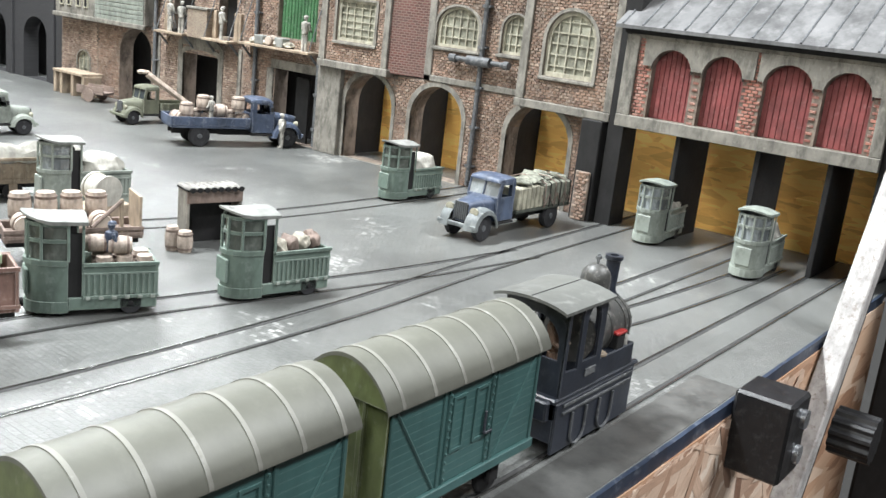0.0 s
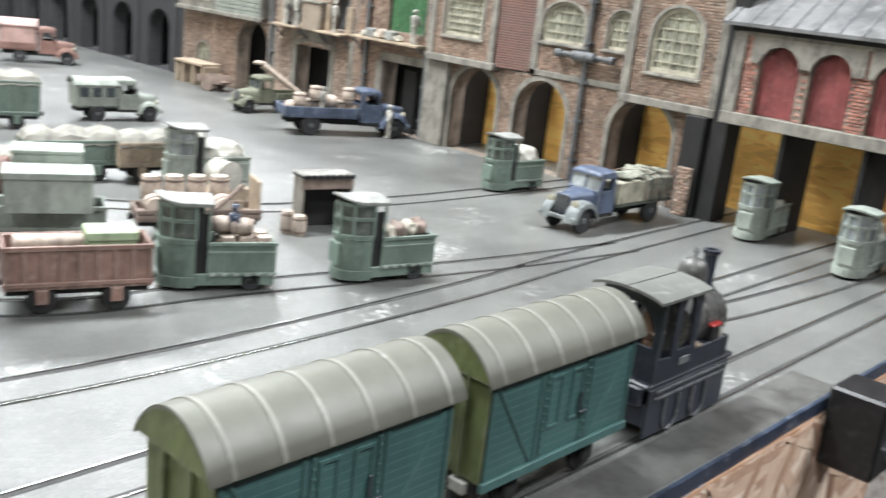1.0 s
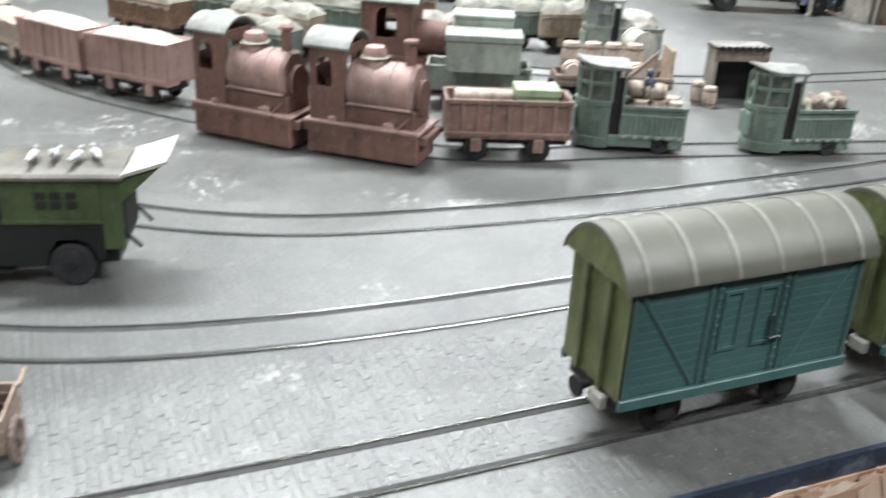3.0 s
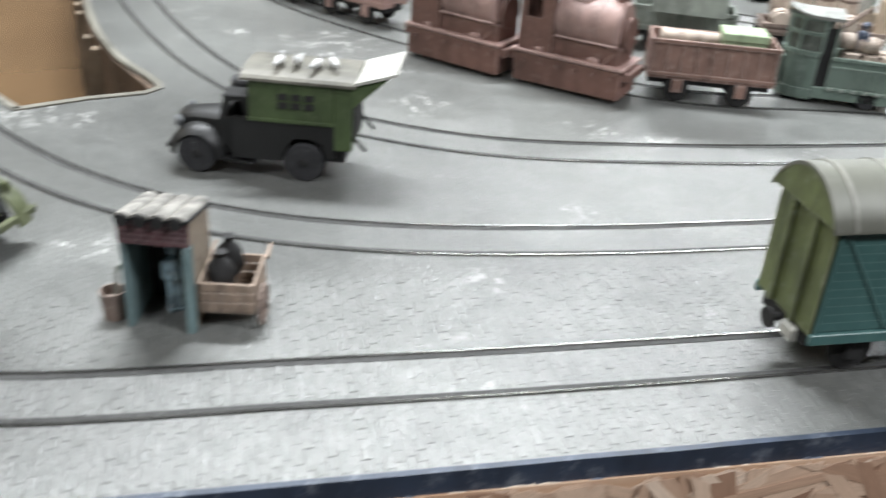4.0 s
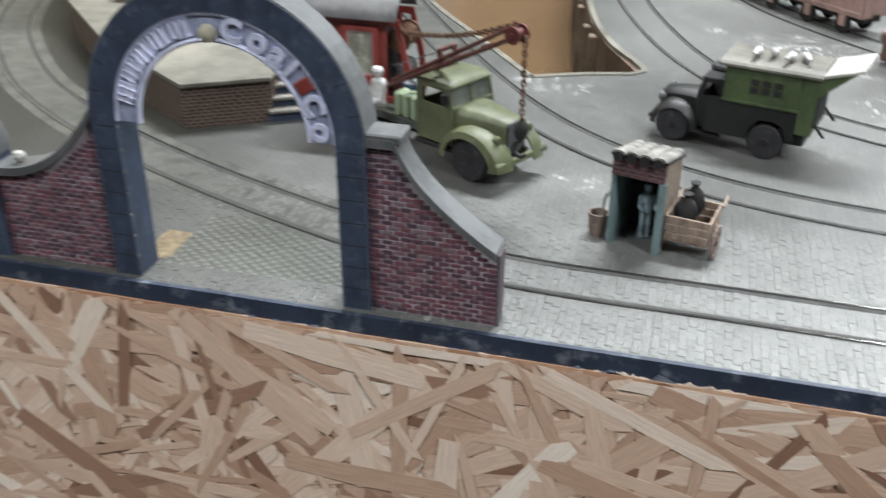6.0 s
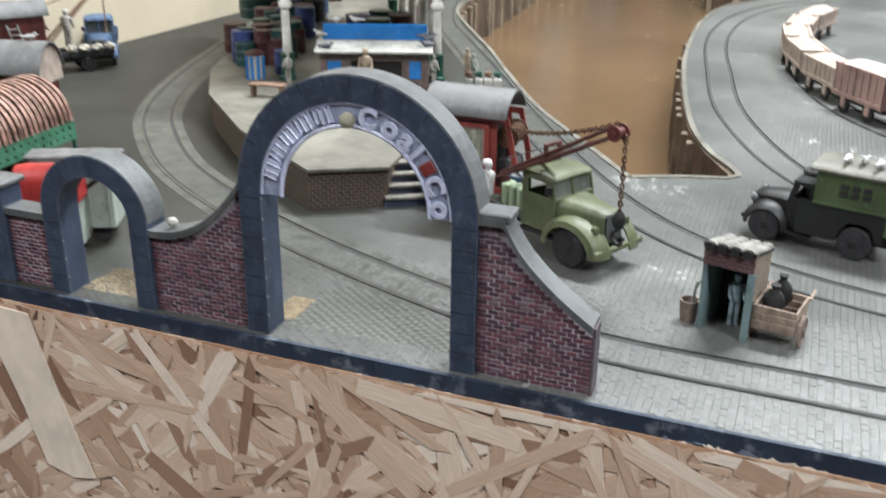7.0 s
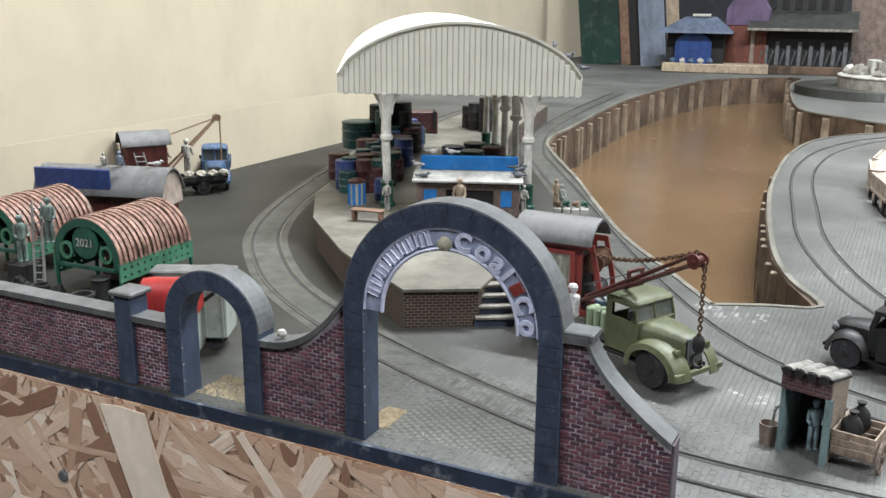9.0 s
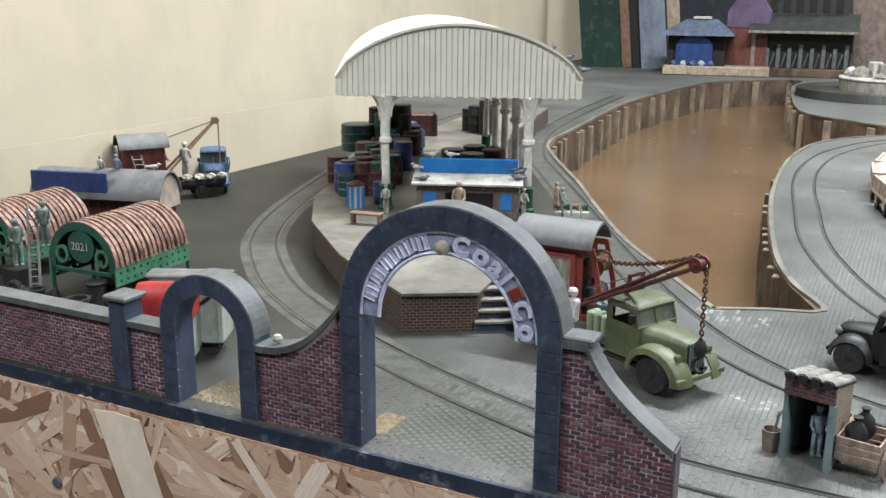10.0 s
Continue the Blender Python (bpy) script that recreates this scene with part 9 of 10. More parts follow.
def bird(x, y, z, rz, material, label):
    b = mesh()
    lathe(b, (0, 0, 2.2), [(0.2, -3.6), (0.8, -2.2), (1.3, 0), (1.0, 1.6), (0.5, 2.2)], 10, "x")
    lathe(b, (2.4, 0, 3.4), [(0.2, -0.9), (0.8, -0.4), (0.8, 0.4), (0.2, 0.9)], 8, "x")
    rod(b, (3.2, 0, 3.4), (4.4, 0, 3.2), 0.3, 0.05, 5)
    rod(b, (-3.2, 0, 2.2), (-5, 0, 2.4), 0.8, 0.5, 5)
    for s in (-0.5, 0.5):
        rod(b, (0, s, 0), (0, s, 1.4), 0.15, 0.15, 4)
    bmesh.ops.transform(b, matrix=Matrix.Translation((x, y, z)) @ Matrix.Rotation(radians(rz), 4, "Z"), verts=b.verts)
    solid("model_bird", b, material, label, "bird figurine", "gulls", smooth=True)


kp = pose(-68, 238, 0, 0, 0, 21.5)
for u, v, z, rz, m in ((-20, 2.6, 49.4, 10, M_GULL), (-10, 2.6, 49.4, 190, M_GULL), (-29, 3, 42, 170, M_GULL), (26, 2, 41.6, 20, M_PIGEON), (29, 0, 41.0, 60, M_PIGEON), (27, -6, 38.6, 200, M_PIGEON), (-24, -9, 37.9, 20, M_PIGEON)):
    p = kp @ Vector((u, v, z))
    bird(p.x, p.y, z, rz, m, "white gull model on the kiosk" if m is M_GULL else "slate grey pigeon model on the kiosk")
cp = pose(CX, CY, 0, 0, 0, CA)
for u in (52, 60, 68):
    p = cp @ Vector((u, 1, 0))
    bird(p.x, p.y, crown_z(min(u, 66)) + 0.8, 30 * u, M_PIGEON, "slate grey pigeon model on the canopy edge")
vp = pose(158, 141, 0, 0, 0, 164)
for u, v, rz in ((-4, 4, 70), (-9, 3, 250), (-15, 4, 60), (-19, 2, 100)):
    p = vp @ Vector((u, v, 0))
    bird(p.x, p.y, 32.6, rz, M_GULL, "white gull model on the van roof")
figure(-66, 222, 17.4, 20, 22, M_WOOD, label="small tan cast figure at the kiosk hatch")


def drum(x, y, z, r, h, material, label):
    b = mesh()
    lathe(b, (x, y, z), [(r * 0.9, 0), (r, 0.4), (r, h * 0.32), (r * 1.05, h * 0.34), (r, h * 0.37), (r, h * 0.65), (r * 1.05, h * 0.67), (r, h * 0.7), (r, h - 0.4), (r * 0.92, h), (0.3, h - 0.3)], 18)
    solid("drum", b, material, label, "drum", "platform drums", smooth=True)


DRUMS = ((M_TEAL, "dark teal oil drum on the platform"), (M_NAVY, "navy blue drum on the platform"), (M_LUGG, "dark maroon drum on the platform"), (M_TEAL, "dark teal drum on the platform"), (M_DARK, "sooty black drum on the platform"), (M_LUGG, "dark maroon barrel on the platform"))
rnd = random.Random(4)
for k in range(44):
    f = k / 44
    x = -150 - 75 * f + rnd.uniform(-14, 14)
    y = 262 + 190 * f + rnd.uniform(-8, 8)
    m, lab = DRUMS[k % 6]
    r = rnd.uniform(4.5, 7.5)
    drum(x, y, 17.4, r, rnd.uniform(12, 20), m, lab)
for x, y, r, h, m, lab in ((-205, 548, 7, 24, M_DARK, "sooty black boiler on the platform"), (-192, 540, 6, 30, M_DARK, "sooty black boiler on the platform"), (-216, 556, 6, 20, M_DARK, "sooty black boiler on the platform"), (-233, 424, 8, 33, M_DARK, "tall black cylinder on the platform"), (-222, 412, 7, 30, M_BGREEN, "dark green cylinder on the platform"), (-243, 410, 14, 21, M_TEAL, "wide dark teal tank on the platform"), (-214, 424, 9, 36, M_DARK, "tall black cylinder on the platform"), (-226, 436, 8, 34, M_BGREEN, "dark green cylinder on the platform"), (-205, 416, 5, 30, M_DARK, "thin black cylinder on the platform"), (-186, 290, 7, 17, M_LUGG, "dark maroon barrel on the platform"), (-176, 284, 6, 14, M_CRED, "dull red drum on the platform"), (-166, 272, 6, 18, M_NAVY, "navy blue drum on the platform"), (-150, 262, 5, 20, M_LUGG, "dark maroon barrel on the platform"), (-128, 246, 4.6, 13, M_NAVY, "navy blue drum beside the striped bin")):
    drum(x, y, 17.4, r, h, m, lab)
for k in range(9):
    p = cp @ Vector((-8 + (k % 3) * 13, 60 + (k // 3) * 16, 0))
    m, lab = DRUMS[(k * 2 + 1) % 6]
    drum(p.x, p.y, 17.4, 7.5, 20 + 4 * (k % 2), m, lab)
for x, y, s in ((-238, 507, 13), (-254, 500, 7)):
    t = thing("suitcase_stack", x, y, 17.4, 30, "dark red leather trunk on the platform", "trunk", "trunks")
    b = mesh()
    box(b, -s, -s * 0.6, 0, s, s * 0.6, 19, 0.8)
    part("trunk", b, M_LUGG, t)
    b = mesh()
    box(b, -s * 0.9, -s * 0.66, 4, -s * 0.7, s * 0.66, 19.4)
    box(b, s * 0.7, -s * 0.66, 4, s * 0.9, s * 0.66, 19.4)
    part("strap", b, M_DARK, t)
t = thing("striped_bin", -135, 229, 17.4, 0, "blue and white striped bin on the platform", "bin")
b = mesh()
rod(b, (0, 0, 0), (0, 0, 13), 4.6, 4.9, 18)
part("bin", b, M_WHITE, t, smooth=True)
for k in range(9):
    a = 2 * math.pi * k / 9
    b = mesh()
    box(b, 4.4, -0.8, 0.3, 5.1, 0.8, 12.6, 0.1, Matrix.Rotation(a, 4, "Z"))
    part("stripe", b, M_KBLUE, t, "blue stripe")
b = mesh()
lathe(b, (0, 0, 13), [(5.2, 0), (5.2, 0.8), (2, 2.4), (0.2, 2.6)], 16)
part("lid", b, M_LUGG, t)
t = thing("bench", -108, 196, 17.4, 10, "small brown wooden bench on the platform", "bench")
b = mesh()
box(b, -9, -3, 5.4, 9, 3, 6.4, 0.2)
part("seat", b, M_WOODR, t)
for x in (-7.5, 7.5):
    b = mesh()
    box(b, x - 0.7, -2.8, 0, x + 0.7, 2.8, 5.4, 0.1)
    part("leg", b, M_WOODR, t)
for x, y, rz, m in ((-112, 224, 10, M_FIG), (-40, 250, 60, M_FIG), (-22, 262, 90, M_SGREY), (-30, 275, 30, M_WOOD)):
    figure(x, y, 17.4, rz, 16, m, label="small cast figure on the platform")
t = thing("flower_crates", -18, 262, 17.4, 20, "pale crates with dark tufts at the platform end", "crate")
for k in range(4):
    b = mesh()
    box(b, -8 + k * 5, -4, 0, -4 + k * 5, 4, 4, 0.3)
    part("crate", b, M_WHITE, t)
    b = mesh()
    for q in range(7):
        lump(b, (-6 + k * 5 + 1.2 * math.cos(q * 2.4), 2.5 * math.sin(q * 2.4), 5 + q % 3), (1.0, 1.0, 1.4), q, 0.5, 1)
    part("tuft", b, M_SGR if k % 2 else M_WOODR, t)


# striped barrel-roofed market stalls by the side gate
def stall(x, y, rz, label):
    t = thing("market_stall", x, y, 0, rz, label, "stall", "market stalls")
    w, d, ze, zt = 19.0, 51.0, 18.0, 37.0
    n = 20

    def rim(r, zadd=0.0):
        return [(r * math.cos(math.pi * k / n), ze + (zt - ze) * (r / w) * math.sin(math.pi * k / n) + zadd) for k in range(n + 1)]
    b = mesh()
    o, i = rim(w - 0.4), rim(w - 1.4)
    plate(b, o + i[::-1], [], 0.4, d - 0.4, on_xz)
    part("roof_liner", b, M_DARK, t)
    jig = random.Random(int(-x))
    for k in range(16):
        y0 = k * d / 16 + jig.uniform(-0.15, 0.15)
        b = mesh()
        plate(b, rim(w + 0.7 + jig.uniform(-0.2, 0.25)) + rim(w - 0.4)[::-1], [], y0 + 0.2, y0 + d / 16 * jig.uniform(0.6, 0.72), on_xz)
        part("roof_hoop", b, M_COPPER, t, "copper-coloured roof hoop", smooth=True)
    for yy in (0.2, d - 1.2):
        b = mesh()
        plate(b, rim(w + 0.2) + [(-w - 0.2, ze - 4)] + [(-w + 3, ze - 4)] + rim(w - 3.4)[::-1] + [(w - 3, ze - 4), (w + 0.2, ze - 4)], [], yy, yy + 1.0, on_xz)
        gb = part("gable_arch", b, M_SGR, t, "dark green gable arch")
        b = mesh()
        rod(b, (0, yy + 0.1, ze + 8), (0, yy + 0.9, ze + 8), 7.4, 7.4, 24)
        part("disc", b, M_SGR, gb, "round dark green sign disc", smooth=False)
        for s in (-1, 1):
            b = mesh()
            ring = [(s * 11.5 + math.cos(2 * math.pi * q / 18), ze + 3.6 + math.sin(2 * math.pi * q / 18)) for q in range(18)]
            grow = [(s * 11.5 + (u - s * 11.5) * 3.8, ze + 3.6 + (v - ze - 3.6) * 4.2) for u, v in ring]
            hole = [(s * 11.5 + (u - s * 11.5) * 2.5, ze + 3.6 + (v - ze - 3.6) * 2.9) for u, v in ring]
            plate(b, grow, [hole], yy - 0.1, yy + 1.1, on_xz)
            part("scroll", b, M_SGRL, gb)
        b = mesh()
        box(b, -w, yy, ze - 4.4, w, yy + 1.0, ze - 2.4, 0.2)
        part("tie_beam", b, M_SGR, gb)
    for s in (-1, 1):
        b = mesh()
        holes = [[(yy + 0.8 * math.cos(q * math.pi / 3), zz + 0.8 * math.sin(q * math.pi / 3)) for q in range(6)] for zz in (ze - 6.2, ze - 2.6) for yy in [3 + 4.4 * k for k in range(11)]]
        plate(b, rect(0, ze - 8.4, d, ze + 0.6), holes, s * w - 0.4, s * w + 0.4, on_yz)
        part("valance", b, M_SGRL, t, "pierced green valance")
        for yy in (1, d / 2, d - 1):
            b = mesh()
            rod(b, (s * (w - 0.5), yy, 0), (s * (w - 0.5), yy, ze), 1.0, 0.8, 10)
            part("post", b, M_SGR, t)
    return t


st = stall(-179, 67, 3, "dark green market stall with copper striped barrel roof and year disc")
cu = bpy.data.curves.new("year", "FONT")
cu.body, cu.size, cu.extrude, cu.align_x, cu.align_y = "2021", 0.0052, 0.0001, "CENTER", "CENTER"
cu.materials.append(M_WHITE)
o = new("year_lettering", cu)
o.parent = st
o.matrix_basis = pose(0, -0.0002, 0.026, 90, 0, 0)
o["label"] = "white year lettering"
stall(-246, 70, 3, "dark green market stall with copper striped barrel roof")
b = mesh()
box(b, -231, 66, 0, -220, 77, 10, 0.5)
solid("packing_case", b, M_DARK, "dark packing case under the workman", "crate", "crates")
figure(-226, 72, 10, 60, 22, M_WORK, label="grey-green cast workman by the ladder")
figure(-212, 77, 20, 40, 21, M_WORK, label="grey-green cast workman up the ladder")
t = thing("ladder", -214, 70, 0, 30, "pale grey ladder leaning on the stall", "ladder", rx=-9)
b = mesh()
for s in (-2.2, 2.2):
    box(b, s - 0.5, -0.5, 0, s + 0.5, 0.5, 40)
part("stile", b, M_SROOF, t)
for k in range(11):
    b = mesh()
    rod(b, (-2.2, 0, 3 + k * 3.4), (2.2, 0, 3 + k * 3.4), 0.35, 0.35, 6)
    part("rung", b, M_SROOF, t)
for k in range(12):
    b = mesh()
    lump(b, (-236 + k * 8.5, 44 + 9 * (k % 3), 2.5), (3 + k % 2, 3, 3 + (k * 3) % 5), k, 0.6)
    solid("scrap_iron", b, M_DARK, "dark lump of scrap iron behind the wall", "scrap", "scrap", smooth=True)
b = mesh()
lathe(b, (-168, 64, 0), [(5, 0), (4.2, 2), (4.2, 11), (5, 12), (4.4, 12.6), (0.4, 12.6)], 18)
solid("stove", b, M_DARK, "black iron stove behind the wall", "stove", smooth=True)
for k in range(4):
    b = mesh()
    box(b, -196, 92 + k * 2.6, 0.2 + (k % 2) * 8, -162, 94.4 + k * 2.6, 8 + (k % 2) * 8, 0.2)
    solid("timber_baulk", b, M_WOODR, "brown timber baulk stacked in the stall", "timber", "timber stack")
for x, y, r, h in ((-160, 46, 5, 11), (-206, 44, 4.5, 8), (-192, 52, 4, 9), (-150, 58, 4, 8)):
    t = thing("iron_pot", x, y, 0, 0, "black iron pot with rim behind the wall", "pot", "iron pots")
    b = mesh()
    lathe(b, (0, 0, 0), [(r * 0.6, 0), (r, h * 0.35), (r * 0.9, h * 0.85), (r * 1.05, h * 0.9), (r * 1.05, h), (r * 0.8, h), (r * 0.7, h * 0.5)], 16)
    part("pot", b, M_DARK, t, smooth=True)
    b = mesh()
    lathe(b, (r + 1.6, -1, 3.2), [(2.4, -0.6), (3.2, -0.5), (3.2, 0.5), (2.4, 0.6)], 16, "y")
    part("wheel", b, M_DARK, t)
# red motor with grey body behind the side arch
t = thing("delivery_van", -97, 42, 0, 25, "small grey panelled van with red hood and flat roof", "van")
b = mesh()
box(b, -14, -8, 6, 16, 8, 27, 0.5)
body = part("body", b, M_SGREY, t, "pale grey panelled body")
for k in range(5):
    b = mesh()
    box(b, -12 + k * 6.5, -8.5, 7, -11 + k * 6.5, -7.9, 26, 0.1)
    part("batten", b, M_SGREY, body)
b = mesh()
rod(b, (-10, -8.6, 9), (12, -8.6, 25), 0.7, 0.7, 6)
part("brace", b, M_DARK, body)
b = mesh()
box(b, -16, 0.5, 29, 17, 11, 30.4, 0.5)
box(b, -14, 1, 27, 15, 10, 29)
part("roof", b, M_SLATE, t, "flat grey roof board")
b = mesh()
secs = []
for xx, f in ((-14, 0.75), (-13, 0.93), (-9, 1.0), (3, 1.0), (7, 0.93), (8, 0.75)):
    secs.append([Vector((xx, -14 - 6.5 * f, 20))] + [Vector((xx, -14 - 6.5 * f * math.cos(math.pi * k / 10), 24 + 8.5 * f * math.sin(math.pi * k / 10))) for k in range(11)] + [Vector((xx, -14 + 6.5 * f, 20))])
loft(b, secs)
part("red_hood", b, M_REDP, t, "bright red domed hood", smooth=True)
b = mesh()
box(b, -13, -20, 3, 7, -8.2, 20.4, 0.8)
part("front_body", b, M_SGREY, t)
for x in (-8, 10):
    for s in (-4, 4):
        wheel(t, x, s, 3.6, 3.6, 2.0, hub=M_DARK)
# grey wagon, crane wagon and blue lorry by the cream wall
t = open_wagon(-255, 158, 16, M_CRED, "red wagon with grey curved roof and navy name board", 74, "none", 26, name="roofed_wagon")
b = mesh()
vault(b, -39, 39, -14, 14, 27, 41, 1.0)
part("roof", b, M_SLATE, t, "grey curved roof", smooth=True)
b = mesh()
plate(b, [(-13, 20), (13, 20)] + [(13 * math.cos(math.pi * k / 12), 26.5 + 13 * math.sin(math.pi * k / 12) ** 1.4) for k in range(13)], [], 36.6, 37.6, on_yz)
part("end_wall", b, M_PALER, t, "pale dusty end wall")
b = mesh()
box(b, -38, -13, 29, 8, -11.8, 41, 0.8)
part("name_board", b, M_NAVY, t, "navy blue name board")
figure(-246, 158, 40.5, 200, 14, M_GREYB, True, "pale blue cast figure sitting on the roof")
figure(-256, 156, 40.5, 200, 12, M_FIG, True, "small cast figure sitting on the roof")
bird(-226, 166, 41, 30, M_GULL, "white gull model on the wagon")
t = open_wagon(-300, 262, 55, M_DARK, "dark flat crane wagon with red cab", 66, "none", 13, name="crane_wagon")
b = mesh()
box(b, -34, -10, 13, -7, 10, 38, 0.6)
cab = part("crane_cab", b, M_CRED, t, "dull red crane cab")
b = mesh()
vault(b, -36.5, -4, -11.5, 11.5, 38, 46, 1.0)
part("roof", b, M_SLATE, cab, smooth=True)
b = mesh()
box(b, -8.2, -6, 15, -7.6, 2, 33, 0.3)
part("cab_door", b, M_RUSTP, cab, "faded pinkish door")
b = mesh()
for s in (-1, 1):
    rod(b, (-6, s * 5, 18), (30, s * 1.2, 52), 1.0, 0.7, 8)
rod(b, (-10, 0, 40), (30, 0, 52), 0.5, 0.5, 6)
rod(b, (30, -2.5, 52), (30, 2.5, 52), 2.4, 2.4, 14)
rod(b, (32, 0, 51), (32, 0, 22), 0.5, 0.5, 6)
part("jib", b, M_WOODR, t, "brown lattice jib")
b = mesh()
for s in (-1, 1):
    rod(b, (-22 + s * 3, -13, 14), (-26 + s * 3, -11, 33), 0.5, 0.5, 6)
for k in range(5):
    rod(b, (-26 - k * 0.7, -12.6, 17 + k * 3.4), (-19.6 - k * 0.7, -12.6, 17 + k * 3.4), 0.4, 0.4, 6)
part("ladder", b, M_SROOF, t)
figure(-293, 266, 14, 200, 24, M_FIG, label="pale cast figure on the crane wagon")
figure(-300, 252, 14, 160, 24, M_WOOD, label="tan cast figure on the crane wagon")
for k in range(4):
    b = mesh()
    lump(b, (-290 + k * 5, 264 + k * 6, 15), (3.5, 3, 2.4), k, 0.4)
    solid("sack", b, M_SACK, "pale sack on the crane wagon deck", "sack", "sacks", smooth=True)
lorry(-302, 306, -52, M_BLUEW, M_BLUEW, "dull blue lorry parked by the cream wall", "drop", scale=0.95)

# ---------------------------------------------------------------- far end of the layout
t = thing("round_quay", 95, 1270, 0, 0, "round grey quay with a ring of pale stones", "quay")
b = mesh()
lathe(b, (0, 0, 0), [(112, 0.2), (112, 12), (108, 13), (0.5, 13)], 48)
part("plinth", b, M_SETTS, t)
b = mesh()
lathe(b, (25, -20, 13), [(78, 0), (78, 14), (74, 15), (0.5, 15)], 48)
part("upper_step", b, M_TRIM, t)
b = mesh()
lathe(b, (25, -20, 27.5), [(73.0, 0), (78.8, 0), (79.2, 1.2), (78.6, 2.6), (73.5, 2.8)], 56)
part("rim", b, M_WHITE, t, "whitened rim of the quay step")
rnd = random.Random(12)
for k in range(46):
    a, q = rnd.uniform(0, 2 * math.pi), 66 * math.sqrt(rnd.random())
    b = mesh()
    g = rnd.uniform(5, 11)
    lump(b, (25 + q * math.cos(a), -20 + q * math.sin(a), 30 + g * 0.4), (g * 1.25, g, g * rnd.uniform(0.6, 1.0)), k, 0.7, 2)
    part("rubble_stone", b, M_TRIM if k % 4 else M_WHITE, t, "pale grey rubble stone")
for k in range(7):
    a = 2 * math.pi * k / 7 + 0.3
    u, v, g = 30 + 38 * math.cos(a), -16 + 38 * math.sin(a), rnd.uniform(5, 9)
    b = mesh()
    box(b, -g, -g * 0.8, 0, g, g * 0.8, rnd.uniform(14, 30), 1.5)
    bmesh.ops.transform(b, matrix=Matrix.Translation((u, v, 28)) @ Matrix.Rotation(rnd.uniform(0, 3), 4, "Z"), verts=b.verts)
    part("ruin_block", b, M_WHITE if k % 2 else M_TRIM, t, "pale ruined block")
rnd = random.Random(8)
for k in range(16):
    b = mesh()
    x = 40 + k * 5.5
    lump(b, (x, 985 - (x - 28) * 0.62 - 14, -43), (rnd.uniform(3, 6), rnd.uniform(3, 5), rnd.uniform(2.5, 5)), k, 0.6, 2)
    solid("quay_stone", b, M_WHITE, "small whitened stone at the water under the quay", "stone", "stones under the quay")
t = thing("blue_shed", -228, 1560, 0, 8, "blue boathouse with pale roof on a stone base", "shed")
b = mesh()
box(b, -55, -30, 0, 130, 40, 16, 1.5)
part("base", b, M_WOOD, t)
# Solid black box standing for the shaded inside of the open shed.
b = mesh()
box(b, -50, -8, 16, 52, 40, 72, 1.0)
part("shed_body", b, M_DARK, t, "solid dark body standing for the shaded open shed")
b = mesh()
arched = arch(-34, 30, 16, 50, 70)
plate(b, arched, [], -20, -8, on_xz)
part("blue_front", b, M_DBLUE, t, "deep blue arched front")
b = mesh()
loft(b, [[Vector((-66, -34, 70)), Vector((66, -34, 70)), Vector((66, 48, 70)), Vector((-66, 48, 70))], [Vector((-64, -32, 73)), Vector((64, -32, 73)), Vector((64, 46, 73)), Vector((-64, 46, 73))], [Vector((-20, 0, 98)), Vector((34, 0, 98)), Vector((34, 20, 98)), Vector((-20, 20, 98))]])
part("roof", b, M_SLATEB, t, "blue-grey hipped roof")
b = mesh()
box(b, -8, -4, 98, 24, 16, 103, 1.0)
part("ridge_cap", b, M_WHITE, t)
b = mesh()
box(b, -54, -31.5, 1, -12, -29, 17.5, 0.8)
part("timber_end", b, M_GRAVEL, t, "yellowish base timber")
for k in range(5):
    b = mesh()
    lump(b, (-36 + k * 16, -18, 20), (6, 5, 6), k, 0.4)
    part("sack", b, M_WHITE if k % 2 else M_BLUEW, t)
t = thing("brick_gable", -150, 1600, 0, 0, "dull red brick gable building", "building")
b = mesh()
plate(b, [(-32, 0), (40, 0), (40, 110), (4, 165), (-32, 110)], [], 0, 60, on_xz)
gable = part("gable_wall", b, M_GABLE, t)
b = mesh()
plate(b, [(-33, 84), (41, 84), (41, 112), (4, 168), (-33, 112)], [], -1.5, 61, on_xz)
part("gable_top", b, M_PLUM, gable, "faded purple gable top")
t = thing("wharf_shed", -60, 1610, 0, 4, "long dark timber wharf shed with grey roof", "shed")
b = mesh()
box(b, -75, 0, 14, 92, 50, 80)
part("shed_body", b, M_DARK, t)
b = mesh()
box(b, -150, -26, 0, 120, 49, 14, 1.0)
part("quay_wall", b, M_PILE, t, "brown boarded quay wall")
for k in range(9):
    b = mesh()
    box(b, -72 + k * 19, -5, 14, -65 + k * 19, -1, 56 - 6 * (k % 2), 0.6)
    part("post", b, M_PIPE, t)
    b = mesh()
    rod(b, (-62 + k * 19, -3, 16), (-56 + k * 19, -8, 40), 1.6, 1.6, 6)
    part("prop", b, M_PIPE, t)
b = mesh()
plate(b, rect(-82, -30, 100, 30), [], 0, 2, lambda u, v, w: Vector((u, v, 78 + w + (v + 30) * 0.5)))
roof_ = part("roof", b, M_DGREY, t)
b = mesh()
box(b, -83, -32, 75.5, 101, -29.8, 80, 0.4)
part("gutter", b, M_TRIM, roof_, "pale grey gutter board")
b = mesh()
box(b, -78, -8, 14, -70, -2, 78, 0.8)
part("corner_post", b, M_TUB, t, "pale corner post")
b = mesh()
box(b, -60, 24, 100, 80, 50, 150)
part("upper_storey", b, M_DGREY, t)
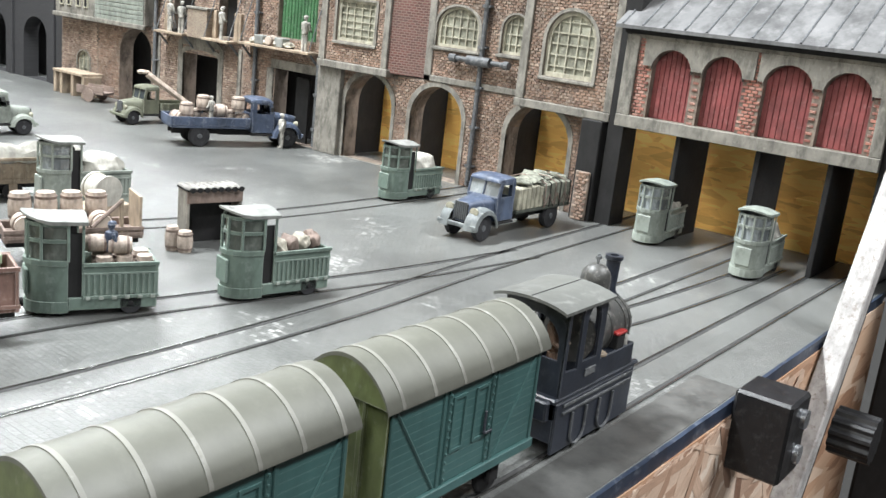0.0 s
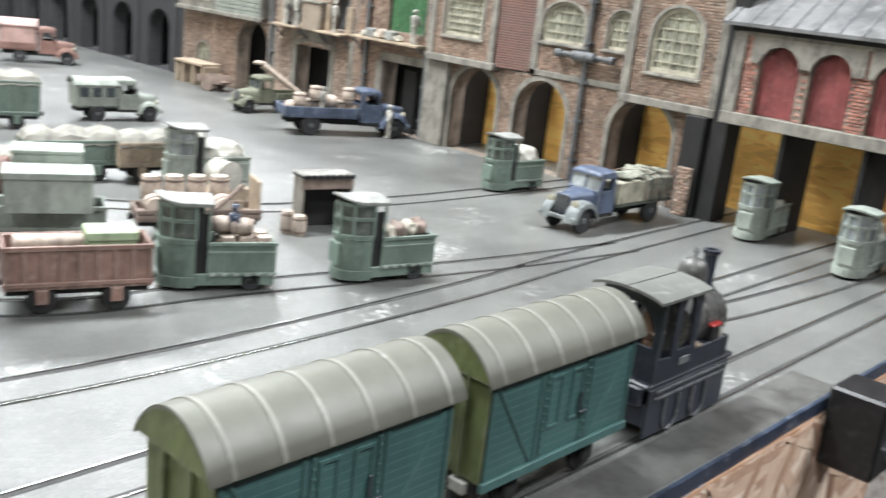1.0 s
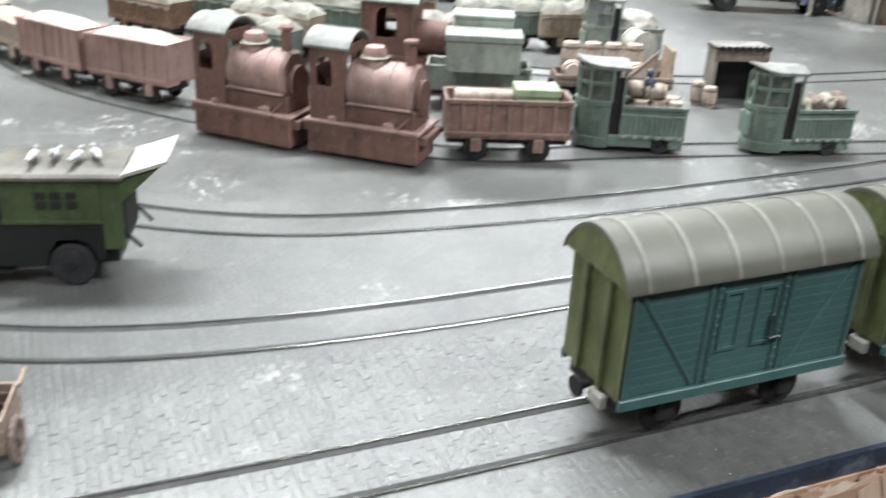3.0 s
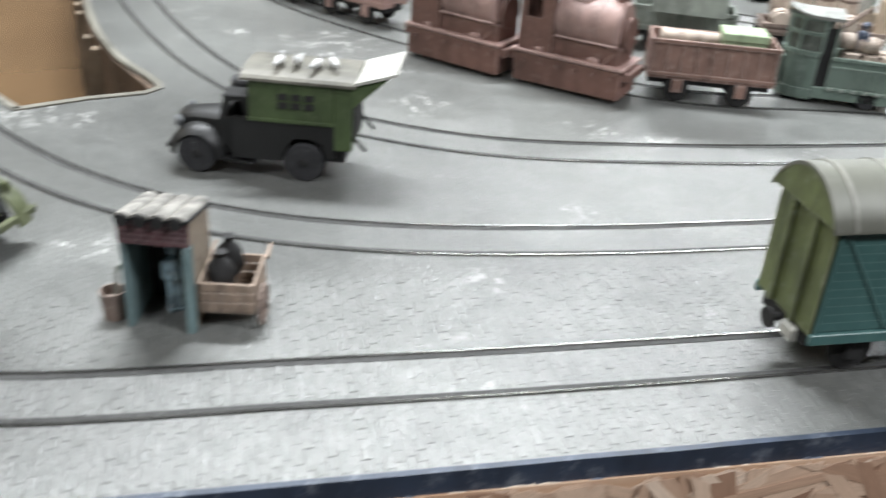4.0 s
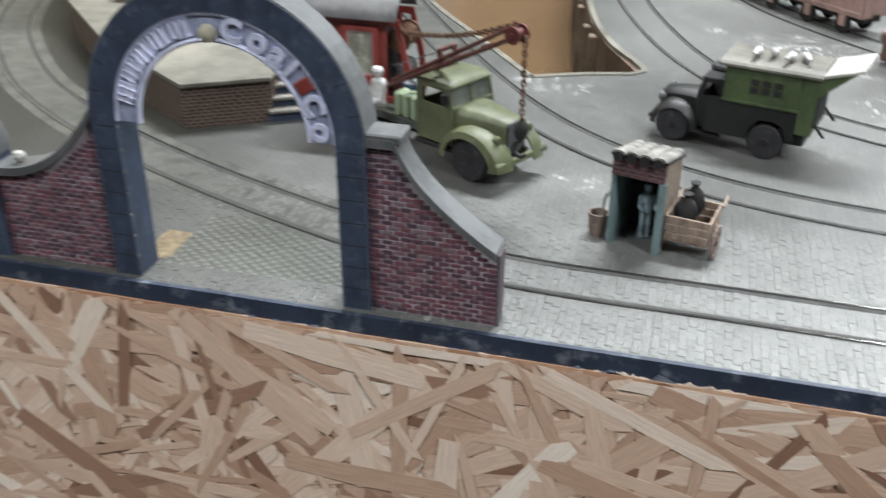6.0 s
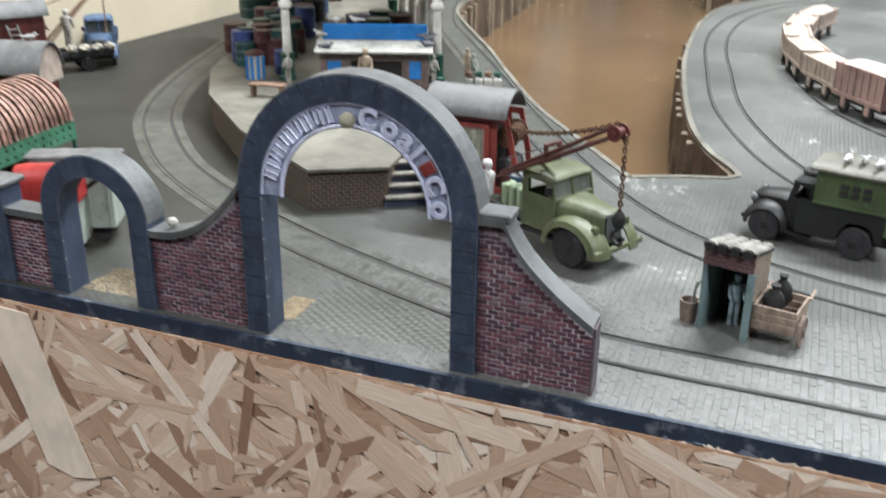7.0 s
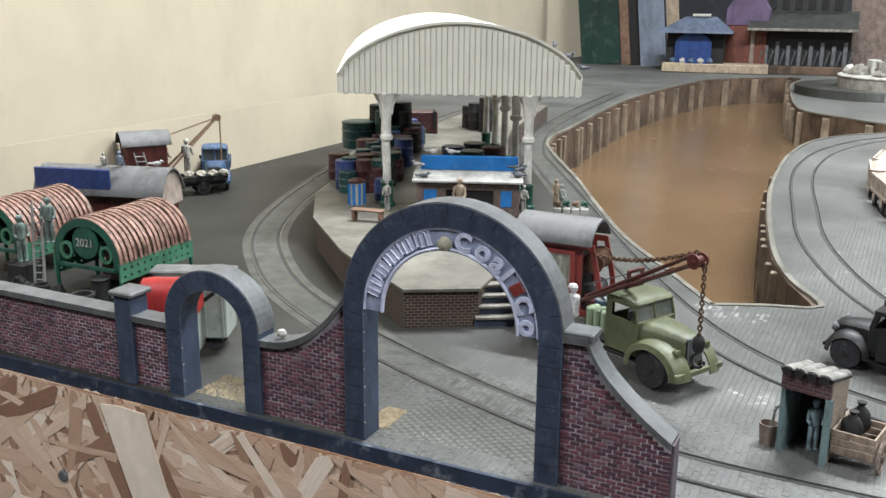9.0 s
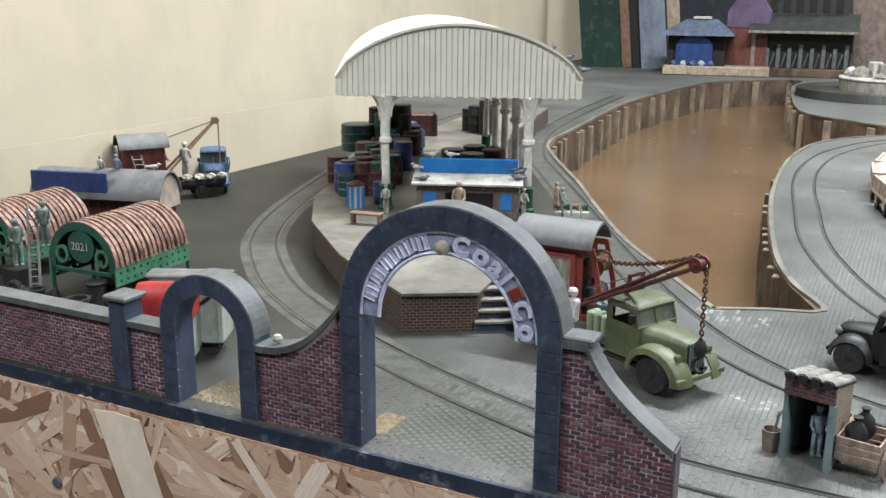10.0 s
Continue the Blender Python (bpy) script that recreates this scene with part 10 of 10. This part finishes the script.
for k in range(6):
    b = mesh()
    box(b, -52 + k * 22, 22.5, 112, -40 + k * 22, 24, 138, 0.4)
    part("window", b, M_DARK, t, "dark shed window")
for x, y, w, m, lab in ((-431, 1650, 40, M_BGREEN, "dark green board standing against the wall"), (-381, 1655, 9, M_WOODR, "brown plank standing at the back"), (-362, 1660, 11, M_DARK, "sooty dark board standing at the back"), (-325, 1650, 25, M_GREYB, "blue-grey board standing at the back"), (-286, 1660, 12, M_WOOD, "pale brown board standing at the back"), (95, 1690, 62, M_TUB, "pale brown board standing at the back")):
    b = mesh()
    box(b, -w, -3, 0, w, 3, 420, 1.0)
    bmesh.ops.transform(b, matrix=Matrix.Translation((x, y, 0)) @ Matrix.Rotation(radians(-6), 4, "Y"), verts=b.verts)
    solid("leaning_board", b, m, lab, "board")

# ---------------------------------------------------------------- front right: brace with clamp
t = thing("display_brace", 600, -2, -9, 0, "white painted batten brace with black clamp block and knob", "brace")
mm = Matrix.Rotation(radians(30), 4, "Y")
b = mesh()
box(b, -5, -11, -220, 5, -1, 150, 0.6, mm)
part("batten", b, M_TIMBER, t, "rough white painted batten")
# Added black strip standing for the shaded gap beside the batten.
b = mesh()
box(b, 5.2, -10, -220, 12, -1, 150, 0.6, mm)
part("dark_batten", b, M_DARK, t)
b = mesh()
box(b, -104, -20, -14, -84, -0.5, 15, 1.0)
blk = part("clamp_block", b, M_CLAMP, t, "black clamp block")
for z in (7, -6):
    b = mesh()
    lathe(b, (-90, -20.4, z), [(3.4, -1.2), (3.4, 0.6), (1.8, 1.4), (0.3, 1.4)], 16, "y")
    part("bolt", b, M_BOLT, blk, "zinc bolt head", smooth=True)
b = mesh()
prof = []
for k in range(48):
    a = 2 * math.pi * k / 48
    r = 10.5 + (1.2 if (k // 2) % 2 else 0)
    prof.append((r * math.cos(a), r * math.sin(a)))
plate(b, prof, [], -28, -11, lambda u, v, w: Vector((6 + u * 0.9, w, -30 + v * 0.9)))
part("knob", b, M_CLAMP, t, "black ribbed clamp knob")
b = mesh()
box(b, 700, -60, -420, 1100, -8, 30, 2)
solid("dark_cloth", b, M_DARK, "dark cloth hung at the end of the layout", "cloth", kind="structure")

b = mesh()
box(b, 330, 0.6, -0.5, 512, 17.2, 0.22, 0.1)
solid("repair_panel", b, M_PANEL, "smooth dark repair panel along the front edge", "paving", kind="structure")
# ---------------------------------------------------------------- single setts by the front edge
rnd = random.Random(21)
sett = bpy.data.meshes.new("sett")
bm = mesh()
box(bm, -0.99, -1.44, -0.1, 0.99, 1.44, 0.12, 0.1)
bmesh.ops.scale(bm, vec=(MM, MM, MM), verts=bm.verts)
bm.to_mesh(sett)
bm.free()
sett.materials.append(M_SETT)
ground = bpy.data.objects["ground"]
front = spline(TRACK_A, 2.0)
verts, faces = [], []
count = 0
for col in range(206):
    x = -62 + col * 2.1
    for row in range(23):
        y = 2.4 + row * 3.0 + (1.5 if col % 2 else 0) + rnd.uniform(-0.2, 0.2)
        d = min((p.x - x) ** 2 + (p.y - y) ** 2 for p in front[::2]) ** 0.5
        if 5.2 < d < 10.6 or (y < 12.5 and x < 103.5 and not (6 < x < 62 or -66 < x < -40)):
            continue
        if 8 < x < 62 and 11 < y < 40 and count < 300:
            o = new("sett", sett)
            o.parent = ground
            o.matrix_basis = pose(x * MM, y * MM, rnd.uniform(-0.05, 0.02) * MM, rnd.uniform(-1.5, 1.5), rnd.uniform(-1.5, 1.5), rnd.uniform(-2, 2))
            count += 1
            continue
        a, h, n0 = rnd.uniform(-0.04, 0.04), 0.085 + 0.03 * math.sin(col * 2.3) + rnd.uniform(-0.03, 0.03), len(verts)
        tip = [h + rnd.uniform(-0.055, 0.055) for q in range(4)]
        for dx, dy, dz in ((-1.0, -1.5, 0.0), (1.0, -1.5, 0.0), (1.0, 1.5, 0.0), (-1.0, 1.5, 0.0), (-0.78, -1.43, tip[0]), (0.78, -1.43, tip[1]), (0.78, 1.43, tip[2]), (-0.78, 1.43, tip[3])):
            verts.append(((x + dx - dy * a) * MM, (y + dy + dx * a) * MM, dz * MM))
        faces += [(n0 + 4, n0 + 5, n0 + 6, n0 + 7), (n0, n0 + 1, n0 + 5, n0 + 4), (n0 + 1, n0 + 2, n0 + 6, n0 + 5), (n0 + 2, n0 + 3, n0 + 7, n0 + 6), (n0 + 3, n0, n0 + 4, n0 + 7)]
me = bpy.data.meshes.new("sett_paving")
me.from_pydata(verts, [], faces)
me.materials.append(M_SETTJ)
tagged(new("sett_paving", me), "worn grey setts along the front of the yard", "paving", kind="stuff")
